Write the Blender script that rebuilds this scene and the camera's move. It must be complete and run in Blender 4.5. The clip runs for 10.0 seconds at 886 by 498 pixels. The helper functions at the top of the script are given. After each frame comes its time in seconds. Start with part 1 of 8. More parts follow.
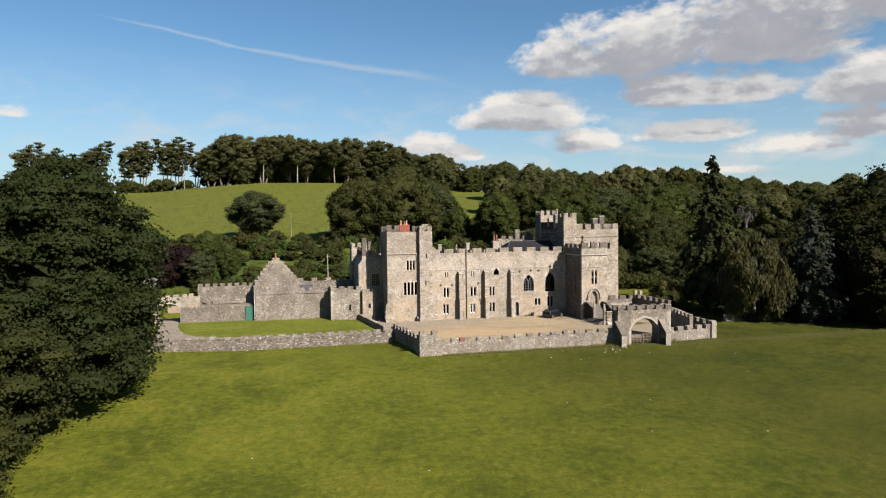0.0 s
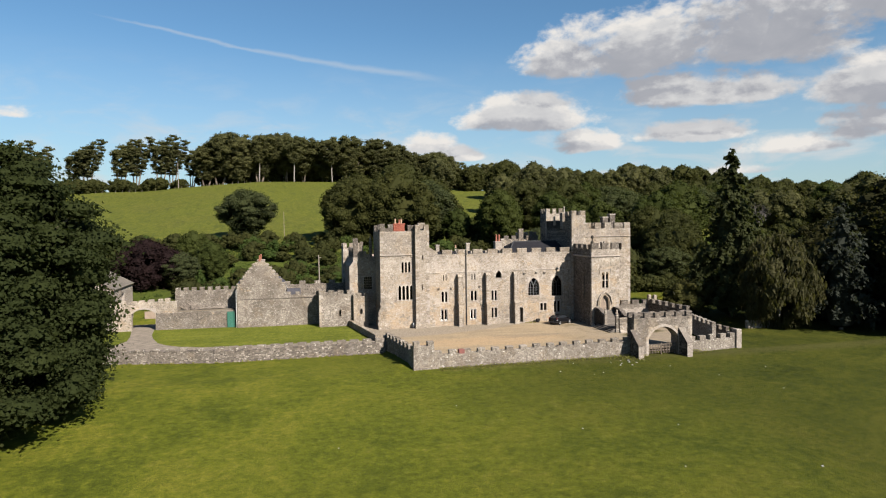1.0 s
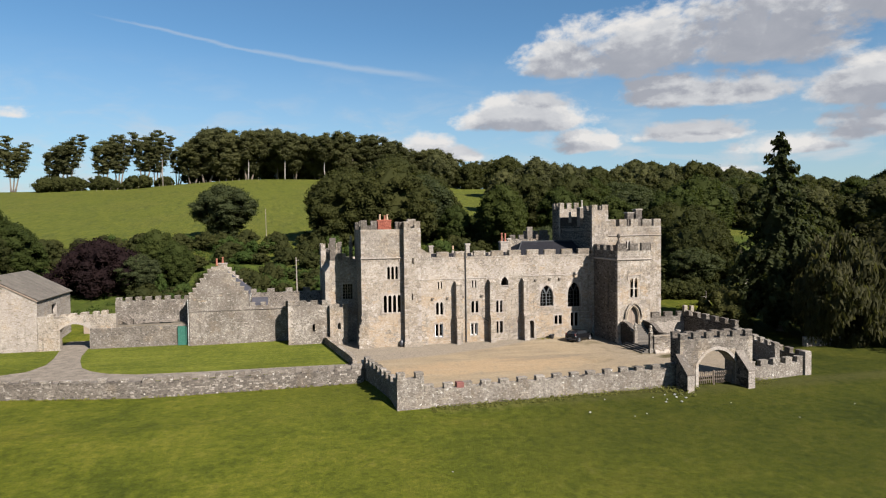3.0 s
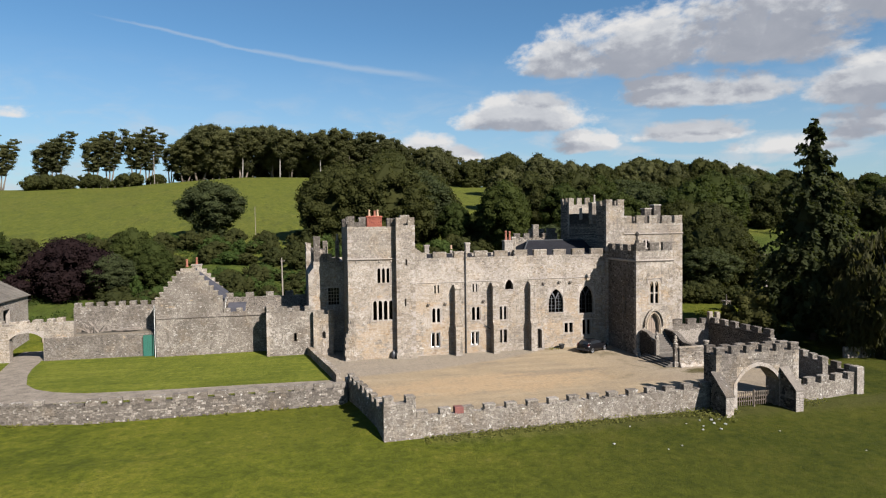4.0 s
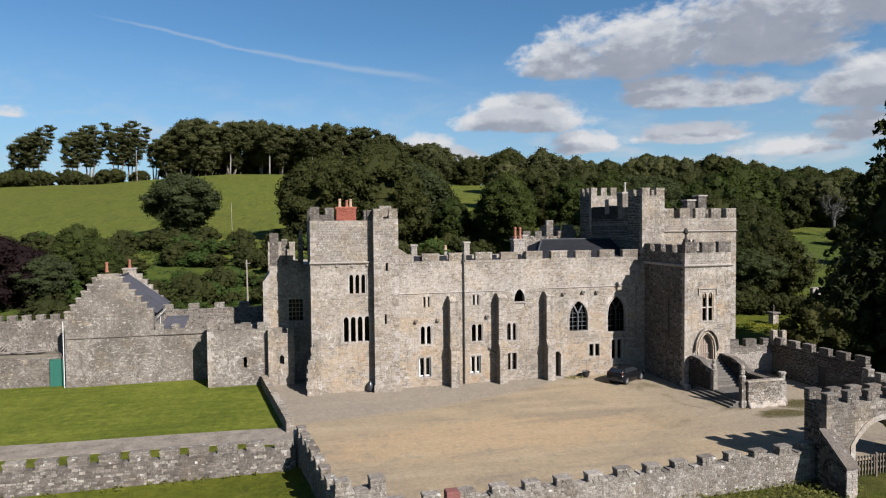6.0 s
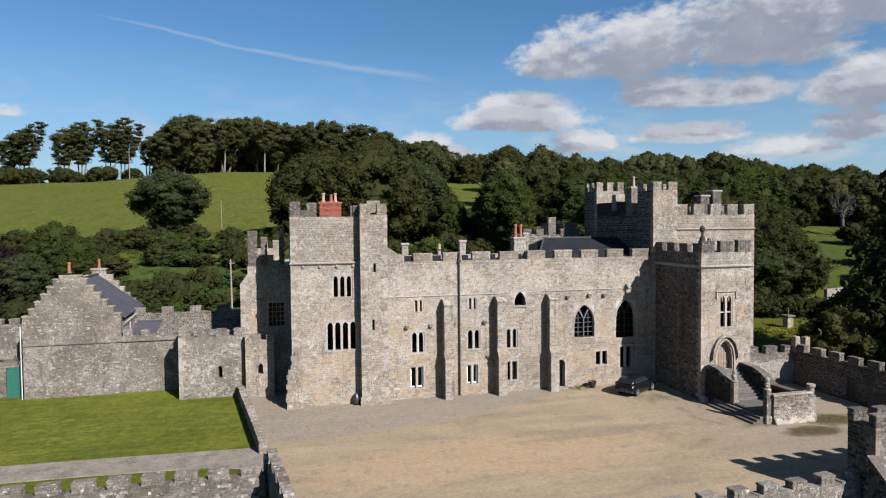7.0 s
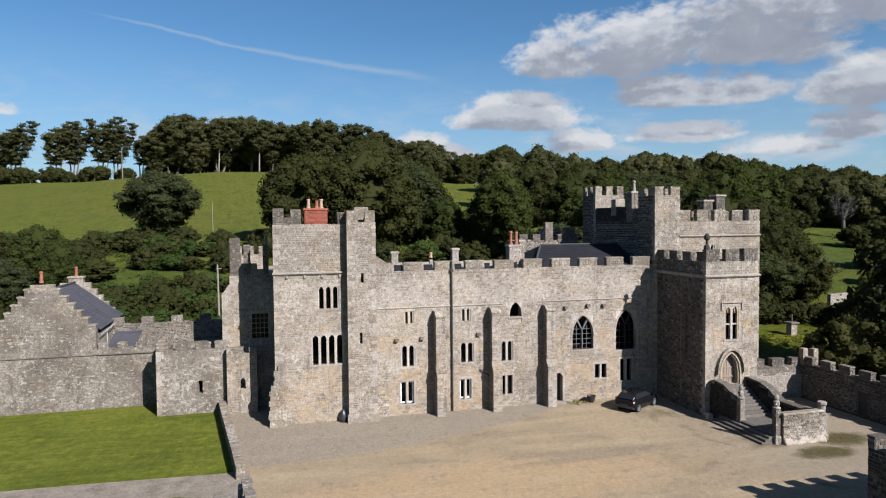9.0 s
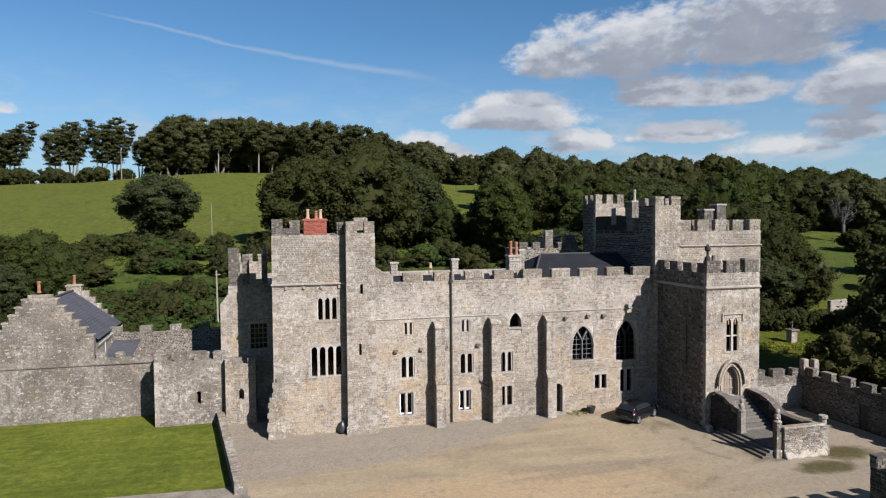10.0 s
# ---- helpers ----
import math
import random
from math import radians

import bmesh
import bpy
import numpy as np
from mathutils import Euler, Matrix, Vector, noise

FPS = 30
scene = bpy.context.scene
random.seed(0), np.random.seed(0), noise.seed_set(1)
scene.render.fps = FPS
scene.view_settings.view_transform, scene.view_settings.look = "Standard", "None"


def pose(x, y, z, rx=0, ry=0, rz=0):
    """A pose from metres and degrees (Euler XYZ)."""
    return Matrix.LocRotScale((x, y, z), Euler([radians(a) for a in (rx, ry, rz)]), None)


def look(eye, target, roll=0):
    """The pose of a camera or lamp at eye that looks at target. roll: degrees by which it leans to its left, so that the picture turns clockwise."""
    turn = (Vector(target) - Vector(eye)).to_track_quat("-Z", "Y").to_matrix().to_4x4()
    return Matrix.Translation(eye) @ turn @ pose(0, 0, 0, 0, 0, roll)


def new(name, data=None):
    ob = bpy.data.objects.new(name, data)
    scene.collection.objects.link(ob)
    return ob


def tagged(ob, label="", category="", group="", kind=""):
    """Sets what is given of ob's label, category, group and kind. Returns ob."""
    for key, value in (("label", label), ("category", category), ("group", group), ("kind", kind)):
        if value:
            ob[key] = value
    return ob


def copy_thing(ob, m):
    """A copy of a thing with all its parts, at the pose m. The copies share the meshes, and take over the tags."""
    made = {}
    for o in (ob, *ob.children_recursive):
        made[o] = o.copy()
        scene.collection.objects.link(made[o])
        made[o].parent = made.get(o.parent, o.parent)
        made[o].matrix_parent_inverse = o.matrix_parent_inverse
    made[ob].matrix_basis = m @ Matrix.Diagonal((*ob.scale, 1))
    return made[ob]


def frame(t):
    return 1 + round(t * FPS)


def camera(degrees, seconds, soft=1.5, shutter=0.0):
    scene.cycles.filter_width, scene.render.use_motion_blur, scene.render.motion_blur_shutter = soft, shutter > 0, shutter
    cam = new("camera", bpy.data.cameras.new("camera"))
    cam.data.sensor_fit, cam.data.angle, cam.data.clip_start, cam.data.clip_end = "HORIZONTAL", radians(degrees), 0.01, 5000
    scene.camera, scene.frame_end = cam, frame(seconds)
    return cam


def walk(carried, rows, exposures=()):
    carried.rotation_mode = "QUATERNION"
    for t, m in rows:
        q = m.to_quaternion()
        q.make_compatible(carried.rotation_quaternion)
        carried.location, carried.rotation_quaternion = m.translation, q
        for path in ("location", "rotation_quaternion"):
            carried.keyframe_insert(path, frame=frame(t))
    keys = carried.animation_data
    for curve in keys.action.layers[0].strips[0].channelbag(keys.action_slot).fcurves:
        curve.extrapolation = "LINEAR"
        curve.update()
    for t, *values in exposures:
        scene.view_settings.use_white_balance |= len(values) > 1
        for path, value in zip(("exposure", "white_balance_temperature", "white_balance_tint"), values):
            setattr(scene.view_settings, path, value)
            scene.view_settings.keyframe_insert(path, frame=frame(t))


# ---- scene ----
cam = camera(69.4, 10.0, soft=1.15)
METRES, EYE, TILT, LEAN, TURN = 63.0, 17.75, 0.0, 0.0, -14.5
PATH = [
    (0, (1.73, -0.291, 16.923), (2.205, 1.65, 16.845), -0.7),
    (0.5, (3.049, 4.141, 16.753), (3.524, 6.082, 16.676), -0.7),
    (1, (4.295, 8.252, 16.649), (4.768, 10.194, 16.572), -0.7),
    (1.5, (5.439, 12.51, 16.485), (5.913, 14.451, 16.409), -0.7),
    (2, (6.584, 16.86, 16.311), (7.06, 18.801, 16.237), -0.6),
    (2.5, (7.81, 21.161, 16.252), (8.286, 23.102, 16.177), -0.7),
    (4, (11.591, 34.549, 15.743), (12.069, 36.489, 15.667), -0.7),
    (4.5, (12.809, 39.033, 15.615), (13.288, 40.973, 15.539), -0.7),
    (5, (14.048, 43.51, 15.402), (14.528, 45.45, 15.327), -0.7),
    (5.5, (15.254, 47.6, 15.242), (15.734, 49.54, 15.169), -0.6),
    (7, (17.966, 55.994, 14.876), (18.453, 57.932, 14.8), -0.5),
    (7.5, (18.529, 57.265, 14.882), (19.018, 59.203, 14.805), -0.5),
    (8, (18.826, 57.947, 14.962), (19.319, 59.884, 14.885), -0.5),
    (8.5, (19.011, 58.239, 15.185), (19.505, 60.176, 15.108), -0.5),
    (9, (19.054, 58.486, 15.56), (19.55, 60.422, 15.481), -0.5),
    (9.5, (19.08, 58.618, 15.987), (19.577, 60.553, 15.906), -0.4),
    (10, (19.103, 58.742, 16.439), (19.601, 60.678, 16.359), -0.4),
]
# the picture darkens and cools a little as the bright front fills it: seconds, stops, kelvin, tint
LIGHTNESS = [(0, 1.45, 6800, 10), (2, 1.42, 6650, 10), (4, 1.35, 6400, 10), (5.5, 1.26, 6200, 10), (7, 1.22, 6050, 10), (10, 1.22, 6050, 10)]
walk(cam, [(t, look(eye, target, roll)) for t, eye, target, roll in PATH], LIGHTNESS)

# ---- light ----
SUN_A, SUN_E = 25.5, 36.0          # degrees right of south, degrees high
SUN_DIR = Vector((math.sin(radians(SUN_A)) * math.cos(radians(SUN_E)), -math.cos(radians(SUN_A)) * math.cos(radians(SUN_E)), math.sin(radians(SUN_E))))
sun_data = bpy.data.lights.new("sun", "SUN")
sun_data.energy, sun_data.angle, sun_data.color = 5.0, radians(0.53), (1.0, 0.935, 0.865)
sun = new("sun", sun_data)
sun.matrix_world = look(SUN_DIR * 200, (0, 0, 0))

world = bpy.data.worlds.new("sky")
scene.world = world
world.use_nodes = True


class Net:
    """Short hand for building node trees."""

    def __init__(self, tree):
        self.tree = tree

    def node(self, kind, **sets):
        n = self.tree.nodes.new(kind)
        for key, value in sets.items():
            if key == "operation":
                n.operation = value
            elif key == "blend":
                n.blend_type = value
            elif key == "data":
                n.data_type = value
            elif key == "dims":
                n.noise_dimensions = value
        return n

    def put(self, sock, value):
        if value is None:
            return
        if hasattr(value, "links"):
            self.tree.links.new(value, sock)
        else:
            sock.default_value = value

    def math(self, op, a, b=None, c=None, clamp=False):
        n = self.node("ShaderNodeMath", operation=op)
        n.use_clamp = clamp
        for sock, v in zip(n.inputs, (a, b, c)):
            self.put(sock, v)
        return n.outputs[0]

    def mix(self, fac, a, b, blend="MIX"):
        n = self.node("ShaderNodeMix", data="RGBA", blend=blend)
        self.put(n.inputs[0], fac)
        self.put(n.inputs[6], a)
        self.put(n.inputs[7], b)
        return n.outputs[2]

    def noise(self, vec, scale, detail=3.0, rough=0.55, distortion=0.0):
        n = self.node("ShaderNodeTexNoise")
        self.put(n.inputs["Vector"], vec)
        n.inputs["Scale"].default_value, n.inputs["Detail"].default_value = scale, detail
        n.inputs["Roughness"].default_value, n.inputs["Distortion"].default_value = rough, distortion
        return n.outputs["Fac"]

    def ramp(self, fac, stops, ease=False):
        n = self.node("ShaderNodeValToRGB")
        r = n.color_ramp
        if ease:
            r.interpolation = "EASE"
        while len(r.elements) < len(stops):
            r.elements.new(0.5)
        for e, (p, c) in zip(r.elements, stops):
            e.position, e.color = p, (*c, 1) if len(c) == 3 else c
        self.put(n.inputs[0], fac)
        return n.outputs[0]

    def step(self, v, lo, hi):
        n = self.node("ShaderNodeMapRange")
        n.interpolation_type = "SMOOTHSTEP"
        for i, x in enumerate((v, lo, hi, 0.0, 1.0)):
            self.put(n.inputs[i], x)
        return n.outputs[0]


def sky():
    """A Nishita sky with cumulus banks in the north-east and a contrail, by compass bearing and height above the horizon."""
    tree = world.node_tree
    tree.nodes.clear()
    k = Net(tree)
    # cloud cover as a group of (bearing, height), in degrees
    grp = bpy.data.node_groups.new("cloud_cover", "ShaderNodeTree")
    for nm in ("bearing", "height"):
        grp.interface.new_socket(nm, in_out="INPUT", socket_type="NodeSocketFloat")
    grp.interface.new_socket("cover", in_out="OUTPUT", socket_type="NodeSocketFloat")
    g = Net(grp)
    gi, go = g.node("NodeGroupInput"), g.node("NodeGroupOutput")
    comb = g.node("ShaderNodeCombineXYZ")
    g.put(comb.inputs[0], g.math("MULTIPLY", gi.outputs[0], 0.62))
    g.put(comb.inputs[1], gi.outputs[1])
    n1 = g.noise(comb.outputs[0], 0.24, 8.0, 0.6, 0.25)
    n2 = g.noise(comb.outputs[0], 1.1, 4.0, 0.55)
    best = None
    for b, h, wb, wh, gain in CLOUDS:
        du = g.math("DIVIDE", g.math("SUBTRACT", gi.outputs[0], b), wb)
        dv = g.math("DIVIDE", g.math("SUBTRACT", gi.outputs[1], h), wh)
        dv = g.math("MAXIMUM", dv, g.math("MULTIPLY", dv, -2.6))   # flat bases, heaped tops
        e = g.math("SUBTRACT", gain, g.math("ADD", g.math("POWER", du, 2.0), g.math("POWER", dv, 2.0)))
        best = e if best is None else g.math("SMOOTH_MAX", best, e, 0.25)
    rough = g.math("ADD", g.math("MULTIPLY", g.math("SUBTRACT", n1, 0.5), 3.2), g.math("MULTIPLY", g.math("SUBTRACT", n2, 0.5), 1.1))
    g.put(go.inputs[0], g.step(g.math("ADD", best, rough), 0.0, 0.75))

    co = k.node("ShaderNodeTexCoord")
    sep = k.node("ShaderNodeSeparateXYZ")
    k.put(sep.inputs[0], co.outputs["Generated"])
    deg = 180 / math.pi
    bearing = k.math("MULTIPLY", k.math("ARCTAN2", sep.outputs[0], sep.outputs[1]), deg)
    height = k.math("MULTIPLY", k.math("ARCSINE", sep.outputs[2]), deg)

    def cover(dh, db=0.0):
        n = k.node("ShaderNodeGroup")
        n.node_tree = grp
        k.put(n.inputs[0], k.math("ADD", bearing, db))
        k.put(n.inputs[1], k.math("ADD", height, dh))
        return n.outputs[0]

    here, above, above2 = cover(0.0), cover(1.0, 0.4), cover(2.3, 0.8)
    shade = k.math("ADD", k.math("MULTIPLY", above, 0.5), k.math("MULTIPLY", above2, 0.5))
    cn = k.node("ShaderNodeCombineXYZ")
    k.put(cn.inputs[0], k.math("MULTIPLY", bearing, 0.6))
    k.put(cn.inputs[1], height)
    shade = k.math("ADD", k.math("MULTIPLY", shade, 0.74), k.math("MULTIPLY", k.math("SUBTRACT", k.noise(cn.outputs[0], 0.45, 6, 0.60, 0.4), 0.5), 0.6))
    nishita = k.node("ShaderNodeTexSky")
    nishita.sky_type, nishita.sun_disc = "NISHITA", False
    nishita.sun_elevation, nishita.sun_rotation = radians(SUN_E), radians(180 - SUN_A)
    nishita.air_density, nishita.dust_density, nishita.ozone_density, nishita.altitude = 1.0, 0.6, 2.0, 100.0
    cloud_col = k.ramp(shade, [(0.04, (6.1, 6.0, 5.9)), (0.34, (4.7, 4.8, 5.0)), (0.70, (2.95, 3.1, 3.5)), (1.0, (2.3, 2.5, 2.95))])
    base = k.mix(1.0, nishita.outputs[0], (0.545, 0.785, 0.905, 1), "MULTIPLY")
    base = k.mix(k.math("MULTIPLY", k.step(height, 17.0, 1.0), 0.50), base, (3.9, 4.75, 5.35, 1))
    # thin veil low in the north and the old contrail
    hv = k.node("ShaderNodeCombineXYZ")
    k.put(hv.inputs[0], k.math("MULTIPLY", bearing, 0.35))
    k.put(hv.inputs[1], height)
    wisp = k.noise(hv.outputs[0], 0.45, 6.0, 0.6, 0.4)
    veil = k.math("MULTIPLY", k.step(wisp, 0.44, 0.72), k.math("MULTIPLY", k.step(height, 15.0, 2.5), 0.85))
    line_h = k.math("MULTIPLY_ADD", bearing, -0.129, 14.4)
    off = k.math("ABSOLUTE", k.math("SUBTRACT", k.math("ADD", height, k.math("MULTIPLY", k.math("SUBTRACT", wisp, 0.5), 0.9)), line_h))
    trail = k.math("MULTIPLY", k.step(off, k.math("MULTIPLY_ADD", bearing, 0.012, 0.30), 0.0), k.math("MULTIPLY", k.step(bearing, -15.5, -9.0), k.step(bearing, 16.0, 9.0)))
    trail = k.math("MULTIPLY", trail, 0.34)
    c = k.mix(k.math("MAXIMUM", veil, trail), base, (4.75, 5.0, 5.25, 1))
    c = k.mix(here, c, cloud_col)
    bg = k.node("ShaderNodeBackground")
    k.put(bg.inputs[0], c)
    bg.inputs[1].default_value = SKY
    out = k.node("ShaderNodeOutputWorld")
    tree.links.new(bg.outputs[0], out.inputs[0])


# bearing, height, half width, half height (degrees), gain
CLOUDS = [
    (24.0, 13.4, 4.4, 2.9, 1.1), (30.5, 13.6, 8.0, 4.0, 1.15), (40.0, 14.2, 9.5, 5.2, 1.25), (52.0, 15.4, 9.0, 6.0, 1.2), (35.4, 10.2, 7.2, 2.3, 1.2), (21.5, 9.0, 7.2, 2.7, 1.15),
    (26.4, 6.6, 3.0, 1.8, 1.1), (34.8, 7.1, 5.4, 1.6, 1.05), (48.4, 9.5, 5.0, 3.2, 1.1), (42.8, 5.7, 5.0, 1.3, 1.0), (46.8, 6.6, 3.0, 2.0, 1.3), (15.0, 6.0, 2.8, 1.2, 0.9), (12.4, 6.8, 3.0, 1.8, 0.85), (31.0, 4.3, 5.0, 0.8, 0.6), (38.0, 4.0, 5.0, 0.8, 0.6),
    (60.0, 9.0, 7.0, 3.0, 1.1), (70.0, 16.0, 9.0, 4.0, 1.1), (-20.3, 8.5, 3.4, 1.1, 0.55),
]
SKY = 0.05
sky()

# ---- materials ----


def fresh(name):
    m = bpy.data.materials.new(name)
    m.use_nodes = True
    k = Net(m.node_tree)
    b = m.node_tree.nodes["Principled BSDF"]
    co = k.node("ShaderNodeTexCoord").outputs["Object"]
    return m, k, b, co


def bump(k, b, height, strength=0.4, dist=0.02):
    n = k.node("ShaderNodeBump")
    n.inputs["Strength"].default_value, n.inputs["Distance"].default_value = strength, dist
    k.put(n.inputs["Height"], height)
    k.put(b.inputs["Normal"], n.outputs[0])


def tone(k):
    """A random number for each stone, whether it is an object or an island of a mesh."""
    isl = k.node("ShaderNodeNewGeometry").outputs["Random Per Island"]
    obj = k.node("ShaderNodeObjectInfo").outputs["Random"]
    return k.math("FRACT", k.math("ADD", isl, obj))


def masonry(name, tones, stain=(0.056, 0.049, 0.041), amount=0.5, lichen=0.12, wash=0.0):
    """Rubble stone: a tone for each stone, dark stains, rain streaks, lichen and remains of limewash."""
    m, k, b, co = fresh(name)
    r = tone(k)
    col = k.ramp(r, [(i / (len(tones) - 1), c) for i, c in enumerate(tones)])
    big = k.noise(co, 0.20, 6, 0.68)
    mid = k.noise(co, 1.5, 5, 0.65, 0.4)
    fine = k.noise(co, 11.0, 5, 0.65)
    patch = k.noise(co, 0.38, 6, 0.72, 0.6)
    spots = k.noise(co, 5.0, 4, 0.65)
    warm = k.step(k.noise(co, 0.33, 5, 0.66, 0.5), 0.50, 0.68)
    col = k.mix(k.math("MULTIPLY", warm, 0.55), col, k.mix(1.0, col, (1.12, 0.98, 0.76, 1), "MULTIPLY"))
    w = k.math("MULTIPLY", k.step(patch, 0.42, 0.64), k.step(spots, 0.34, 0.62))
    col = k.mix(k.math("MULTIPLY", w, wash), col, (0.360, 0.325, 0.284, 1))
    col = k.mix(k.math("MULTIPLY", k.step(big, 0.50, 0.70), amount * 0.65), col, (*stain, 1))
    col = k.mix(k.math("MULTIPLY", k.step(mid, 0.55, 0.70), amount * 0.45), col, (*stain, 1))
    streak = k.node("ShaderNodeMapping")
    streak.inputs["Scale"].default_value = (1.9, 1.9, 0.17)
    k.put(streak.inputs[0], co)
    col = k.mix(k.math("MULTIPLY", k.step(k.noise(streak.outputs[0], 1.0, 5, 0.68), 0.56, 0.68), amount * 0.8), col, (*stain, 1))
    specks = k.noise(co, 3.6, 5, 0.7, 0.3)
    col = k.mix(k.math("MULTIPLY", k.step(specks, 0.57, 0.64), amount * 0.7), col, (*stain, 1))
    col = k.mix(k.math("MULTIPLY", k.step(k.noise(co, 3.1, 4, 0.6), 0.60, 0.69), lichen * 3), col, (0.42, 0.405, 0.375, 1))
    col = k.mix(0.85, col, k.ramp(fine, [(0.28, (0.54, 0.525, 0.51)), (0.74, (1.42, 1.42, 1.42))]), "MULTIPLY")
    grime = k.math("MULTIPLY", k.step(k.noise(co, 2.4, 8, 0.76, 0.5), 0.49, 0.60), k.step(k.noise(co, 0.30, 5, 0.68, 0.8), 0.42, 0.62))
    col = k.mix(k.math("MULTIPLY", grime, min(1.0, amount * 0.95)), col, (stain[0] * 1.5, stain[1] * 1.5, stain[2] * 1.5, 1))
    pale = k.math("MULTIPLY", k.step(k.noise(co, 2.9, 8, 0.74, 0.4), 0.52, 0.62), k.step(k.noise(co, 0.24, 4, 0.65, 0.6), 0.46, 0.62))
    col = k.mix(k.math("MULTIPLY", pale, wash * 0.85), col, (0.405, 0.375, 0.333, 1))
    chips = k.math("MULTIPLY", k.step(k.noise(co, 7.5, 4, 0.7), 0.57, 0.66), k.step(big, 0.36, 0.56))
    col = k.mix(k.math("MULTIPLY", chips, wash * 0.55), col, (0.43, 0.405, 0.37, 1))
    pits = k.step(k.noise(co, 6.1, 5, 0.72, 0.3), 0.44, 0.35)
    col = k.mix(k.math("MULTIPLY", pits, 0.4), col, k.mix(1.0, col, (0.52, 0.50, 0.47, 1), "MULTIPLY"))
    k.put(b.inputs["Base Color"], col)
    b.inputs["Roughness"].default_value = 0.92
    b.inputs["Specular IOR Level"].default_value = 0.15
    bump(k, b, k.math("ADD", fine, k.math("MULTIPLY", mid, 1.5)), 0.7, 0.04)
    return m


STONE = masonry("grey_sandstone", [(0.1255, 0.1034, 0.0813), (0.1767, 0.1484, 0.1184), (0.1466, 0.1211, 0.0954), (0.2050, 0.1749, 0.1422), (0.1325, 0.1087, 0.0848), (0.1873, 0.1520, 0.1140), (0.1590, 0.1325, 0.1052), (0.2315, 0.2014, 0.1670)], amount=0.66, lichen=0.15, wash=0.66)
RUBBLE = masonry("stained_rubble", [(0.0716, 0.0599, 0.0490), (0.1170, 0.1002, 0.0833), (0.0892, 0.0752, 0.0622), (0.1498, 0.1294, 0.1096), (0.0789, 0.0658, 0.0533), (0.1316, 0.1111, 0.0906)], amount=0.70, lichen=0.17, wash=0.55)
SMOKED = masonry("smoke_stained_stone", [(0.098, 0.083, 0.069), (0.142, 0.121, 0.102), (0.116, 0.098, 0.082), (0.170, 0.146, 0.124), (0.106, 0.089, 0.074)], amount=0.5, lichen=0.14, wash=0.4)
OCHRE = masonry("ochre_sandstone", [(0.2042, 0.1550, 0.1049), (0.2444, 0.1897, 0.1332), (0.1697, 0.1222, 0.0803), (0.2645, 0.2189, 0.1642), (0.2153, 0.1532, 0.0985)], amount=0.26, wash=0.2)
PALE = masonry("pale_dressed_stone", [(0.2115, 0.1861, 0.1636), (0.2519, 0.2247, 0.2002), (0.1880, 0.1636, 0.1438)], amount=0.32, lichen=0.10, wash=0.4)
DRESSED = masonry("clean_window_stone", [(0.275, 0.248, 0.222), (0.325, 0.297, 0.268), (0.245, 0.215, 0.188)], amount=0.22, lichen=0.06, wash=0.3)
# these two dark stones also carry the shade of west faces in their colour
DARKSTONE = masonry("weathered_or_shaded_stone", [(0.048, 0.041, 0.035), (0.098, 0.084, 0.072), (0.068, 0.058, 0.050), (0.145, 0.126, 0.109), (0.052, 0.044, 0.038)], amount=0.5, lichen=0.12, wash=0.15)
BLACKSHADE = masonry("black_and_shaded_stone", [(0.018, 0.016, 0.014), (0.038, 0.033, 0.029), (0.026, 0.022, 0.020), (0.054, 0.047, 0.041)], amount=0.5, lichen=0.03, wash=0.0)
FIELDSTONE = masonry("field_wall_stone", [(0.0757, 0.0628, 0.0516), (0.1419, 0.1213, 0.1023), (0.0998, 0.0843, 0.0705), (0.1763, 0.1539, 0.1316), (0.0688, 0.0576, 0.0473), (0.2107, 0.1866, 0.1617)], amount=0.62, lichen=0.28, wash=0.55)
MORTAR = masonry("lime_mortar", [(0.205, 0.176, 0.147), (0.235, 0.204, 0.172)], amount=0.45, wash=0.6)
DARKMORTAR = masonry("dirty_mortar", [(0.1000, 0.0856, 0.0712), (0.1200, 0.1040, 0.0880)], amount=0.5, lichen=0.2, wash=0.35)
REDBRICK = masonry("red_brick", [(0.205, 0.066, 0.044), (0.240, 0.083, 0.056), (0.170, 0.052, 0.038)], stain=(0.070, 0.032, 0.026), amount=0.3, lichen=0.03)


def plain(name, col, rough=0.6, metal=0.0, grain=9.0, vary=0.35, bumps=0.15, spec=0.5):
    m, k, b, co = fresh(name)
    n = k.noise(co, grain, 4, 0.6)
    n2 = k.noise(co, grain * 0.13, 3, 0.6)
    v = k.math("ADD", k.math("MULTIPLY", n, 0.5), k.math("MULTIPLY", n2, 0.5))
    lo, hi = 1 - vary, 1 + vary
    c = k.mix(1.0, (*col, 1), k.ramp(v, [(0.3, (lo, lo, lo)), (0.7, (hi, hi, hi))]), "MULTIPLY")
    k.put(b.inputs["Base Color"], c)
    b.inputs["Roughness"].default_value, b.inputs["Metallic"].default_value = rough, metal
    b.inputs["Specular IOR Level"].default_value = spec
    bump(k, b, n, bumps, 0.01)
    return m


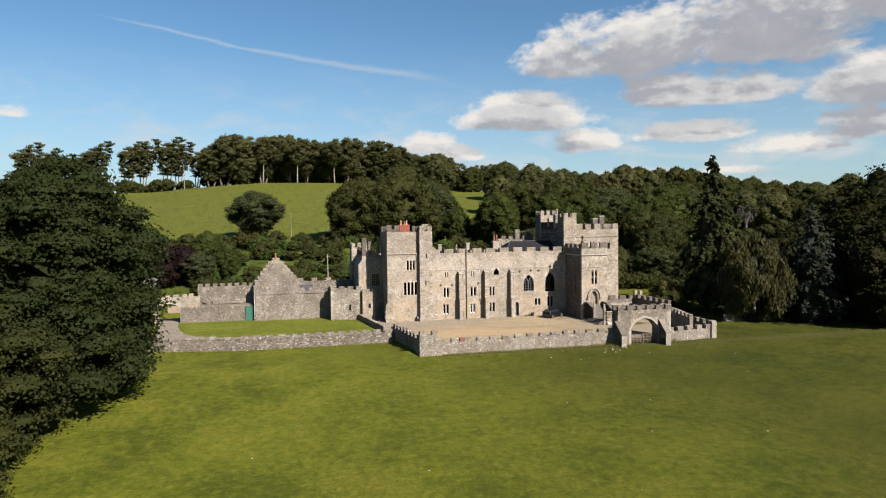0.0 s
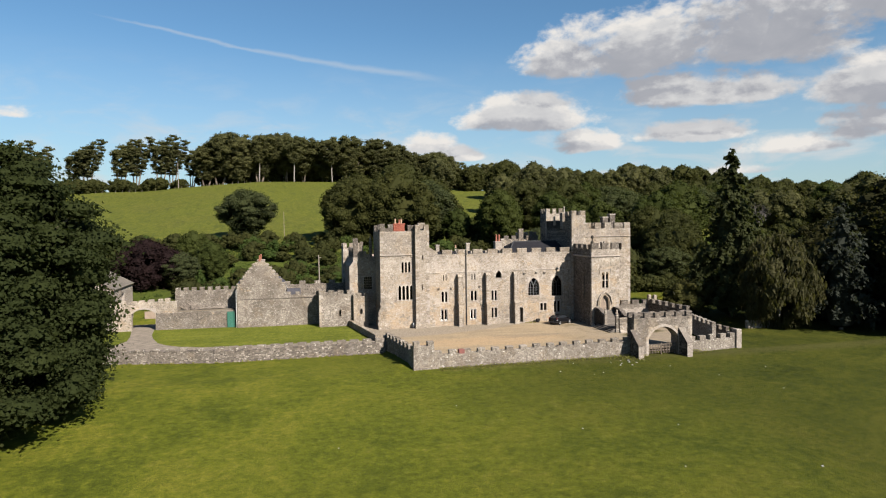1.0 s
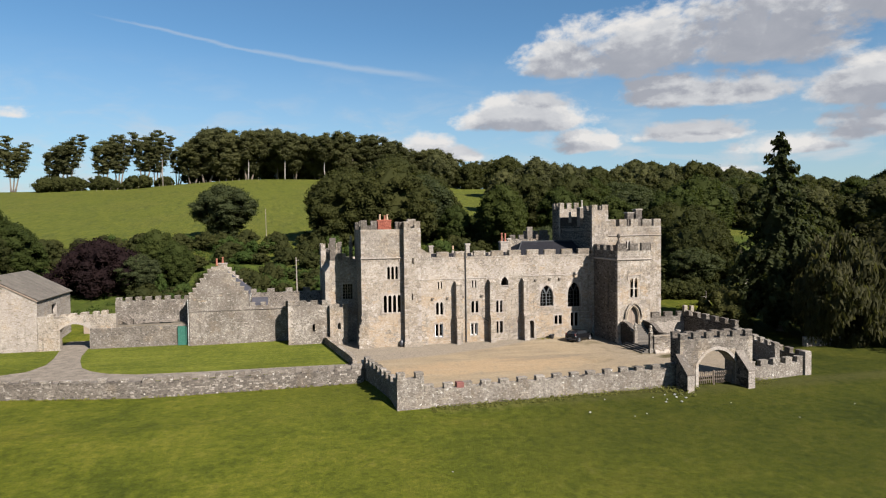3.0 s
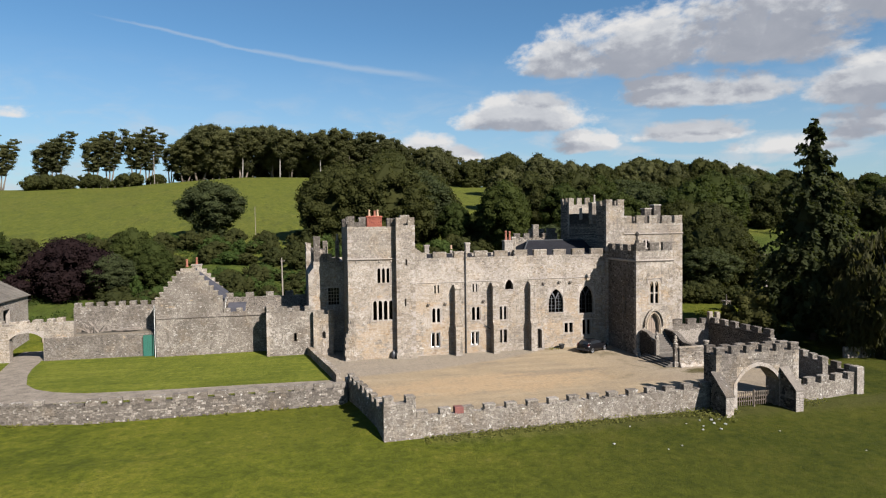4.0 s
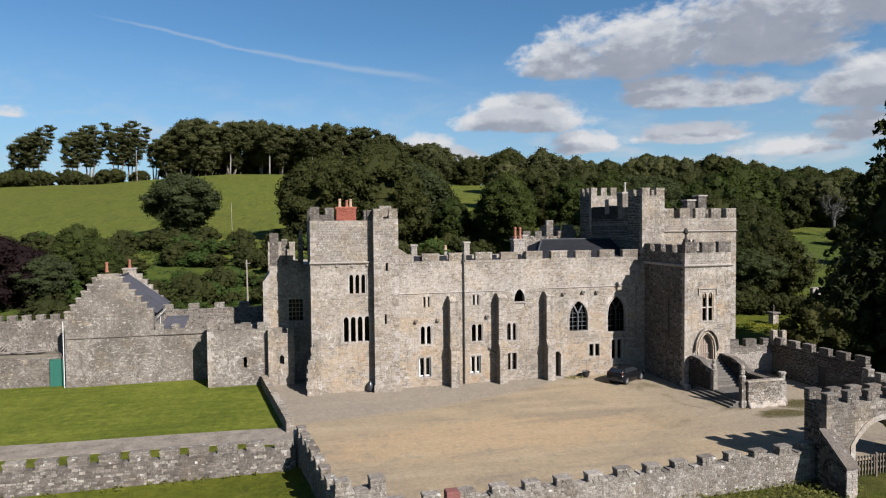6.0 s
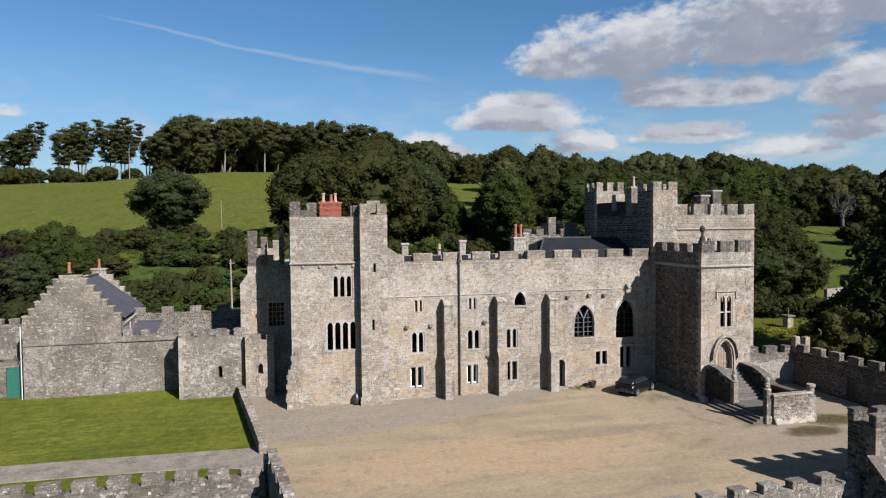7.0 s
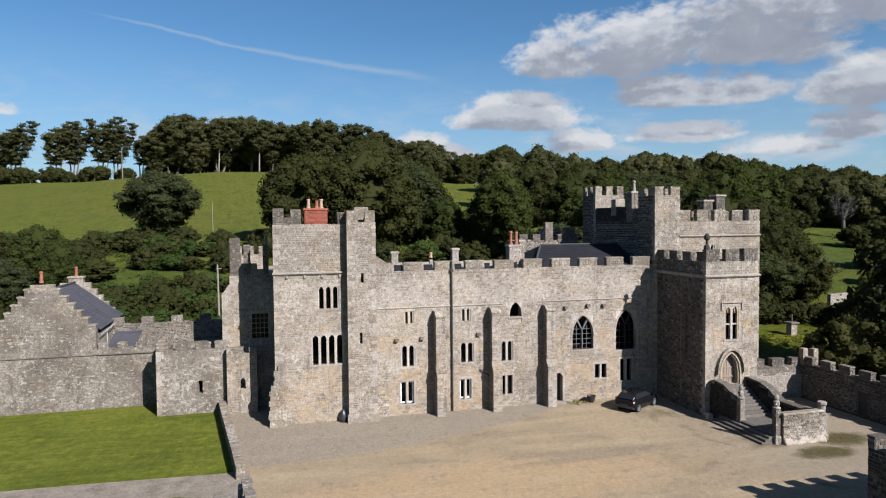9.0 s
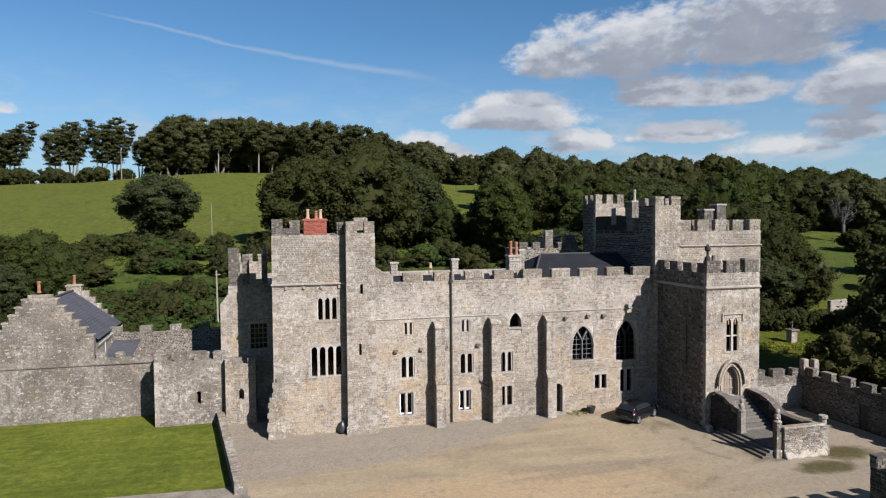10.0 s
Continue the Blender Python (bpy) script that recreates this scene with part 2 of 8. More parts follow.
SLATE = plain("blue_grey_slate", (0.014, 0.014, 0.017), 0.9, grain=5.0, vary=0.4, spec=0.1)
# paler slate: the sun on the lodge's slope is put into the colour
SUNSLATE = plain("sunlit_slate", (0.050, 0.049, 0.058), 0.8, grain=5.0, vary=0.4, spec=0.2)
STONESLATE = plain("brown_stone_slate", (0.105, 0.090, 0.073), 0.85, grain=4.0, vary=0.45)
LEAD = plain("lead_sheet", (0.035, 0.036, 0.039), 0.8, grain=3.0, vary=0.25, spec=0.2)
TERRACOTTA = plain("terracotta", (0.20, 0.072, 0.042), 0.8, grain=20)
BUFFCLAY = plain("buff_clay", (0.27, 0.18, 0.115), 0.8, grain=20)
OAK = plain("weathered_oak", (0.17, 0.13, 0.10), 0.8, grain=12)
DARKOAK = plain("shaded_oak", (0.030, 0.025, 0.021), 0.8, grain=12)
LEADBAR = plain("grey_glazing_bar", (0.085, 0.088, 0.095), 0.7, grain=20, vary=0.2)
GATEWOOD = plain("weathered_gate_wood", (0.095, 0.074, 0.056), 0.85, grain=12)
GREYWOOD = plain("silvered_wood", (0.17, 0.145, 0.12), 0.85, grain=14)
WHITEPAINT = plain("white_paint", (0.78, 0.78, 0.75), 0.5, vary=0.06, bumps=0.03)
GREENPAINT = plain("green_paint", (0.016, 0.080, 0.058), 0.5, vary=0.15, bumps=0.05)
IRON = plain("black_iron", (0.012, 0.012, 0.013), 0.55, grain=20, vary=0.2)
BLACKBAG = plain("black_plastic", (0.02, 0.02, 0.024), 0.35, vary=0.2)
CARPAINT = plain("dark_car_paint", (0.005, 0.005, 0.006), 0.25, vary=0.05, bumps=0.0, spec=0.25)
RUBBER = plain("tyre_rubber", (0.02, 0.02, 0.02), 0.85)
ALLOY = plain("wheel_alloy", (0.5, 0.5, 0.52), 0.35, 0.9, vary=0.05)
CHROMELIGHT = plain("lamp_lens", (0.55, 0.55, 0.56), 0.15, vary=0.05, bumps=0)
BARK = plain("bark", (0.10, 0.08, 0.06), 0.95, grain=3.0, vary=0.45, bumps=0.6)
DEADWOOD = plain("bleached_dead_wood", (0.052, 0.046, 0.041), 0.9, grain=3.0, vary=0.4, bumps=0.4)
PALEBARK = plain("pale_bark", (0.17, 0.155, 0.135), 0.9, grain=3.0, vary=0.4, bumps=0.5)
WHITEROCK = plain("white_limestone", (0.24, 0.235, 0.215), 0.9, grain=4.0, vary=0.25)


def glazing():
    m, k, b, co = fresh("window_glass")
    b.inputs["Base Color"].default_value = (0.09, 0.095, 0.10, 1)
    b.inputs["Roughness"].default_value = 0.05
    b.inputs["IOR"].default_value = 1.3
    b.inputs["Transmission Weight"].default_value = 1.0
    bump(k, b, k.noise(co, 1.3, 2), 0.05, 0.02)
    return m


GLASS = glazing()


def leaves(name, dark, light, rough=0.8, gloss=0.10):
    m, k, b, co = fresh(name)
    isl = k.node("ShaderNodeNewGeometry").outputs["Random Per Island"]
    obj = k.node("ShaderNodeObjectInfo").outputs["Random"]
    clump = k.noise(co, 0.35, 3, 0.6)
    v = k.math("ADD", k.math("MULTIPLY", isl, 0.26), k.math("ADD", k.math("MULTIPLY", clump, 0.72), k.math("MULTIPLY", k.math("SUBTRACT", obj, 0.5), 0.35)))
    c = k.ramp(v, [(0.15, dark), (0.85, light)])
    k.put(b.inputs["Base Color"], c)
    b.inputs["Roughness"].default_value, b.inputs["Specular IOR Level"].default_value = rough, gloss
    tr = k.node("ShaderNodeBsdfTranslucent")
    k.put(tr.inputs[0], k.mix(1.0, c, (1.3, 1.35, 0.7, 1), "MULTIPLY"))
    mx = k.node("ShaderNodeMixShader")
    mx.inputs[0].default_value = 0.5
    k.tree.links.new(b.outputs[0], mx.inputs[1])
    k.tree.links.new(tr.outputs[0], mx.inputs[2])
    k.tree.links.new(mx.outputs[0], k.tree.nodes["Material Output"].inputs[0])
    return m


LEAF = leaves("broad_leaves", (0.0275, 0.0318, 0.0099), (0.0441, 0.0452, 0.0123))
LEAFDARK = leaves("dark_leaves", (0.0155, 0.0224, 0.0077), (0.0274, 0.0345, 0.0099))
LEAFBRIGHT = leaves("bright_leaves", (0.0276, 0.0380, 0.0089), (0.0423, 0.0504, 0.0117))
LEAFOLIVE = leaves("olive_shrub_leaves", (0.030, 0.032, 0.010), (0.078, 0.074, 0.022))
LEAFLONE = leaves("grey_green_oak_leaves", (0.0310, 0.0392, 0.0176), (0.0564, 0.0644, 0.0242))
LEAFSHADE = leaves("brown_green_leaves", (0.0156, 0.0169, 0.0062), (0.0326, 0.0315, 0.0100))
LEAFBEECH = leaves("copper_beech_leaves", (0.0070, 0.0042, 0.0052), (0.0200, 0.0108, 0.0105))
LEAFYEW = leaves("conifer_needles", (0.0215, 0.0270, 0.0110), (0.0420, 0.0480, 0.0190))
LEAFBLUE = leaves("blue_grey_needles", (0.02, 0.025, 0.019), (0.042, 0.047, 0.037))
LEAFBIRCH = leaves("birch_leaves", (0.0288, 0.0300, 0.0132), (0.0713, 0.0667, 0.0299))
LEAFYELLOW = leaves("yellow_shrub_leaves", (0.105, 0.115, 0.012), (0.200, 0.185, 0.022))
LEAFHEATH = leaves("ridge_tree_leaves", (0.0431, 0.0460, 0.0192), (0.0755, 0.0746, 0.0283))
BRACKEN = leaves("bracken_and_scrub", (0.0275, 0.0473, 0.0105), (0.0560, 0.0760, 0.0185))


def turf(name, a, b_, c_, worn=(0.13, 0.115, 0.04), wear=0.3, east=0.0, mown=False):
    m, k, b, co = fresh(name)
    n0 = k.noise(co, 0.016, 4, 0.6)
    n1 = k.noise(co, 0.12, 5, 0.62)
    n2 = k.noise(co, 1.1, 5, 0.65)
    n3 = k.noise(co, 9.0, 4, 0.7)
    v = k.math("ADD", k.math("MULTIPLY", n1, 0.55), k.math("MULTIPLY", n2, 0.45))
    col = k.ramp(v, [(0.40, (a[0] * 0.85, a[1] * 0.85, a[2] * 0.9)), (0.5, b_), (0.60, (c_[0] * 1.1, c_[1] * 1.06, c_[2] * 1.1))])
    col = k.mix(k.math("MULTIPLY", k.step(n0, 0.45, 0.7), 0.55), col, (*c_, 1))
    col = k.mix(k.math("MULTIPLY", k.step(n2, 0.6, 0.75), wear), col, (*worn, 1))
    if east:                                               # dry, trodden strip along the foot of the forecourt wall
        sy = k.node("ShaderNodeSeparateXYZ")
        k.put(sy.inputs[0], co)
        foot = k.math("ADD", sy.outputs[1], k.math("MULTIPLY", k.math("SUBTRACT", n2, 0.5), 5.0))
        strip = k.math("MULTIPLY", k.step(foot, 79.2, 81.6), k.math("MULTIPLY", k.step(sy.outputs[1], 84.0, 82.5), k.step(sy.outputs[0], 20.0, 24.0)))
        col = k.mix(k.math("MULTIPLY", strip, 0.55), col, (0.105, 0.098, 0.030, 1))
    if mown:                                               # brushed stripes of a mown lawn
        mp = k.node("ShaderNodeMapping")
        mp.inputs["Scale"].default_value, mp.inputs["Rotation"].default_value = (0.10, 1.1, 1), (0, 0, radians(12))
        k.put(mp.inputs[0], co)
        st = k.noise(mp.outputs[0], 1.0, 4, 0.6, 0.4)
        col = k.mix(0.8, col, k.ramp(st, [(0.38, (0.86, 0.87, 0.85)), (0.62, (1.14, 1.11, 1.1))]), "MULTIPLY")
    if east:                                               # near pasture darker towards the east
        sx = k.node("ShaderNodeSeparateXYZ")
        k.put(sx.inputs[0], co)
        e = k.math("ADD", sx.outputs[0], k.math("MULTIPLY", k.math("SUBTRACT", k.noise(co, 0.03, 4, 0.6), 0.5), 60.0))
        col = k.mix(k.math("MULTIPLY", k.step(sx.outputs[1], 130.0, 150.0), 0.8), col, (0.064, 0.072, 0.0120, 1))
        lush = k.math("MULTIPLY", k.step(sx.outputs[1], 140.0, 150.0), k.step(k.math("ADD", sx.outputs[1], k.math("MULTIPLY", k.noise(co, 0.06, 4, 0.6), 14.0)), 206.0, 196.0))
        col = k.mix(k.math("MULTIPLY", lush, 0.9), col, (0.038, 0.053, 0.0085, 1))
        mm = k.node("ShaderNodeMapping")
        mm.inputs["Scale"].default_value = (0.30, 0.075, 0.1)
        k.put(mm.inputs[0], co)
        mott = k.math("MULTIPLY", k.step(k.noise(mm.outputs[0], 1.0, 7, 0.75, 0.4), 0.50, 0.62), k.step(sx.outputs[1], 130.0, 150.0))
        col = k.mix(k.math("MULTIPLY", mott, 0.6), col, (0.040, 0.048, 0.010, 1))
        dry = k.math("MULTIPLY", k.step(k.noise(co, 0.045, 5, 0.65), 0.48, 0.62), k.step(sx.outputs[1], 130.0, 150.0))
        col = k.mix(k.math("MULTIPLY", dry, 0.30), col, (0.074, 0.072, 0.016, 1))
        far = k.ramp(k.math("ADD", k.math("MULTIPLY", k.noise(co, 0.55, 6, 0.72), 0.6), k.math("MULTIPLY", k.noise(mm.outputs[0], 3.0, 5, 0.7), 0.4)), [(0.36, (0.62, 0.66, 0.62)), (0.5, (1.0, 1.0, 1.0)), (0.64, (1.36, 1.30, 1.3))])
        col = k.mix(k.step(sx.outputs[1], 140.0, 155.0), col, k.mix(1.0, col, far, "MULTIPLY"))
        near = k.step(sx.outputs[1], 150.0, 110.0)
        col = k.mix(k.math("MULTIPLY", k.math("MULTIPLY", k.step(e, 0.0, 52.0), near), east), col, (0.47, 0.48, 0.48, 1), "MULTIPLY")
    rough = k.noise(co, 1.9, 7, 0.74, 0.6)
    col = k.mix(0.85, col, k.ramp(rough, [(0.34, (0.66, 0.70, 0.62)), (0.50, (1.0, 1.0, 1.0)), (0.66, (1.30, 1.24, 1.25))]), "MULTIPLY")
    tuft = k.math("MULTIPLY", k.step(k.noise(co, 0.75, 5, 0.66, 0.8), 0.60, 0.70), 0.5)
    col = k.mix(tuft, col, (a[0] * 0.62, a[1] * 0.66, a[2], 1))
    n4 = k.noise(co, 3.2, 5, 0.7, 0.3)
    col = k.mix(k.math("MULTIPLY", k.step(n4, 0.55, 0.68), 0.45), col, (a[0] * 0.55, a[1] * 0.62, a[2], 1))
    col = k.mix(0.7, col, k.ramp(n3, [(0.28, (0.55, 0.6, 0.5)), (0.72, (1.4, 1.35, 1.3))]), "MULTIPLY")
    k.put(b.inputs["Base Color"], col)
    b.inputs["Roughness"].default_value, b.inputs["Specular IOR Level"].default_value = 0.95, 0.1
    bump(k, b, k.math("ADD", n3, n2), 0.8, 0.12)
    return m


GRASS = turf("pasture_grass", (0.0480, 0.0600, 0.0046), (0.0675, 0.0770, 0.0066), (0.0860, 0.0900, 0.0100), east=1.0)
LAWN = turf("mown_lawn", (0.0640, 0.0780, 0.0085), (0.0800, 0.0940, 0.0110), (0.0950, 0.1060, 0.0150), wear=0.35, mown=True)


def gravel():
    """Buff gravel: grey and loose along the castle, worn sandy where cars turn, mossy in the east corner."""
    m, k, b, co = fresh("buff_gravel")
    n1, n2, n3 = k.noise(co, 0.16, 5, 0.62, 0.6), k.noise(co, 0.9, 5, 0.65), k.noise(co, 15.0, 3, 0.7)
    sx = k.node("ShaderNodeSeparateXYZ")
    k.put(sx.inputs[0], co)
    x, y = sx.outputs[0], sx.outputs[1]
    wob = k.math("MULTIPLY", k.math("SUBTRACT", n1, 0.5), 9.0)
    mp = k.node("ShaderNodeMapping")
    mp.inputs["Scale"].default_value = (0.09, 0.55, 1)
    mp.inputs["Rotation"].default_value = (0, 0, radians(-12))
    k.put(mp.inputs[0], co)
    tracks = k.noise(mp.outputs[0], 1.0, 5, 0.62, 0.35)
    n4 = k.noise(co, 3.2, 4, 0.65)

    def oval(cx, cy, rx, ry, lo, hi):
        d = k.math("ADD", k.math("POWER", k.math("DIVIDE", k.math("SUBTRACT", x, cx), rx), 2.0), k.math("POWER", k.math("DIVIDE", k.math("SUBTRACT", y, cy), ry), 2.0))
        return k.step(k.math("ADD", d, k.math("ADD", k.math("MULTIPLY", wob, 0.22), k.math("MULTIPLY", k.math("SUBTRACT", n2, 0.5), 2.2))), hi, lo)

    col = k.ramp(n1, [(0.36, (0.182, 0.143, 0.098)), (0.50, (0.212, 0.164, 0.106)), (0.66, (0.236, 0.182, 0.116))])
    col = k.mix(k.math("MULTIPLY", oval(31.0, 94.2, 13.0, 4.2, 0.2, 1.25), 0.75), col, (0.268, 0.190, 0.112, 1))
    col = k.mix(k.math("MULTIPLY", k.step(tracks, 0.50, 0.66), 0.40), col, (0.276, 0.224, 0.152, 1))
    col = k.mix(k.math("MULTIPLY", k.step(tracks, 0.46, 0.34), 0.45), col, (0.128, 0.108, 0.085, 1))
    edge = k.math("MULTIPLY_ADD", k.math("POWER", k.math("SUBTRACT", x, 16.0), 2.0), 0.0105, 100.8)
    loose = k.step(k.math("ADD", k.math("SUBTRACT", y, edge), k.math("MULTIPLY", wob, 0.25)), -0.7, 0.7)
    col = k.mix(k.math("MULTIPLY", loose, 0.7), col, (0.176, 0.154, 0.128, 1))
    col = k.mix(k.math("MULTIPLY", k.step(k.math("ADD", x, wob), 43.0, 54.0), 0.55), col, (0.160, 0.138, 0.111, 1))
    col = k.mix(k.math("MULTIPLY", oval(43.6, 106.8, 3.2, 1.0, 0.2, 1.2), 0.6), col, (0.250, 0.205, 0.140, 1))
    col = k.mix(k.math("MULTIPLY", k.step(n2, 0.54, 0.72), 0.40), col, (0.112, 0.098, 0.080, 1))
    moss = k.math("MAXIMUM", oval(57.9, 95.0, 2.5, 1.4, 0.2, 1.5), oval(54.2, 93.2, 2.3, 1.0, 0.2, 1.5))
    moss = k.math("MAXIMUM", moss, k.math("MULTIPLY", k.math("MULTIPLY", k.step(k.noise(co, 0.2, 5, 0.65, 0.8), 0.54, 0.68), k.step(x, 40.0, 50.0)), 0.6))
    col = k.mix(k.math("MULTIPLY", moss, k.math("MULTIPLY_ADD", n4, 0.9, 0.5)), col, (0.052, 0.043, 0.015, 1))
    col = k.mix(0.5, col, k.ramp(n4, [(0.32, (0.72, 0.72, 0.73)), (0.66, (1.22, 1.2, 1.18))]), "MULTIPLY")
    grit = k.ramp(n3, [(0.28, (0.40, 0.39, 0.38)), (0.72, (1.52, 1.52, 1.52))])
    col = k.mix(k.math("MULTIPLY_ADD", loose, 0.45, 0.5), col, grit, "MULTIPLY")
    k.put(b.inputs["Base Color"], col)
    b.inputs["Roughness"].default_value, b.inputs["Specular IOR Level"].default_value = 0.95, 0.15
    bump(k, b, k.math("ADD", n3, n2), 0.6, 0.04)
    return m


GRAVEL = gravel()

DRIVE = plain("pale_drive_gravel", (0.155, 0.132, 0.108), 0.95, grain=7.0, vary=0.5, bumps=0.4, spec=0.1)

# ---- builders ----
rng = random.Random(7)


class Geo:
    """Collects vertices and faces for one mesh; slot is the material slot of the faces that follow."""

    def __init__(self):
        self.v, self.f, self.m, self.slot = [], [], [], 0

    def add(self, verts, faces):
        n = len(self.v)
        self.v += [tuple(p) for p in verts]
        self.f += [tuple(i + n for i in f) for f in faces]
        self.m += [self.slot] * len(faces)
        return self

    def box(self, x0, x1, y0, y1, z0, z1, at=None):
        vs = [Vector(p) for p in ((x0, y0, z0), (x1, y0, z0), (x1, y1, z0), (x0, y1, z0), (x0, y0, z1), (x1, y0, z1), (x1, y1, z1), (x0, y1, z1))]
        if at is not None:
            vs = [at @ p for p in vs]
        return self.add(vs, ((0, 3, 2, 1), (4, 5, 6, 7), (0, 1, 5, 4), (1, 2, 6, 5), (2, 3, 7, 6), (3, 0, 4, 7)))

    def block(self, x0, x1, y0, y1, z0, z1, c=0.02, at=None):
        """A box whose upper edges are worn off by c."""
        vs = [Vector(p) for p in ((x0, y0, z0), (x1, y0, z0), (x1, y1, z0), (x0, y1, z0), (x0, y0, z1 - c), (x1, y0, z1 - c), (x1, y1, z1 - c), (x0, y1, z1 - c),
                                  (x0 + c, y0 + c, z1), (x1 - c, y0 + c, z1), (x1 - c, y1 - c, z1), (x0 + c, y1 - c, z1))]
        if at is not None:
            vs = [at @ p for p in vs]
        return self.add(vs, ((0, 3, 2, 1), (0, 1, 5, 4), (1, 2, 6, 5), (2, 3, 7, 6), (3, 0, 4, 7), (4, 5, 9, 8), (5, 6, 10, 9), (6, 7, 11, 10), (7, 4, 8, 11), (8, 9, 10, 11)))

    def prism(self, poly, a, b, frame_):
        """A polygon (u, w) pushed from depth a to b; frame_(u, w, d) gives the place."""
        n = len(poly)
        vs = [frame_(u, w, a) for u, w in poly] + [frame_(u, w, b) for u, w in poly]
        faces = [tuple(range(n)), tuple(range(2 * n - 1, n - 1, -1))] + [(i, i + n, (i + 1) % n + n, (i + 1) % n) for i in range(n)]
        return self.add(vs, faces)

    def lathe(self, profile, at=(0, 0, 0), n=12, top=True):
        """A turned shape from (radius, z) pairs."""
        x, y, z = at
        k = len(profile)
        vs = [(x + r * math.cos(2 * math.pi * i / n), y + r * math.sin(2 * math.pi * i / n), z + h) for r, h in profile for i in range(n)]
        fs = [(j * n + i, j * n + (i + 1) % n, (j + 1) * n + (i + 1) % n, (j + 1) * n + i) for j in range(k - 1) for i in range(n)]
        fs.append(tuple(range(n - 1, -1, -1)))
        if top:
            fs.append(tuple((k - 1) * n + i for i in range(n)))
        return self.add(vs, fs)

    def tube(self, p, q, r0, r1=None, n=8):
        p, q = Vector(p), Vector(q)
        r1 = r0 if r1 is None else r1
        a = (q - p).normalized()
        s = a.cross(Vector((0.31, 0.87, 0.39))).normalized()
        t = a.cross(s)
        ring = [math.cos(2 * math.pi * i / n) * s + math.sin(2 * math.pi * i / n) * t for i in range(n)]
        vs = [p + r0 * d for d in ring] + [q + r1 * d for d in ring]
        return self.add(vs, [(i, (i + 1) % n, n + (i + 1) % n, n + i) for i in range(n)] + [tuple(range(n - 1, -1, -1)), tuple(range(n, 2 * n))])

    def bent(self, pts, radii, n=8):
        """One tube through several points, with a radius at each."""
        pts = [Vector(p) for p in pts]
        vs = []
        for i, (p, r) in enumerate(zip(pts, radii)):
            a = (pts[min(i + 1, len(pts) - 1)] - pts[max(i - 1, 0)]).normalized()
            s = a.cross(Vector((0.31, 0.87, 0.39))).normalized()
            t = a.cross(s)
            vs += [p + r * (math.cos(2 * math.pi * k / n) * s + math.sin(2 * math.pi * k / n) * t) for k in range(n)]
        fs = [(j * n + k, j * n + (k + 1) % n, (j + 1) * n + (k + 1) % n, (j + 1) * n + k) for j in range(len(pts) - 1) for k in range(n)]
        return self.add(vs, fs + [tuple(range(n - 1, -1, -1)), tuple((len(pts) - 1) * n + k for k in range(n))])

    def mesh(self, name, mats, smooth=False):
        me = bpy.data.meshes.new(name)
        me.from_pydata(self.v, [], self.f)
        for m in mats if isinstance(mats, (list, tuple)) else [mats]:
            me.materials.append(m)
        if any(self.m):
            me.polygons.foreach_set("material_index", self.m)
        if smooth:
            me.polygons.foreach_set("use_smooth", [True] * len(self.f))
        me.update()
        return me


def part(name, geo, mats, parent, label="", smooth=False, kind=""):
    ob = new(name, geo.mesh(name, mats, smooth) if isinstance(geo, Geo) else geo)
    ob.parent = parent
    return tagged(ob, label=label, kind=kind)


def thing(name, label, category, group="", at=None, kind=""):
    ob = new(name)
    if at is not None:
        ob.matrix_world = at
    return tagged(ob, label, category, group, kind)


def solid(name, geo, mats, label, category, kind="", group="", smooth=False):
    return tagged(new(name, geo.mesh(name, mats, smooth)), label, category, group, kind)


class Face:
    """An upright wall face: origin, direction along it, outward normal (to the right-hand side, walking along)."""

    def __init__(self, x0, y0, x1, y1):
        self.o = Vector((x0, y0, 0))
        d = Vector((x1 - x0, y1 - y0, 0))
        self.w = d.length
        self.u = d.normalized()
        self.n = Vector((self.u.y, -self.u.x, 0))

    def __call__(self, u, z, d=0.0):
        """d: metres out of the wall."""
        p = self.o + self.u * u + self.n * d
        return (p.x, p.y, z)


def shell(geo, face, u0, u1, z0, z1, thick, holes=()):
    """A wall of that thickness behind the face, with the holes (u0, u1, z0, z1) cut through it."""
    us = sorted({u0, u1, *(min(max(h[i], u0), u1) for h in holes for i in (0, 1))})
    zs = sorted({z0, z1, *(min(max(h[i], z0), z1) for h in holes for i in (2, 3))})
    nu, nz = len(us) - 1, len(zs) - 1
    full = [[not any(h[0] <= (us[i] + us[i + 1]) / 2 <= h[1] and h[2] <= (zs[j] + zs[j + 1]) / 2 <= h[3] for h in holes) for j in range(nz)] for i in range(nu)]

    def open_(i, j):
        return not (0 <= i < nu and 0 <= j < nz and full[i][j])

    for i in range(nu):
        for j in range(nz):
            if not full[i][j]:
                continue
            a, b, c, d = us[i], us[i + 1], zs[j], zs[j + 1]
            f0 = [face(a, c), face(b, c), face(b, d), face(a, d)]
            f1 = [face(a, c, -thick), face(b, c, -thick), face(b, d, -thick), face(a, d, -thick)]
            geo.add(f0, [(0, 1, 2, 3)])
            geo.add(f1, [(3, 2, 1, 0)])
            if open_(i - 1, j):
                geo.add([f0[0], f0[3], f1[3], f1[0]], [(0, 1, 2, 3)])
            if open_(i + 1, j):
                geo.add([f0[1], f1[1], f1[2], f0[2]], [(0, 1, 2, 3)])
            if open_(i, j - 1):
                geo.add([f0[0], f1[0], f1[1], f0[1]], [(0, 1, 2, 3)])
            if open_(i, j + 1):
                geo.add([f0[3], f0[2], f1[2], f1[3]], [(0, 1, 2, 3)])


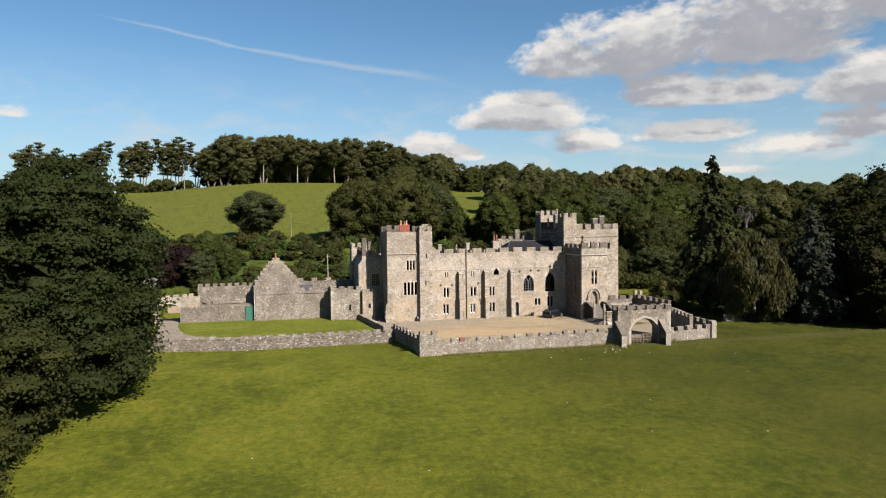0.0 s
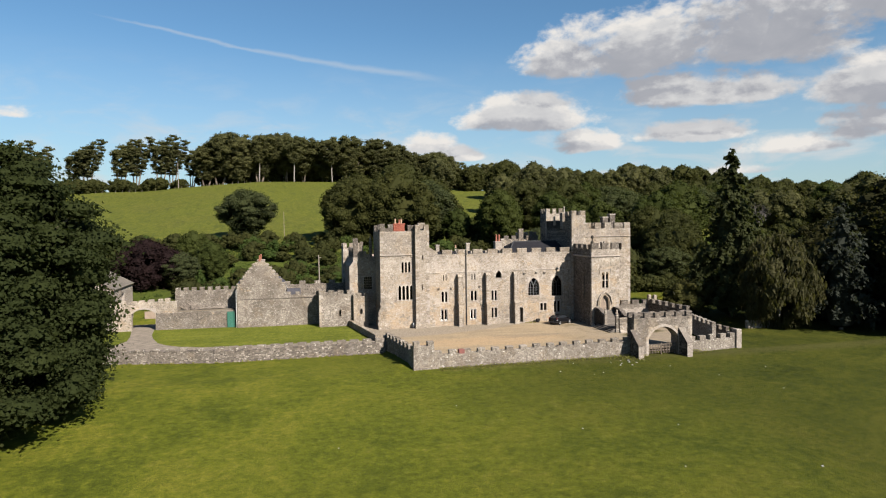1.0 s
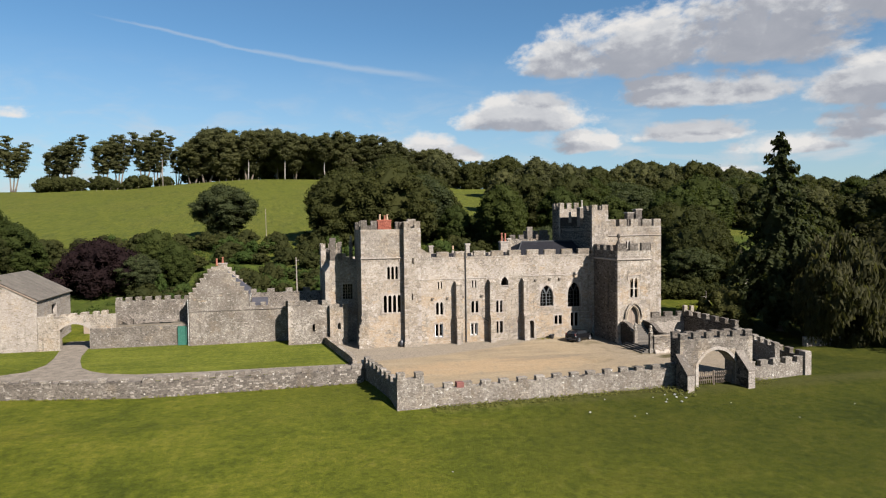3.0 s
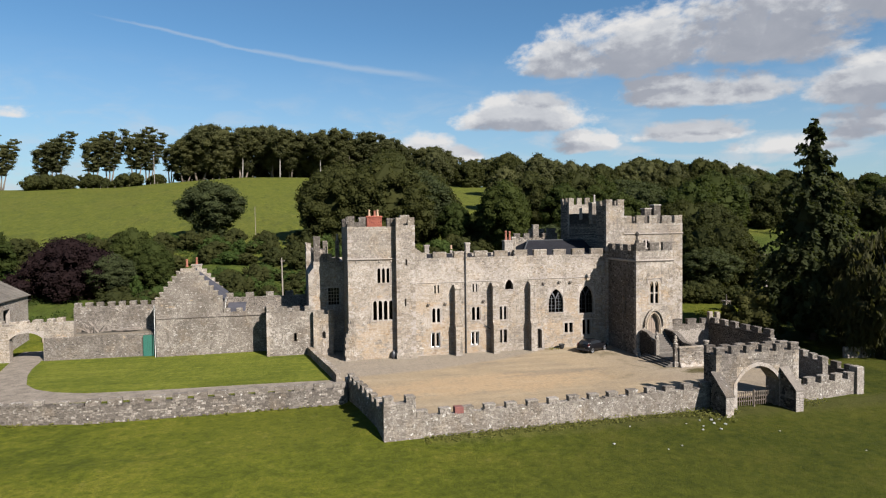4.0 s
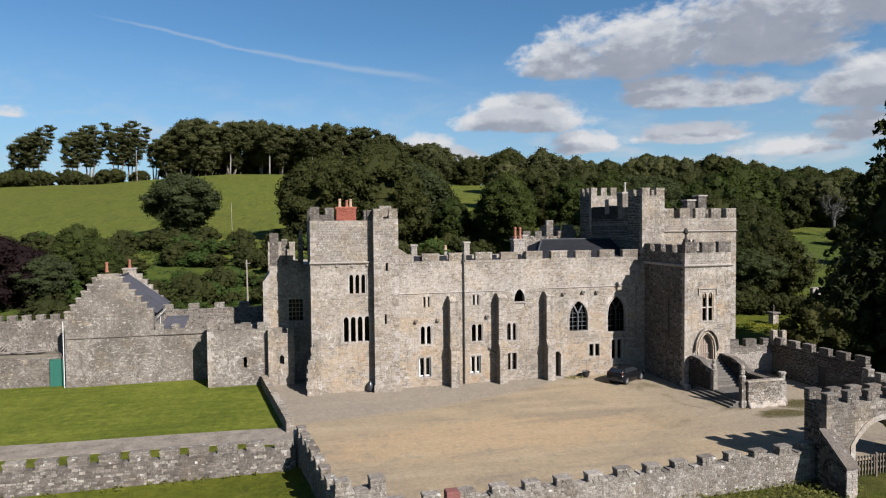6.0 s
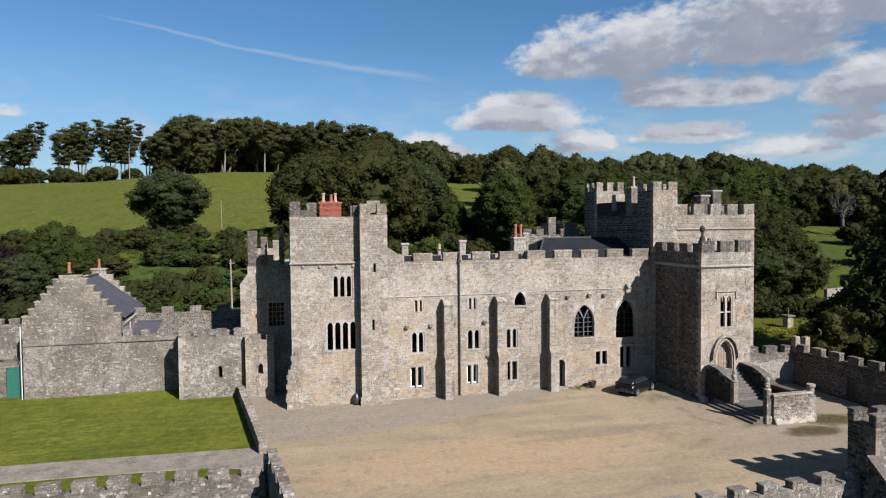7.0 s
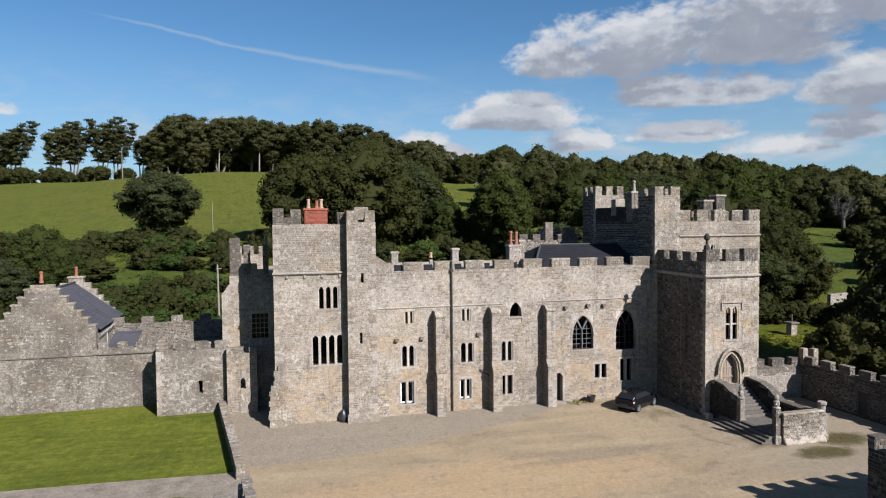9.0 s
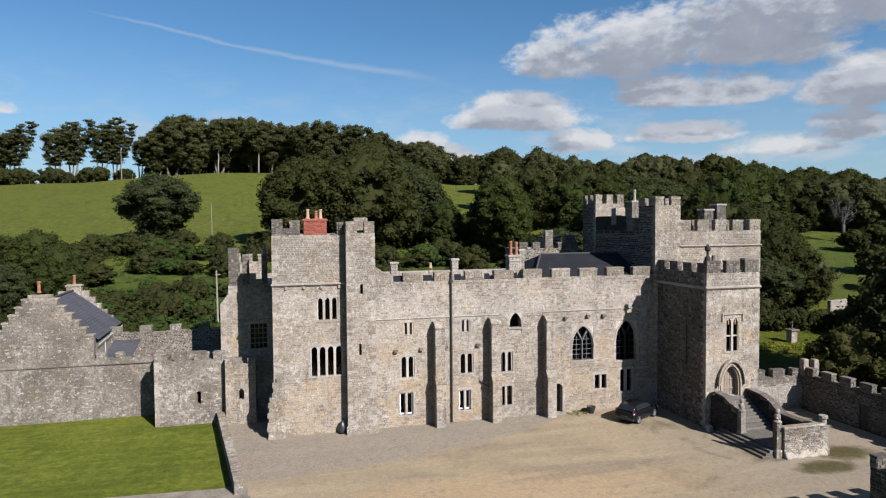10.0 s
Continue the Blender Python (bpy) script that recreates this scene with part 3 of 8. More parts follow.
def one_stone(geo, face, u0, u1, z0, z1, r, proud):
    g, c = 0.003, 0.018
    d = proud * (0.20 + 0.9 * r.random())
    j = lambda: (r.random() - 0.5) * 0.026  # noqa: E731
    a, b, e, f = u0 + g, u1 - g, z0 + g, z1 - g
    back = [face(a, e, -0.03), face(b, e, -0.03), face(b, f, -0.03), face(a, f, -0.03)]
    front = [face(a + c + j(), e + c + j(), d), face(b - c + j(), e + c + j(), d), face(b - c + j(), f - c + j(), d), face(a + c + j(), f - c + j(), d)]
    geo.add(back + front, [(4, 5, 6, 7), (0, 1, 5, 4), (1, 2, 6, 5), (2, 3, 7, 6), (3, 0, 4, 7)])


def courses(geo, face, u0, u1, z0, z1, holes=(), seed=1, size=(0.13, 0.48), rise=(0.08, 0.22), proud=0.013, limits=None, pick=None, alone=None):
    """Coursed rubble over a wall face; pick(u, z, random) chooses the material slot of each stone; limits(z) narrows the face.
    alone: (parent, materials, u0, u1, z0, z1), a stretch in which up to 300 stones are parts of their own."""
    r = random.Random(seed)
    z, made = z0, 0
    while z < z1 - 0.06:
        h = min(r.uniform(*rise), z1 - z)
        if z1 - z - h < 0.1:
            h = z1 - z
        a, b = (u0, u1) if limits is None else limits(z + h / 2)
        spans = [(a, b)] if b > a else []
        for q in holes:
            if q[2] < z + h - 0.03 and q[3] > z + 0.03:
                spans = [s for p in spans for s in ((p[0], min(p[1], q[0])), (max(p[0], q[1]), p[1])) if s[1] - s[0] > 0.05]
        for p0, p1 in spans:
            u = p0
            while u < p1 - 0.03:
                w = r.uniform(*size) * (1.35 if h > 0.26 else 1.0)
                if p1 - u - w < size[0] * 0.55:
                    w = p1 - u
                geo.slot = pick(u + w / 2, z + h / 2, r) if pick else 0
                if alone and made < 300 and alone[2] < u < alone[3] and alone[4] < z < alone[5]:
                    one = Geo()
                    one_stone(one, face, u, min(u + w, p1), z, z + h, r, proud)
                    part("stone", one, alone[1][geo.slot], alone[0])
                    made += 1
                else:
                    one_stone(geo, face, u, min(u + w, p1), z, z + h, r, proud)
                u += w
        z += h
    geo.slot = 0


def arch_poly(w, zs, zt, kind, n=8):
    """Points (u, z) of an arch over a span centred at 0, from the left springing over the crown to the right one."""
    a, rise = w / 2, zt - zs
    pts = []
    for i in range(2 * n + 1):
        t = i / n - 1
        s = abs(t)
        if kind == "round":
            ang = math.pi * (1 - (t + 1) / 2)
            pts.append((a * math.cos(ang), zs + rise * math.sin(ang)))
        elif kind == "tudor":
            pts.append((a * t, zs + rise * (1 - s ** 2.6) * (1 - 0.12 * s)))
        else:
            pts.append((a * t, zs + rise * math.sqrt(max(0.0, 1 - s ** 1.55)) * (1 - 0.10 * s * (1 - s))))
    return pts


def spandrels(geo, face, uc, w, zs, zt, kind, front, back):
    """Fills the corners of a square-headed hole above an arch."""
    pts = [(uc + u, z) for u, z in arch_poly(w, zs, zt, kind)]
    half = len(pts) // 2
    e = 0.005
    geo.prism([(uc - w / 2 - e, zs), *pts[: half + 1], (uc, zt + e), (uc - w / 2 - e, zt + e)], front, back, lambda u, z, d: face(u, z, d))
    geo.prism([*pts[half:], (uc + w / 2 + e, zs), (uc + w / 2 + e, zt + e), (uc, zt + e)], front, back, lambda u, z, d: face(u, z, d))


def hood(geo, face, uc, w, zs, zt, kind, band, out, foot=0.0):
    """A moulded band round an arch."""
    inner = [(uc + u, z) for u, z in arch_poly(w, zs, zt, kind)]
    outer = [(uc + u, z) for u, z in arch_poly(w + 2 * band, zs, zt + band, kind)]
    if foot:
        inner = [(inner[0][0], zs - foot)] + inner + [(inner[-1][0], zs - foot)]
        outer = [(outer[0][0], zs - foot)] + outer + [(outer[-1][0], zs - foot)]
    n = len(inner)
    vs = [face(u, z, d) for d in (out, -0.05) for line in (inner, outer) for u, z in line]
    a, b, c, d = 0, n, 2 * n, 3 * n
    fs = [(k + i, k + i + 1, m + i + 1, m + i) for k, m in ((a, b), (b, d), (d, c), (c, a)) for i in range(n - 1)]
    geo.add(vs, fs + [(a, b, d, c), (a + n - 1, c + n - 1, d + n - 1, b + n - 1)])


def window(parent, face, uc, w, z0, z1, lights=2, head="round", label="", deep=0.28, surround=0.16, bars=0, transom=None, white=False, sill=True, glass=True):
    """A stone window of some lights: a root at its place, with its surround, mullions, sill and panes. The hole must be cut by the wall."""
    root = part("window", Geo(), STONE, parent, label)
    lw = w / lights
    def dressed(u0, u1, za, zb):
        g = Geo()
        one_stone(g, face, u0, u1, za, zb, rng, 0.026)
        part("surround_stone", g, PALE, root)

    for s in (-1, 1):                                      # jamb stones, long and short
        z, k = z0, 0
        while z < z1 - 0.02:
            h = min(0.34, z1 - z)
            ext = surround * (1.5 if k % 2 else 1.0)
            a, b = (uc + s * (w / 2 + ext), uc + s * w / 2)
            dressed(min(a, b), max(a, b), z, z + h)
            z, k = z + h, k + 1
    n = max(1, round(w / 0.8))
    for i in range(n):
        dressed(uc - w / 2 - surround + i * (w + 2 * surround) / n, uc - w / 2 - surround + (i + 1) * (w + 2 * surround) / n, z1, z1 + 0.24)
    g = Geo()
    t = 0.19
    for i in range(1, lights):
        u = uc - w / 2 + i * lw
        g.prism([(u - t / 2, z0), (u + t / 2, z0), (u + t / 2, z1), (u - t / 2, z1)], -0.012, -deep + 0.04, lambda a, b, d: face(a, b, d))
    if head != "flat":
        for i in range(lights):
            c = uc - w / 2 + (i + 0.5) * lw
            ow = lw - (t if lights > 1 else 0)
            spandrels(g, face, c, ow, z1 - ow * (0.72 if head == "round" else 0.9), z1, head, -0.010, -deep + 0.05)
            for e in (-1, 1):
                if lights > 1 and 0 < i + (e > 0) < lights:
                    continue
                if lights > 1:
                    u = c + e * lw / 2
                    g.prism([(u - t / 2, z0), (u + t / 2, z0), (u + t / 2, z1), (u - t / 2, z1)], -0.06, -deep + 0.05, lambda a, b, d: face(a, b, d))
    if transom is not None:
        g.prism([(uc - w / 2, transom - 0.05), (uc + w / 2, transom - 0.05), (uc + w / 2, transom + 0.05), (uc - w / 2, transom + 0.05)], -0.06, -deep + 0.06, lambda a, b, d: face(a, b, d))
    if g.v:
        part("mullion", g, DRESSED, root, "carved stone mullions and heads")
    if sill:
        g = Geo()
        g.prism([(uc - w / 2 - surround, z0 - 0.16), (uc + w / 2 + surround, z0 - 0.16), (uc + w / 2 + surround, z0), (uc - w / 2 - surround, z0)], 0.05, -0.3, lambda a, b, d: face(a, b, d))
        part("sill", g, PALE, root)
    if glass:
        for i in range(lights):
            c = uc - w / 2 + (i + 0.5) * lw
            g = Geo()
            hw = lw / 2 - 0.015
            g.prism([(c - hw, z0 + 0.01), (c + hw, z0 + 0.01), (c + hw, z1 - 0.01), (c - hw, z1 - 0.01)], -deep, -deep - 0.012, lambda a, b, d: face(a, b, d))
            pane = part("pane", g, GLASS, root)
            pane.visible_shadow = False
        if bars or white:
            g = Geo()
            bw, mat = (0.055, WHITEPAINT) if white else (0.022, IRON)
            for i in range(lights):
                c, hw = uc - w / 2 + (i + 0.5) * lw, lw / 2 - 0.05
                if white:
                    for s in (-1, 1):
                        g.prism([(c + s * hw - bw, z0), (c + s * hw + bw, z0), (c + s * hw + bw, z1), (c + s * hw - bw, z1)], -deep + 0.05, -deep - 0.03, lambda a, b, d: face(a, b, d))
                    for zz in (z0 + bw, z1 - bw):
                        g.prism([(c - hw, zz - bw), (c + hw, zz - bw), (c + hw, zz + bw), (c - hw, zz + bw)], -deep + 0.051, -deep - 0.031, lambda a, b, d: face(a, b, d))
                if bars:
                    for q in range(1, bars + 1):
                        zz = z0 + (z1 - z0) * q / (bars + 1)
                        g.prism([(c - hw, zz - bw / 2), (c + hw, zz - bw / 2), (c + hw, zz + bw / 2), (c - hw, zz + bw / 2)], -deep + 0.02, -deep - 0.02, lambda a, b, d: face(a, b, d))
                    g.prism([(c - bw / 2, z0), (c + bw / 2, z0), (c + bw / 2, z1), (c - bw / 2, z1)], -deep + 0.021, -deep - 0.021, lambda a, b, d: face(a, b, d))
            part("window_frame", g, mat, root, "white painted casement frame" if white else "thin dark glazing bars")
    return root


def hole(uc, w, z0, z1):
    return (uc - w / 2, uc + w / 2, z0, z1)


def merlon(parent, face, u0, u1, z0, z1, thick, mats=None, coping=True, seed=0):
    """One upstand of a battlement: two or three courses with a worn coping."""
    g = Geo()
    r = random.Random(seed)
    u0, u1, z1 = u0 + r.uniform(-0.03, 0.03), u1 + r.uniform(-0.03, 0.03), z1 + r.uniform(-0.03, 0.03)
    cap = 0.12 if coping else 0.0
    top = z1 - cap
    g.prism([(u0 + 0.02, z0 - 0.02), (u1 - 0.02, z0 - 0.02), (u1 - 0.02, top), (u0 + 0.02, top)], -0.02, -thick + 0.02, lambda a, b, d: face(a, b, d))
    n = max(1, round((top - z0) / 0.15))
    back = Face(*face(u1, 0, -thick)[:2], *face(u0, 0, -thick)[:2])
    lf = Face(*face(u0, 0, -thick)[:2], *face(u0, 0)[:2])
    rt = Face(*face(u1, 0)[:2], *face(u1, 0, -thick)[:2])
    for fc, length in ((face, None), (back, u1 - u0), (lf, thick), (rt, thick)):
        a0, a1 = (u0, u1) if length is None else (0.0, length)
        for i in range(n):
            za, zb = z0 + (top - z0) * i / n, z0 + (top - z0) * (i + 1) / n
            m = max(1, round((a1 - a0) / 0.28))
            cuts = [a0] + [a0 + (a1 - a0) * (c + r.uniform(-0.28, 0.28)) / m for c in range(1, m)] + [a1]
            for p, q in zip(cuts, cuts[1:]):
                one_stone(g, fc, p, q, za, zb, r, 0.02)
    if coping:
        e = 0.025
        lift = r.uniform(-0.015, 0.015)
        poly = [(u0 - e, top), (u1 + e, top + lift), (u1 + e, z1 - 0.04 + lift), (u1 - 0.02, z1 + lift), (u0 + 0.02, z1), (u0 - e, z1 - 0.04)]
        g.prism(poly, e, -thick - e, lambda a, b, d: face(a, b, d))
    return part("merlon", g, mats or STONE, parent)


def battlement(parent, face, u0, u1, z0, z1, thick, wide=1.05, gap=0.65, mats=None, start=True, seed=0):
    n = max(1, round((u1 - u0 + gap) / (wide + gap)))
    step = (u1 - u0 + gap) / n
    for i in range(n):
        a = u0 + i * step
        merlon(parent, face, a, a + step - gap, z0, z1, thick, mats, seed=seed * 100 + i)


def quoins(parent, fa, ua, fb, z0, z1, seed=0):
    """Big corner stones where face fa (at its end ua) meets the start of face fb, each a part of its own."""
    r = random.Random(seed)
    z, k = z0, 0
    while z < z1 - 0.08:
        h = min(r.uniform(0.18, 0.38), z1 - z)
        la, lb = (r.uniform(0.45, 0.66), r.uniform(0.26, 0.38))[:: 1 if k % 2 else -1]
        p, g = 0.020 + 0.012 * r.random(), 0.005
        c = Vector(fa(ua, 0))
        ax, bx = -fa.u * la, fb.u * lb
        na, nb = fa.n * p, fb.n * p
        base = [c + na + nb, c + ax + na, c + ax - fa.n * 0.03, c - na * 0.6 - nb * 0.6, c + bx - fb.n * 0.03, c + bx + nb]
        geo = Geo()
        geo.add([(q.x, q.y, z + g) for q in base] + [(q.x, q.y, z + h - g) for q in base],
                [(0, 5, 4, 3, 2, 1), (6, 7, 8, 9, 10, 11)] + [(i, i + 6, (i + 1) % 6 + 6, (i + 1) % 6) for i in range(6)][::-1])
        part("quoin", geo, PALE if r.random() < 0.3 else STONE, parent)
        z, k = z + h, k + 1


def string_course(geo, face, u0, u1, z, h=0.16, out=0.12):
    poly = [(z, -0.05), (z, out * 0.4), (z + h * 0.45, out), (z + h * 0.8, out), (z + h, 0.02), (z + h, -0.05)]
    vs = [face(u0, zz, d) for zz, d in poly] + [face(u1, zz, d) for zz, d in poly]
    k = len(poly)
    geo.add(vs, [(i, (i + 1) % k, (i + 1) % k + k, i + k) for i in range(k)] + [tuple(range(k - 1, -1, -1)), tuple(range(k, 2 * k))])


def pot(parent, x, y, z, h, mat, r=0.14):
    g = Geo()
    g.lathe([(r * 1.25, 0), (r * 1.25, h * 0.12), (r, h * 0.16), (r * 0.82, h * 0.8), (r * 1.05, h * 0.84), (r * 1.05, h * 0.94), (r * 0.8, h), (r * 0.6, h * 0.97), (r * 0.6, h * 0.6)], (x, y, z), 10)
    return part("chimney_pot", g, mat, parent, smooth=False)


def chimney(parent, x0, x1, y0, y1, z0, z1, mats, label, pots=(), pot_h=0.8, pot_mats=None, cap=True):
    root = part("chimney", Geo(), mats, parent, label)
    g = Geo()
    g.box(x0 + 0.03, x1 - 0.03, y0 + 0.03, y1 - 0.03, z0, z1 - 0.02)
    for f in (Face(x0, y0, x1, y0), Face(x0, y1, x0, y0), Face(x1, y0, x1, y1)):
        courses(g, f, 0, f.w, z0, z1, seed=round(x0 * 10), size=(0.24, 0.4), rise=(0.09, 0.12) if mats is REDBRICK else (0.2, 0.28), proud=0.012)
    part("shaft", g, mats, root)
    if cap:
        g = Geo()
        g.block(x0 - 0.08, x1 + 0.08, y0 - 0.08, y1 + 0.08, z1, z1 + 0.16, 0.04)
        part("cap", g, PALE if mats is not REDBRICK else REDBRICK, root)
    for i, (px, py) in enumerate(pots):
        pot(root, px, py, z1 + 0.14, pot_h * (0.9 + 0.2 * rng.random()), (pot_mats or [TERRACOTTA])[i % len(pot_mats or [1])])
    return root

# ---- ground ----


def smooth(v, lo, hi):
    t = np.clip((v - lo) / (hi - lo), 0, 1)
    return t * t * (3 - 2 * t)


def ground_z(x, y):
    x, y = np.asarray(x, float), np.asarray(y, float)
    hill = np.interp(y + 0.05 * x + 0.5 * np.clip(x - 88, 0, 130), [125, 150, 214, 300, 417, 440, 560, 900, 3000], [0, 2.0, 11, 24.5, 42.8, 44.2, 42, 36, 30])
    hill = hill * np.interp(x, [-500, -200, -77, -12, 60, 150, 300, 700], [0.90, 0.88, 0.89, 1.0, 1.02, 0.86, 0.66, 0.5])
    front = -0.45 - 0.042 * np.clip(82 - y, -20, 110) - 0.008 * np.clip(x - 20, -40, 60)
    front = np.where(y > 82, -0.45 - 0.010 * np.clip(x - 20, 0, 40), front)
    line = np.where(x < 17.2, 93.3 + 0.235 * np.clip(-5 - x, 0, 40), np.where(x < 66, 82.6 + 0.05 * (x - 18.6), 96.0))
    soft = np.where(x < 66, 0.8, 30.0)
    into = np.clip((y - line) / soft, 0, 1)
    roll = 0.18 * np.sin(x * 0.11 + 1.0) * np.sin(y * 0.09) * smooth(80 - y, 0, 30) + 1.4 * np.sin(x * 0.021 + 2) * np.sin(y * 0.017 + 1) * smooth(y, 190, 330)
    return front * (1 - into) + hill + roll


def make_ground():
    xs = np.unique(np.r_[np.linspace(-3000, -300, 16), np.arange(-300, -60, 8.0), np.arange(-60, 110, 1.25), np.arange(110, 420, 8.0), np.linspace(420, 3000, 16)])
    ys = np.unique(np.r_[np.linspace(-1200, -60, 10), np.arange(-60, 40, 4.0), np.arange(40, 150, 1.1), np.arange(150, 560, 7.0), np.linspace(560, 3500, 16)])
    gx, gy = np.meshgrid(xs, ys)
    z = ground_z(gx, gy) - 0.03
    v = np.stack([gx, gy, z], -1).reshape(-1, 3)
    nx, ny = len(xs), len(ys)
    i = (np.arange(ny - 1)[:, None] * nx + np.arange(nx - 1)[None]).ravel()
    f = np.stack([i, i + 1, i + nx + 1, i + nx], -1)
    me = bpy.data.meshes.new("ground")
    me.from_pydata(v.tolist(), [], f.tolist())
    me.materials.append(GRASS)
    me.polygons.foreach_set("use_smooth", [True] * len(f))
    tagged(new("ground", me), "green sheep pasture rising to a hill behind", "ground", kind="structure")


make_ground()


def sheet(name, outline, z, mat, label, step=1.0, lift=0.02):
    """A flat sheet with a bevelled rim inside an outline of (x, y)."""
    g = Geo()
    n = len(outline)
    c = Vector((sum(p[0] for p in outline) / n, sum(p[1] for p in outline) / n, 0))
    vs = [(x, y, z) for x, y in outline] + [(x, y, z - 0.25) for x, y in outline]
    g.add(vs, [tuple(range(n))] + [(i, i + n, (i + 1) % n + n, (i + 1) % n)[::-1] for i in range(n)])
    return solid(name, g, mat, label, name, kind="structure")


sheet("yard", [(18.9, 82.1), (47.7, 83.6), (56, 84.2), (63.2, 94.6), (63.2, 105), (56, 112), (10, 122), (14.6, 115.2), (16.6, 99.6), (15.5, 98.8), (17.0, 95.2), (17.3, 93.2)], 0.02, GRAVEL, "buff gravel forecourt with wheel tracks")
sheet("lawn", [(-10.4, 103.0), (-7.3, 101.7), (0, 101.0), (8, 100.7), (15.6, 100.2), (16.4, 100.6), (14.6, 115), (9, 120.5), (-17.0, 119.9), (-16.4, 115), (-15.6, 111.5), (-14.2, 107.2), (-12.6, 104.8)], 0.05, LAWN, "short mown lawn below the castle wall")
sheet("lawn", [(-40, 108.5), (-28, 106.5), (-22, 105.6), (-19.8, 106.6), (-18.9, 110), (-19.3, 114), (-20.4, 119.9), (-40, 119.9)], 0.05, LAWN, "short mown lawn before the barn")
sheet("drive", [(17.2, 94.2), (17.0, 100.2), (15.6, 100.5), (8, 101.0), (0, 101.3), (-7, 102.0), (-10.0, 103.4), (-13.2, 107.4), (-15.2, 116), (-16.5, 142), (-21.5, 142), (-21.2, 116), (-20.6, 108.5), (-24, 106.9), (-28, 107), (-40, 108.9), (-40, 104.6), (-20, 100.8), (-12, 99.0), (-4, 98.2), (6, 97.9), (13, 97.4), (16, 96.4)], 0.035, DRIVE, "narrow gravel drive along the lawn")

# ---- castle ----
castle = thing("castle", "grey sandstone castle with battlements, towers and a porch", "castle")
SM = [STONE, OCHRE, SMOKED, PALE, BLACKSHADE, DARKSTONE]
SMD = [RUBBLE, OCHRE, SMOKED, PALE, BLACKSHADE, DARKSTONE]
SMG = [RUBBLE, OCHRE, DARKSTONE, PALE, BLACKSHADE, DARKSTONE]


def mixed(ochre=None, dark=None, pale=None):
    """Chooses stone in patches: ochre(u, z), dark(u, z) and pale(u, z) give the share of each."""
    def pick(u, z, r):
        q = 0.5 + 0.62 * noise.noise(Vector((u * 0.42, z * 0.55, 3.1))) + 0.35 * noise.noise(Vector((u * 1.4, z * 1.7, 9.2)))
        if ochre and q + r.uniform(-0.10, 0.10) < ochre(u, z):
            return 1
        if dark and q + r.uniform(-0.13, 0.13) > 1 - dark(u, z):
            return 2
        return 3 if r.random() < (pale(u, z) if pale else 0.06) else 0
    return pick


def tower(name, x0, x1, y0, y1, z0, z1, label, front=(), left=(), show="fl", seed=1, pick=None, thick=0.8, floor=0.9, parent=None, alone=None, side=None, facing=None):
    """Four walls and a roof slab, faced with stone where it is seen; the holes go through front and left walls."""
    g = Geo()
    F, L, R, B = Face(x0, y0, x1, y0), Face(x0, y1, x0, y0), Face(x1, y0, x1, y1), Face(x1, y1, x0, y1)
    shell(g, F, 0, F.w, z0, z1, thick, front)
    if y1 - y0 > thick + 0.1:                              # a wall as thick as the block is open behind its holes
        shell(g, L, 0, L.w - thick, z0, z1, thick, left)
        shell(g, R, thick, R.w, z0, z1, thick)
        shell(g, B, thick, B.w - thick, z0, z1, thick)
        g.box(x0 + thick, x1 - thick, y0 + thick, y1 - thick, z1 - floor - 0.3, z1 - floor)
    wall = part(name, g, DARKMORTAR if facing in (SMD, SMG) else MORTAR, parent or castle, label)
    g = Geo()
    for key, f, hs in (("f", F, front), ("l", L, left), ("r", R, ())):
        if key in show:
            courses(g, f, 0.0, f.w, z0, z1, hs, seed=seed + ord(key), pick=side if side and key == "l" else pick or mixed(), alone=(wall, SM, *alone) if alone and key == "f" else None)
    if g.v:
        part("stone_facing", g, facing or SM, wall, "coursed rubble stone facing", kind="stuff")
    if "f" in show and "l" in show:
        quoins(wall, L, L.w, F, z0, z1, seed)
    if "f" in show and "q" in show:
        quoins(wall, F, F.w, R, z0, z1, seed + 5)
    return wall, F, L, R, B


def black_shade(share):
    """Near-black masonry with a few lighter stones; on west sides it holds their shade."""
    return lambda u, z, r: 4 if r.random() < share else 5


# main range
FX = 26.2
main_low = [hole(28.95 - FX, 1.10, 0.95, 2.75), hole(33.90 - FX, 0.98, 0.97, 2.62), hole(37.50 - FX, 1.04, 1.08, 2.68)]
main_mid = [hole(29.05 - FX, 1.15, 3.99, 5.68), hole(34.03 - FX, 1.18, 4.05, 5.66), hole(37.54 - FX, 1.08, 3.95, 5.58)]
main_top = [hole(29.15 - FX, 0.80, 7.47, 8.47), hole(33.95 - FX, 0.80, 7.47, 8.47)]
ogee, goth1, goth2 = hole(38.36 - FX, 1.06, 7.10, 8.85), hole(44.58 - FX, 1.98, 4.52, 7.45), hole(48.75 - FX, 1.95, 4.25, 7.75)
door_h, w5, w6 = hole(42.24 - FX, 0.80, 0.04, 2.58), hole(46.29 - FX, 1.10, 1.88, 3.10), hole(48.75 - FX, 1.10, 1.5, 3.4)
holes = main_low + main_mid + main_top + [ogee, goth1, goth2, door_h, w5, w6]


def main_ochre(u, z):
    c = 0.05 + (0.44 if z < 6.5 else 0) * (1.0 if u < 5.2 else 0.8) + (0.18 if z < 3.2 else 0)
    return c * (0.6 if 10.2 < u < 14.4 else 1.0)


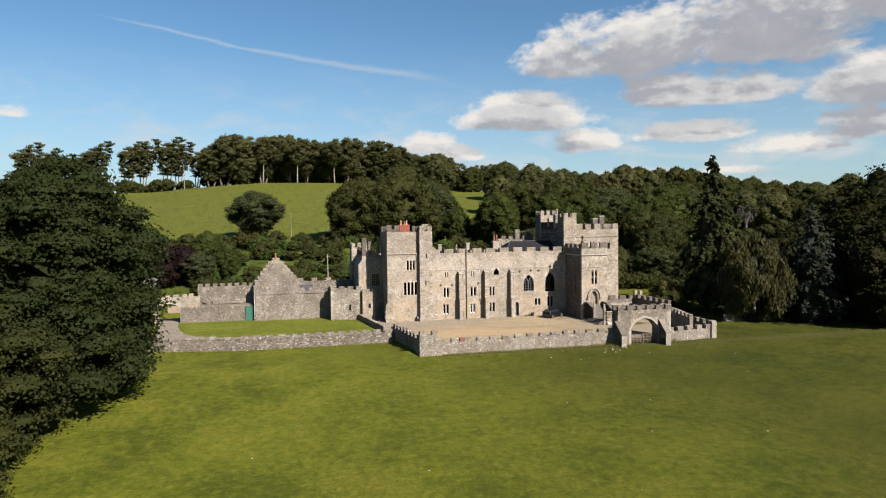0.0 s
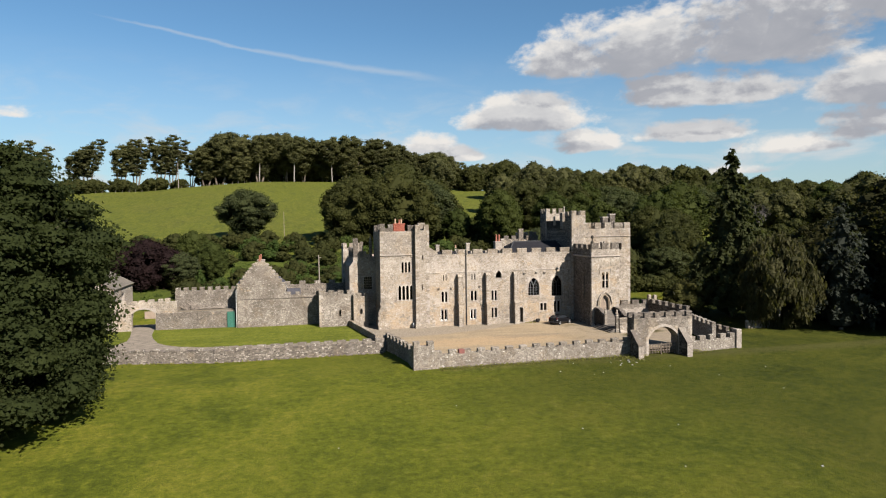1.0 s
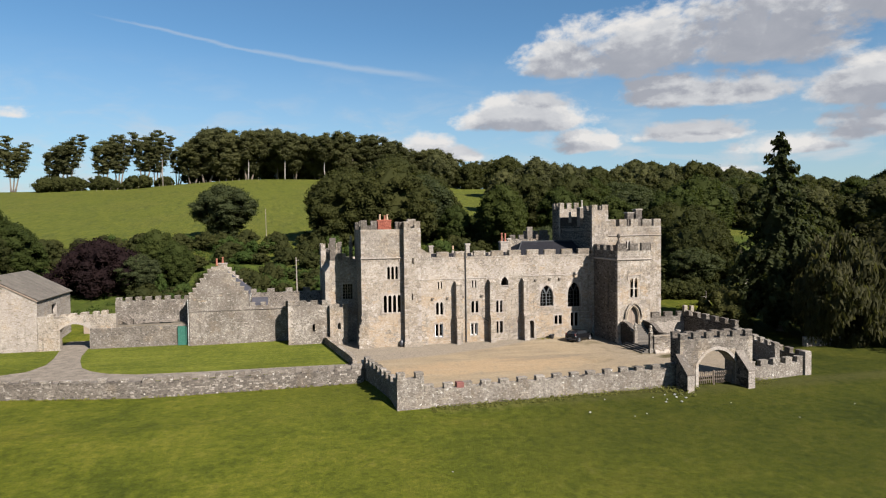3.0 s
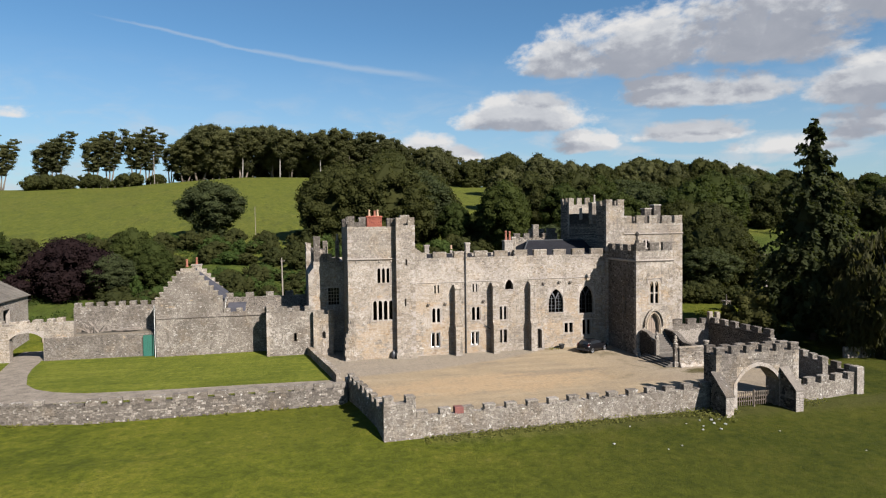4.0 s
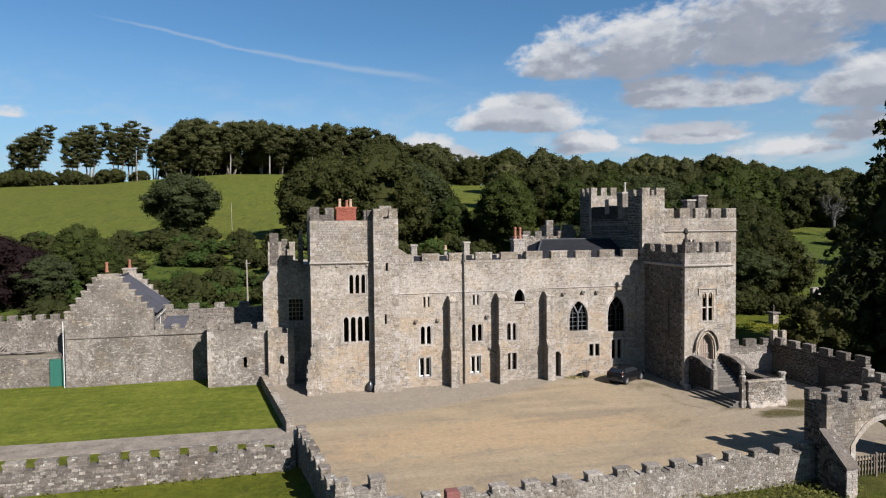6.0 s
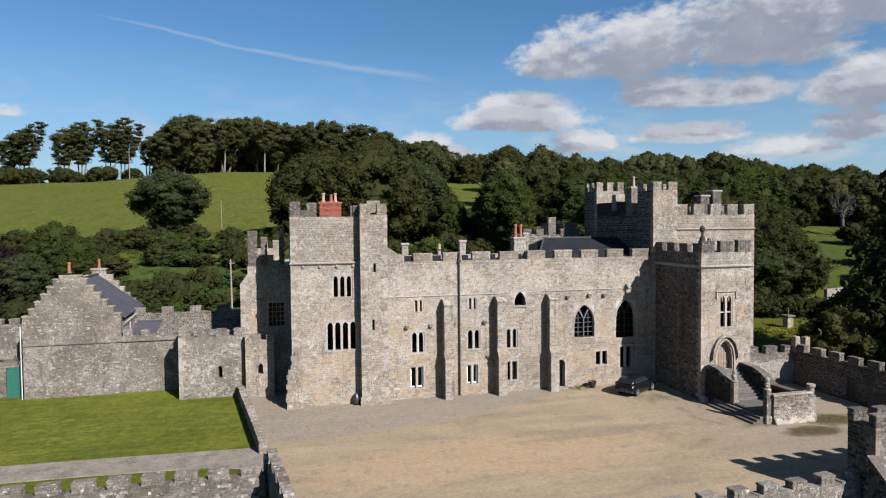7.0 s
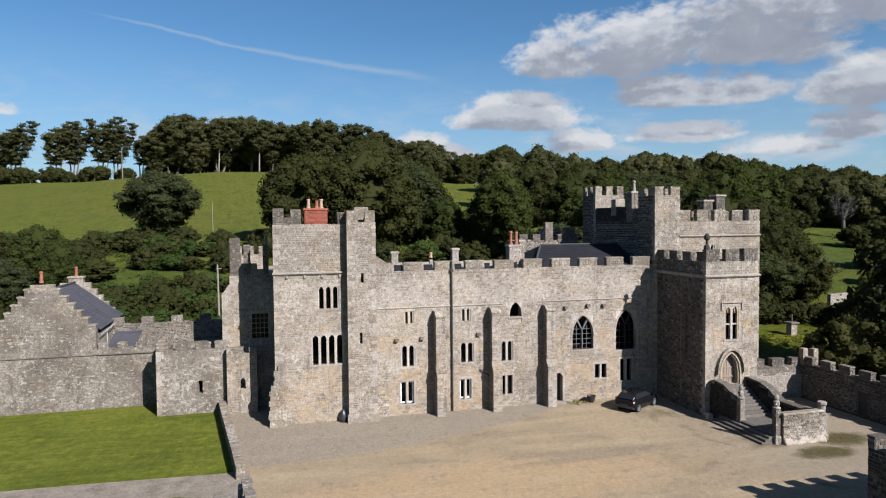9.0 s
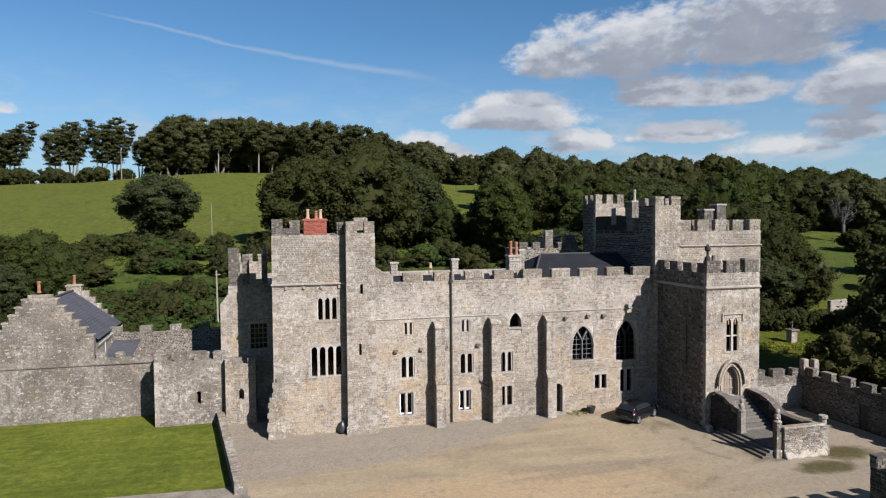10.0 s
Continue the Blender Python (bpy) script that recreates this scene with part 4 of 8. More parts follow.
main, MF, ML, MR, MB = tower("range_wall", FX, 51.8, 109.2, 121.0, 0.0, 11.75, "long sunlit front wall with mullioned windows", front=holes, show="f", seed=21, alone=(0.0, 9.5, 0.0, 6.5),
                             pick=mixed(main_ochre, lambda u, z: (0.34 if z > 11.0 else 0.16 if z > 8.8 else 0.08), lambda u, z: 0.5 if 8.9 < z < 11.2 else 0.25 if z > 6 else 0.1))
for h in main_low:
    i = main_low.index(h)
    window(castle, MF, (h[0] + h[1]) / 2, h[1] - h[0], h[2], h[3], 2, "flat", "two-light window with white painted casements" if i < 2 else "two-light window with stone mullion", white=i < 2, bars=0 if i < 2 else 1, surround=0.14)
for h in main_mid:
    window(castle, MF, (h[0] + h[1]) / 2, h[1] - h[0], h[2], h[3], 2, "round", "two-light window with rounded stone heads", surround=0.15, bars=2 if h is main_mid[2] else 0)
for h in main_top:
    window(castle, MF, (h[0] + h[1]) / 2, h[1] - h[0], h[2], h[3], 2, "round", "small two-light slit window with rounded heads", surround=0.1, deep=0.30, glass=False, sill=False)
    # black panel that stands for the darkness inside the slits
    g = Geo()
    g.prism([(h[0], h[2]), (h[1], h[2]), (h[1], h[3]), (h[0], h[3])], -0.26, -0.4, lambda a, b, d: MF(a, b, d))
    part("blocking", g, BLACKSHADE, castle, "black panel for the darkness of the slit windows")
root = window(castle, MF, (ogee[0] + ogee[1]) / 2, 1.06, 7.65, 8.85, 1, "pointed", "small dark pointed opening", surround=0.12, glass=False)
g = Geo()
g.prism([(ogee[0], 7.10), (ogee[1], 7.10), (ogee[1], 7.63), (ogee[0], 7.63)], -0.06, -0.3, lambda a, b, d: MF(a, b, d))
part("blocking", g, PALE, root, "stone blocking below the opening")


def gothic(h, label):
    uc, w = (h[0] + h[1]) / 2, h[1] - h[0]
    root = window(castle, MF, uc, w, h[2], h[3], 1, "pointed", label, deep=0.34, surround=0.2, bars=0)
    g = Geo()
    t, zs = 0.075, h[3] - w * 0.62
    fr = lambda a, b, d: MF(a, b, d)  # noqa: E731
    g.prism([(uc - t / 2, h[2]), (uc + t / 2, h[2]), (uc + t / 2, zs), (uc - t / 2, zs)], -0.12, -0.34, fr)
    for s in (-1, 1):
        g.prism([(uc - t / 2 * s, zs - 0.05), (uc + t / 2 * s, zs - 0.05), (uc + s * (w * 0.30), h[3] - w * 0.16), (uc + s * (w * 0.24), h[3] - w * 0.10)][::s], -0.12, -0.34, fr)
    # the window beside the porch gets black bars: shade put into their colour
    part("tracery", g, LEADBAR if h is goth1 else IRON, root, "forked tracery")
    g = Geo()
    for s in (-1, 1):
        c, hw = uc + s * w / 4, w / 4 - 0.03
        for q in range(1, 5):
            z = h[2] + (zs + 0.2 - h[2]) * q / 4.4
            g.prism([(c - hw, z - 0.016), (c + hw, z - 0.016), (c + hw, z + 0.016), (c - hw, z + 0.016)], -0.26, -0.335, fr)
        g.prism([(c - 0.016, h[2]), (c + 0.016, h[2]), (c + 0.016, zs + 0.35), (c - 0.016, zs + 0.35)], -0.262, -0.333, fr)
    part("window_frame", g, LEADBAR if h is goth1 else IRON, root, "glazing bars of the pointed window")
    g = Geo()
    hood(g, MF, uc, w + 0.1, h[3] - (w + 0.1) * 0.9, h[3] + 0.02, "pointed", 0.16, 0.05)
    part("hood_mould", g, PALE, root)


gothic(goth1, "large pointed window with forked tracery")
gothic(goth2, "large pointed window in the porch shadow")
window(castle, MF, (w5[0] + w5[1]) / 2, 1.1, w5[2], w5[3], 2, "flat", "small two-light ground floor window", surround=0.2)
window(castle, MF, (w6[0] + w6[1]) / 2, 1.1, w6[2], w6[3], 2, "flat", "shaded two-light ground floor window", surround=0.2)
# small side door, its wood darkened to give the shade of an opening
g = Geo()
uc = (door_h[0] + door_h[1]) / 2
for i in range(4):
    g.prism([(uc - 0.4 + i * 0.2 + 0.006, 0.04), (uc - 0.2 + i * 0.2 - 0.006, 0.04), (uc - 0.2 + i * 0.2 - 0.006, 2.56), (uc - 0.4 + i * 0.2 + 0.006, 2.56)], -0.52, -0.58, lambda a, b, d: MF(a, b, d))
door = part("door", g, DARKOAK, castle, "plank side door, darkened like a shaded opening")
g = Geo()
g.lathe([(0.03, 0), (0.045, 0.02), (0.045, 0.05), (0.02, 0.06)], MF(uc + 0.3, 1.1, -0.5), 8)
part("door_handle", g, IRON, door, "black iron knob")
g = Geo()
hood(g, MF, uc, 0.8, 2.3, 2.58, "tudor", 0.2, 0.05, foot=2.2)
part("door_surround", g, PALE, door, "pale stone door surround")
g = Geo()
spandrels(g, MF, uc, 0.8, 2.3, 2.58, "tudor", -0.02, -0.4)
part("door_head", g, PALE, door)
g = Geo()
g.prism([(uc - 0.55, 0.02), (uc + 0.55, 0.02), (uc + 0.55, 0.09), (uc - 0.55, 0.09)], 0.5, -0.2, lambda a, b, d: MF(a, b, d))
part("doorstep", g, PALE, door, "worn stone doorstep")


def buttress(x0, x1, front, z_off, z_top, label):
    f = Face(x0, front, x1, front)
    d = 109.2 - front
    b = part("buttress", Geo(), STONE, castle, label)
    g = Geo()
    w = x1 - x0
    side = [(0.0, 0.0), (0.0, z_off), (0.28, z_off + 0.5), (0.28, z_top - 0.30), (0.6, z_top), (d, z_top + 0.05), (d, 0.0)]
    g.prism(side, 0.03, w - 0.03, lambda u, z, e: f(e, z, -u))
    part("core", g, MORTAR, b)
    g = Geo()
    courses(g, f, 0, w, 0.0, z_off, seed=round(x0 * 7), size=(0.35, 0.5), pick=lambda u, z, r: 3 if r.random() < 0.35 else 0)
    f2 = Face(x0, front + 0.28, x1, front + 0.28)
    courses(g, f2, 0, w, z_off + 0.45, z_top - 0.30, seed=round(x0 * 9), size=(0.35, 0.5), pick=lambda u, z, r: 3 if r.random() < 0.3 else 0)
    for xx, flip in ((x0, True), (x1, False)):
        fs = Face(xx, 109.2, xx, front) if flip else Face(xx, front, xx, 109.2)
        courses(g, fs, 0, d, 0.0, z_off, seed=3, pick=mixed())
        a, bb = (0, d - 0.28) if flip else (0.28, d)
        courses(g, fs, a, bb, z_off + 0.1, z_top - 0.3, seed=4, pick=mixed())
    part("stone_facing", g, SM, b, kind="stuff")
    g = Geo()                                              # weathering slabs of the two set-offs, the upper one gabled
    g.prism([(-0.06, z_off - 0.02), (-0.06, z_off + 0.06), (0.29, z_off + 0.60), (0.29, z_off + 0.46)], -0.05, w + 0.05, lambda u, z, e: f(e, z, -u))
    part("weathering", g, STONE, b, "sloping stone weathering")
    g = Geo()                                              # steep weathered head with a blunt nose
    g.prism([(0.20, z_top - 0.34), (0.20, z_top - 0.24), (0.58, z_top + 0.09), (d, z_top + 0.14), (d, z_top + 0.0), (0.62, z_top - 0.04)], -0.03, w + 0.03, lambda u, z, e: f(e, z, -u))
    part("cap_slab", g, STONE, b)


buttress(31.15, 31.95, 107.95, 3.55, 8.35, "stepped stone buttress with a pale lower half")
buttress(35.90, 36.70, 107.95, 3.55, 8.45, "stepped stone buttress between the windows")
buttress(40.78, 41.58, 108.0, 3.45, 8.45, "stepped stone buttress beside the small door")
for a, b, z in ((0.1, 11.0, 8.72), (14.6, 25.2, 8.78)):
    g = Geo()
    string_course(g, MF, a, b, z, 0.13, 0.08)
    part("string_course", g, PALE, castle, "thin projecting string course")
battlement(castle, MF, 2.55, 24.9, 11.75, 12.50, 0.5, 1.62, 0.93, seed=3)
g = Geo()
g.prism([(0.0, 11.75), (1.75, 11.75), (1.75, 12.36), (1.2, 12.45), (0.0, 13.25)], 0.0, -0.5, lambda a, b, d: MF(a, b, d))
part("raking_parapet", g, STONE, castle, "sloped parapet against the stair turret")
g = Geo()                                                  # drain pipe with brackets and hopper
px, py = 32.72, 109.07
g.tube((px, py, 0.1), (px, py, 12.5), 0.075)
for z in (1.5, 3.8, 6.1, 8.4, 10.6):
    g.box(px - 0.11, px + 0.11, py - 0.03, py + 0.12, z, z + 0.07)
g.block(px - 0.13, px + 0.13, py - 0.11, py + 0.1, 11.62, 11.85)
part("drainpipe", g, IRON, castle, "black cast iron drainpipe with hopper")
g = Geo()                                                  # a smaller waste pipe beside the second buttress
g.tube((35.1, 109.1, 3.35), (36.0, 108.95, 2.75), 0.05)
part("waste_pipe", g, IRON, castle, "short sloping waste pipe")
# corbels left from an old lean-to
for x, z in ((28.1, 6.10), (30.2, 6.15), (31.0 + 1.25, 6.2), (35.0, 6.25), (42.9, 8.15), (45.0, 8.25), (46.5, 8.2)):
    g = Geo()
    f = Face(x - 0.16, 109.2, x + 0.16, 109.2)
    g.prism([(0, z), (0.32, z), (0.32, z + 0.2), (0, z + 0.2)], 0.28, -0.1, lambda a, b, d: f(a, b, d))
    part("corbel", g, DARKSTONE, castle, "dark projecting stone corbel")

# roofs behind the parapet
g = Geo()
g.add([(26.6, 110.0, 11.1), (43.0, 110.0, 11.1), (43.0, 113.6, 11.7), (26.6, 113.6, 11.7), (43.0, 120, 11.2), (26.6, 120, 11.2)], [(0, 1, 2, 3), (3, 2, 4, 5)])
g.add([(26.6, 110.0, 10.9), (43.0, 110.0, 10.9), (43.0, 120, 10.9), (26.6, 120, 10.9)], [(3, 2, 1, 0)])
for i in range(28):
    x = 26.9 + i * 0.6
    g.add([(x, 110.02, 11.12), (x + 0.05, 110.02, 11.17), (x + 0.1, 110.02, 11.12), (x, 113.6, 11.72), (x + 0.05, 113.6, 11.77), (x + 0.1, 113.6, 11.72)], [(0, 1, 4, 3), (1, 2, 5, 4)])
part("lead_roof", g, LEAD, castle, "low grey lead roof behind the parapet")
for k in range(9):                                         # dark boards in the first four crenels; the rest are added for shade
    a = 2.55 + k * 2.48 - 0.93
    g = Geo()
    g.block(FX + a + 0.04, FX + a + 0.90, 109.5, 109.62, 11.75, 12.24)
    part("crenel_board", g, SLATE, castle, "dark slab closing or darkening a crenel")
hall = part("hall_roof", Geo(), SLATE, castle, "dark slate hipped roof")
n = 16
for k in range(n):                                         # slate courses of the hipped hall roof
    g = Geo()
    a, b = k / n, (k + 1) / n
    y0_, y1_, z0_, z1_ = 110.1 + 5.2 * a, 110.1 + 5.2 * b, 11.2 + 2.2 * a, 11.2 + 2.2 * b
    xa, xb = 40.3 + 2.9 * a, 40.3 + 2.9 * b
    g.add([(xa, y0_, z0_), (51.4, y0_, z0_), (51.4, y1_ + 0.05, z1_), (xb, y1_ + 0.05, z1_), (xa, y0_, z0_ - 0.05), (51.4, y0_, z0_ - 0.05)], [(0, 1, 2, 3), (0, 4, 5, 1)])
    part("slate_course", g, SLATE, hall)
g = Geo()
g.add([(40.3, 110.1, 11.2), (43.2, 115.3, 13.4), (43.2, 115.3, 13.4), (40.3, 120.5, 11.2)], [(3, 1, 0)])
g.add([(43.2, 115.3, 13.4), (51.4, 115.3, 13.4), (51.4, 120.5, 11.2), (40.3, 120.5, 11.2)], [(0, 1, 2, 3)])
part("rear_slope", g, SLATE, hall)
g = Geo()
g.tube((40.3, 110.05, 11.26), (43.2, 115.3, 13.46), 0.10, n=6)
g.tube((43.2, 115.3, 13.46), (51.3, 115.3, 13.46), 0.10, n=6)
part("roof_ridge", g, LEAD, castle, "pale lead hip and ridge rolls")
chimney(castle, 38.05, 39.15, 109.85, 110.75, 11.4, 13.55, PALE, "square stone chimney with two red pots", [(38.35, 110.3), (38.85, 110.3)], 1.15)
chimney(castle, 27.95, 28.50, 110.2, 110.75, 11.4, 13.15, PALE, "small pale stone chimney")
chimney(castle, 33.05, 33.60, 110.0, 110.55, 11.4, 13.35, PALE, "small pale stone chimney by the drainpipe")
g = Geo()
chimney(castle, 31.15, 31.4, 110.2, 110.45, 11.4, 12.6, PALE, "stub of a flue", [(31.28, 110.33)], 0.45, [BUFFCLAY], cap=False)
chimney(castle, 39.9, 40.35, 112.2, 112.7, 11.4, 13.9, STONE, "small grey chimney at the hip of the roof")

# west tower
AX = 18.6
up3, lo4 = hole(22.73 - AX, 1.62, 8.98, 10.68), hole(22.62 - AX, 2.5, 4.60, 6.86)
wt, AF, AL, AR, AB = tower("west_tower", AX, 24.4, 109.2, 117.0, 0.0, 15.6, "tall west tower", front=[up3, lo4], seed=41, alone=(0.0, 6.0, 0.5, 9.0),
                           pick=mixed(lambda u, z: 0.62 if z < 4.4 else (0.35 if 4.6 < z < 9 and u > 2.6 else 0.03), lambda u, z: 0.58 if z > 11.8 else 0.12), facing=SM)
window(castle, AF, 22.73 - AX, 1.62, up3[2], up3[3], 3, "round", "three-light window with rounded heads", surround=0.18)
window(castle, AF, 22.62 - AX, 2.5, lo4[2], lo4[3], 4, "round", "four-light window with rounded heads", surround=0.18)
g = Geo()
string_course(g, AF, -0.1, 5.8, 11.66, 0.24, 0.2)
for i in range(4):
    g.prism([(0.9 + i * 1.35, 11.45), (1.08 + i * 1.35, 11.45), (1.08 + i * 1.35, 11.66), (0.9 + i * 1.35, 11.66)], 0.16, -0.05, lambda a, b, d: AF(a, b, d))
part("string_course", g, PALE, castle, "corbelled string course round the tower")
for a, b, z in ((0.0, 0.8, 16.85), (1.35, 2.1, 16.75), (5.1, 5.75, 16.55)):
    merlon(castle, AF, a, b, 15.6, z, 0.55, [DARKSTONE], seed=int(a * 9))
merlon(castle, AL, 5.2, 6.1, 15.6, 16.7, 0.5, [DARKSTONE], seed=5)
merlon(castle, AL, 3.0, 4.0, 15.6, 16.5, 0.5, [DARKSTONE], seed=6)
merlon(castle, AL, 0.3, 1.4, 15.6, 16.6, 0.5, [DARKSTONE], seed=6)
merlon(castle, AR, 4.2, 5.0, 15.6, 16.6, 0.5, [DARKSTONE], seed=7)
merlon(castle, AF, 0.8, 1.35, 15.6, 16.15, 0.55, [DARKSTONE], coping=False, seed=77)
chimney(castle, 21.05, 22.85, 110.6, 111.6, 14.6, 16.72, REDBRICK, "red brick chimney with three clay pots", [(21.4, 111.1), (22.05, 111.1), (22.4, 111.1)], 0.72, [BUFFCLAY, TERRACOTTA])
rb = part("corner_buttress", Geo(), STONE, castle, "ragged rubble buttress at the tower foot")
rr = random.Random(4)
z = 0.0
while z < 4.5:
    h = rr.uniform(0.28, 0.42)
    w = 1.3 * (1 - 0.16 * z / 4.5) - (0.25 if z > 3.2 else 0) - (0.3 if z > 4.0 else 0) + rr.uniform(-0.08, 0.08)
    x = 19.35 - w
    dy = 0.25 * (z / 4.5)
    cut = x + w * rr.uniform(0.35, 0.65)
    for x0, x1, y0, y1 in ((x, cut - 0.01, 108.72 + dy, 110.2), (cut + 0.01, 19.4, 108.74 + dy, 109.3)):
        g = Geo()
        g.block(x0, x1, y0, y1, z, z + h - 0.012, 0.03)
        part("stone", g, STONE, rb)
    z += h

# stair turret between tower and range
st, BF, BL, BR, BB = tower("stair_turret", 24.15, 26.35, 108.3, 111.4, 0.0, 15.75, "slim square stair turret", show="flrq", seed=51, thick=0.5,
                           front=[hole(1.15, 0.22, 11.0, 11.75), hole(1.0, 0.2, 6.2, 7.1)],
                           pick=mixed(lambda u, z: 0.04, lambda u, z: 0.45 if z > 12 else 0.14), facing=SM)
battlement(castle, BF, 0.0, 2.2, 15.75, 16.65, 0.4, 0.75, 0.6, [STONE], seed=61)
battlement(castle, BL, 0.8, 3.1, 15.75, 16.6, 0.4, 0.75, 0.6, [STONE], seed=62)
battlement(castle, BR, 0.6, 3.1, 15.75, 16.6, 0.4, 0.75, 0.6, [STONE], seed=63)
g = Geo()
g.block(24.9, 26.0, 109.6, 110.6, 15.2, 16.95, 0.06)
part("turret_cap", g, STONE, castle, "stone head of the turret stair")
g = Geo()
g.block(24.02, 26.48, 108.15, 109.2, 0.0, 0.75, 0.12)
part("plinth", g, STONE, castle, "pale turret plinth")

# north-west wing behind the tower
winC = hole(17.35 - 14.3, 1.35, 5.9, 8.0)
wc, CF, CL, CR, CB = tower("wing_wall", 14.3, 18.75, 115.3, 124.0, 0.0, 9.8, "north-west wing partly in the tower's shade", front=[winC], seed=71,
                           pick=mixed(lambda u, z: 0.25 if u < 2 else 0.05, lambda u, z: 0.3))
window(castle, CF, 17.35 - 14.3, 1.35, 5.9, 8.0, 1, "flat", "square barred window in the shade", bars=0, surround=0.15)
for q in range(1, 4):                                      # stout bars of the square window
    u = 17.35 - 14.3 - 0.675 + 1.35 * q / 4
    g = Geo()
    g.prism([(u - 0.025, 5.9), (u + 0.025, 5.9), (u + 0.025, 8.0), (u - 0.025, 8.0)], -0.14, -0.2, lambda a, b, d: CF(a, b, d))
    part("window_bar", g, GREYWOOD, castle, "grey wooden bar of the square window")
for q in range(1, 5):
    z = 5.9 + 2.1 * q / 5
    g = Geo()
    g.prism([(17.35 - 14.3 - 0.675, z - 0.025), (17.35 - 14.3 + 0.675, z - 0.025), (17.35 - 14.3 + 0.675, z + 0.025), (17.35 - 14.3 - 0.675, z + 0.025)], -0.145, -0.195, lambda a, b, d: CF(a, b, d))
    part("window_bar", g, GREYWOOD, castle, "grey wooden bar of the square window")
wc2, DF, DL, DR, DB = tower("wing_upper_wall", 14.95, 18.75, 115.4, 124.0, 9.8, 11.3, "upper stage of the wing", seed=75, pick=mixed(None, lambda u, z: 0.35))
g = Geo()
g.prism([(0.0, 9.75), (0.7, 10.75), (0.7, 9.75)], 0.0, -8.7, lambda a, b, d: CF(a, b, d))
part("set_off", g, PALE, castle, "sloping stone set-off")
for a, b, z in ((0.0, 0.80, 14.5), (1.15, 1.70, 13.9), (2.75, 3.2, 13.9)):
    merlon(castle, DF, a, b, 11.3, z, 0.6, [DARKSTONE], seed=int(a * 31) + 2)
for a, b, z in ((0.80, 1.15, 12.4), (1.70, 2.2, 12.3), (2.2, 2.75, 11.8)):
    merlon(castle, DF, a, b, 11.3, z, 0.45, [STONE], coping=False, seed=int(z * 8))
battlement(castle, DL, 0.4, 7.2, 11.3, 12.8, 0.5, 0.9, 0.7, [DARKSTONE], seed=66)
g = Geo()
g.lathe([(0.16, 0), (0.13, 0.35), (0.18, 0.42), (0.10, 0.6), (0.14, 0.72), (0.02, 0.95)], (17.92, 115.7, 13.88), 8)
part("finial", g, STONE, castle, "small stone finial")
wn, EF, EL, ER, EB = tower("rear_turret", 14.5, 17.6, 129.5, 133.5, 0.0, 12.3, "rear corner turret", seed=78)
battlement(castle, EF, 0.0, 3.1, 12.3, 13.3, 0.45, 0.75, 0.55, [STONE], seed=67)
battlement(castle, EL, 0.0, 4.0, 12.3, 13.3, 0.45, 0.75, 0.55, [STONE], seed=68)
tower("rear_wing", 15.4, 30.0, 124.0, 133.0, 0.0, 11.0, "rear wing behind the tower", seed=79)

# porch tower
def porch_tracery():
    """Cusped heads and small upper lights of the porch window, in warm stone."""
    root = part("porch_tracery", Geo(), OCHRE, castle, "warm cusped stone tracery of the porch window")
    fr = lambda a, b, d: PF(a, b, d)  # noqa: E731
    uc = 54.10 - PX
    for s in (-1, 1):
        g = Geo()
        c = uc + s * 0.3125
        hood(g, PF, c, 0.40, 7.85, 8.15, "pointed", 0.07, -0.05)
        g.prism([(c - 0.035, 8.18), (c + 0.035, 8.18), (c + 0.035, 8.7), (c - 0.035, 8.7)], -0.06, -0.2, fr)
        part("cusped_head", g, OCHRE, root)
    for u0, u1 in ((uc - 0.64, uc - 0.52), (uc - 0.06, uc + 0.06), (uc + 0.52, uc + 0.64)):
        g = Geo()
        g.prism([(u0, 6.1), (u1, 6.1), (u1, 8.7), (u0, 8.7)], -0.025, -0.2, fr)
        part("bar", g, OCHRE, root)


PX = 51.7
pwin, pdoor = hole(54.10 - PX, 1.25, 6.1, 8.7), hole(53.98 - PX, 1.45, 2.45, 4.85)
# west face: its shade is put into mostly dark and near-black stones
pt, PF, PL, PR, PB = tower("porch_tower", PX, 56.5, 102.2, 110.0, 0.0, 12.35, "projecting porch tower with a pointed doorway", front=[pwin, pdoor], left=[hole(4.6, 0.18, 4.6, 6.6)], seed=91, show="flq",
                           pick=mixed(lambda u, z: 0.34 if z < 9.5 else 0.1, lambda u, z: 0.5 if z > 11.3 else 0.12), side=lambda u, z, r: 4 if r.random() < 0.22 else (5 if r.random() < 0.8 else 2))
# thin sheet that darkens the joints of that face for its shade
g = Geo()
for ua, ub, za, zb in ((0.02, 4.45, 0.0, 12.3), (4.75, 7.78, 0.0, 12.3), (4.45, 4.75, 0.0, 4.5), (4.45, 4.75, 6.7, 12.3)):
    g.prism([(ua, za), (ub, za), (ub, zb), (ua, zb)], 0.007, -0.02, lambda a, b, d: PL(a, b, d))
part("dark_pointing", g, DARKSTONE, castle, "pointing of the porch side, darkened for its shade")
window(castle, PF, 54.10 - PX, 1.25, 6.1, 8.7, 2, "pointed", "two-light traceried window with a transom", transom=7.3, bars=1, surround=0.16)
porch_tracery()
g = Geo()
string_course(g, PF, 54.10 - PX - 1.0, 54.10 - PX + 1.0, 8.98, 0.12, 0.12)
for s in (-1, 1):
    g.prism([(2.4 + s * 0.94 - 0.06, 8.5), (2.4 + s * 0.94 + 0.06, 8.5), (2.4 + s * 0.94 + 0.06, 9.0), (2.4 + s * 0.94 - 0.06, 9.0)], 0.11, -0.05, lambda a, b, d: PF(a, b, d))
part("label_mould", g, PALE, castle, "square hood mould over the window")
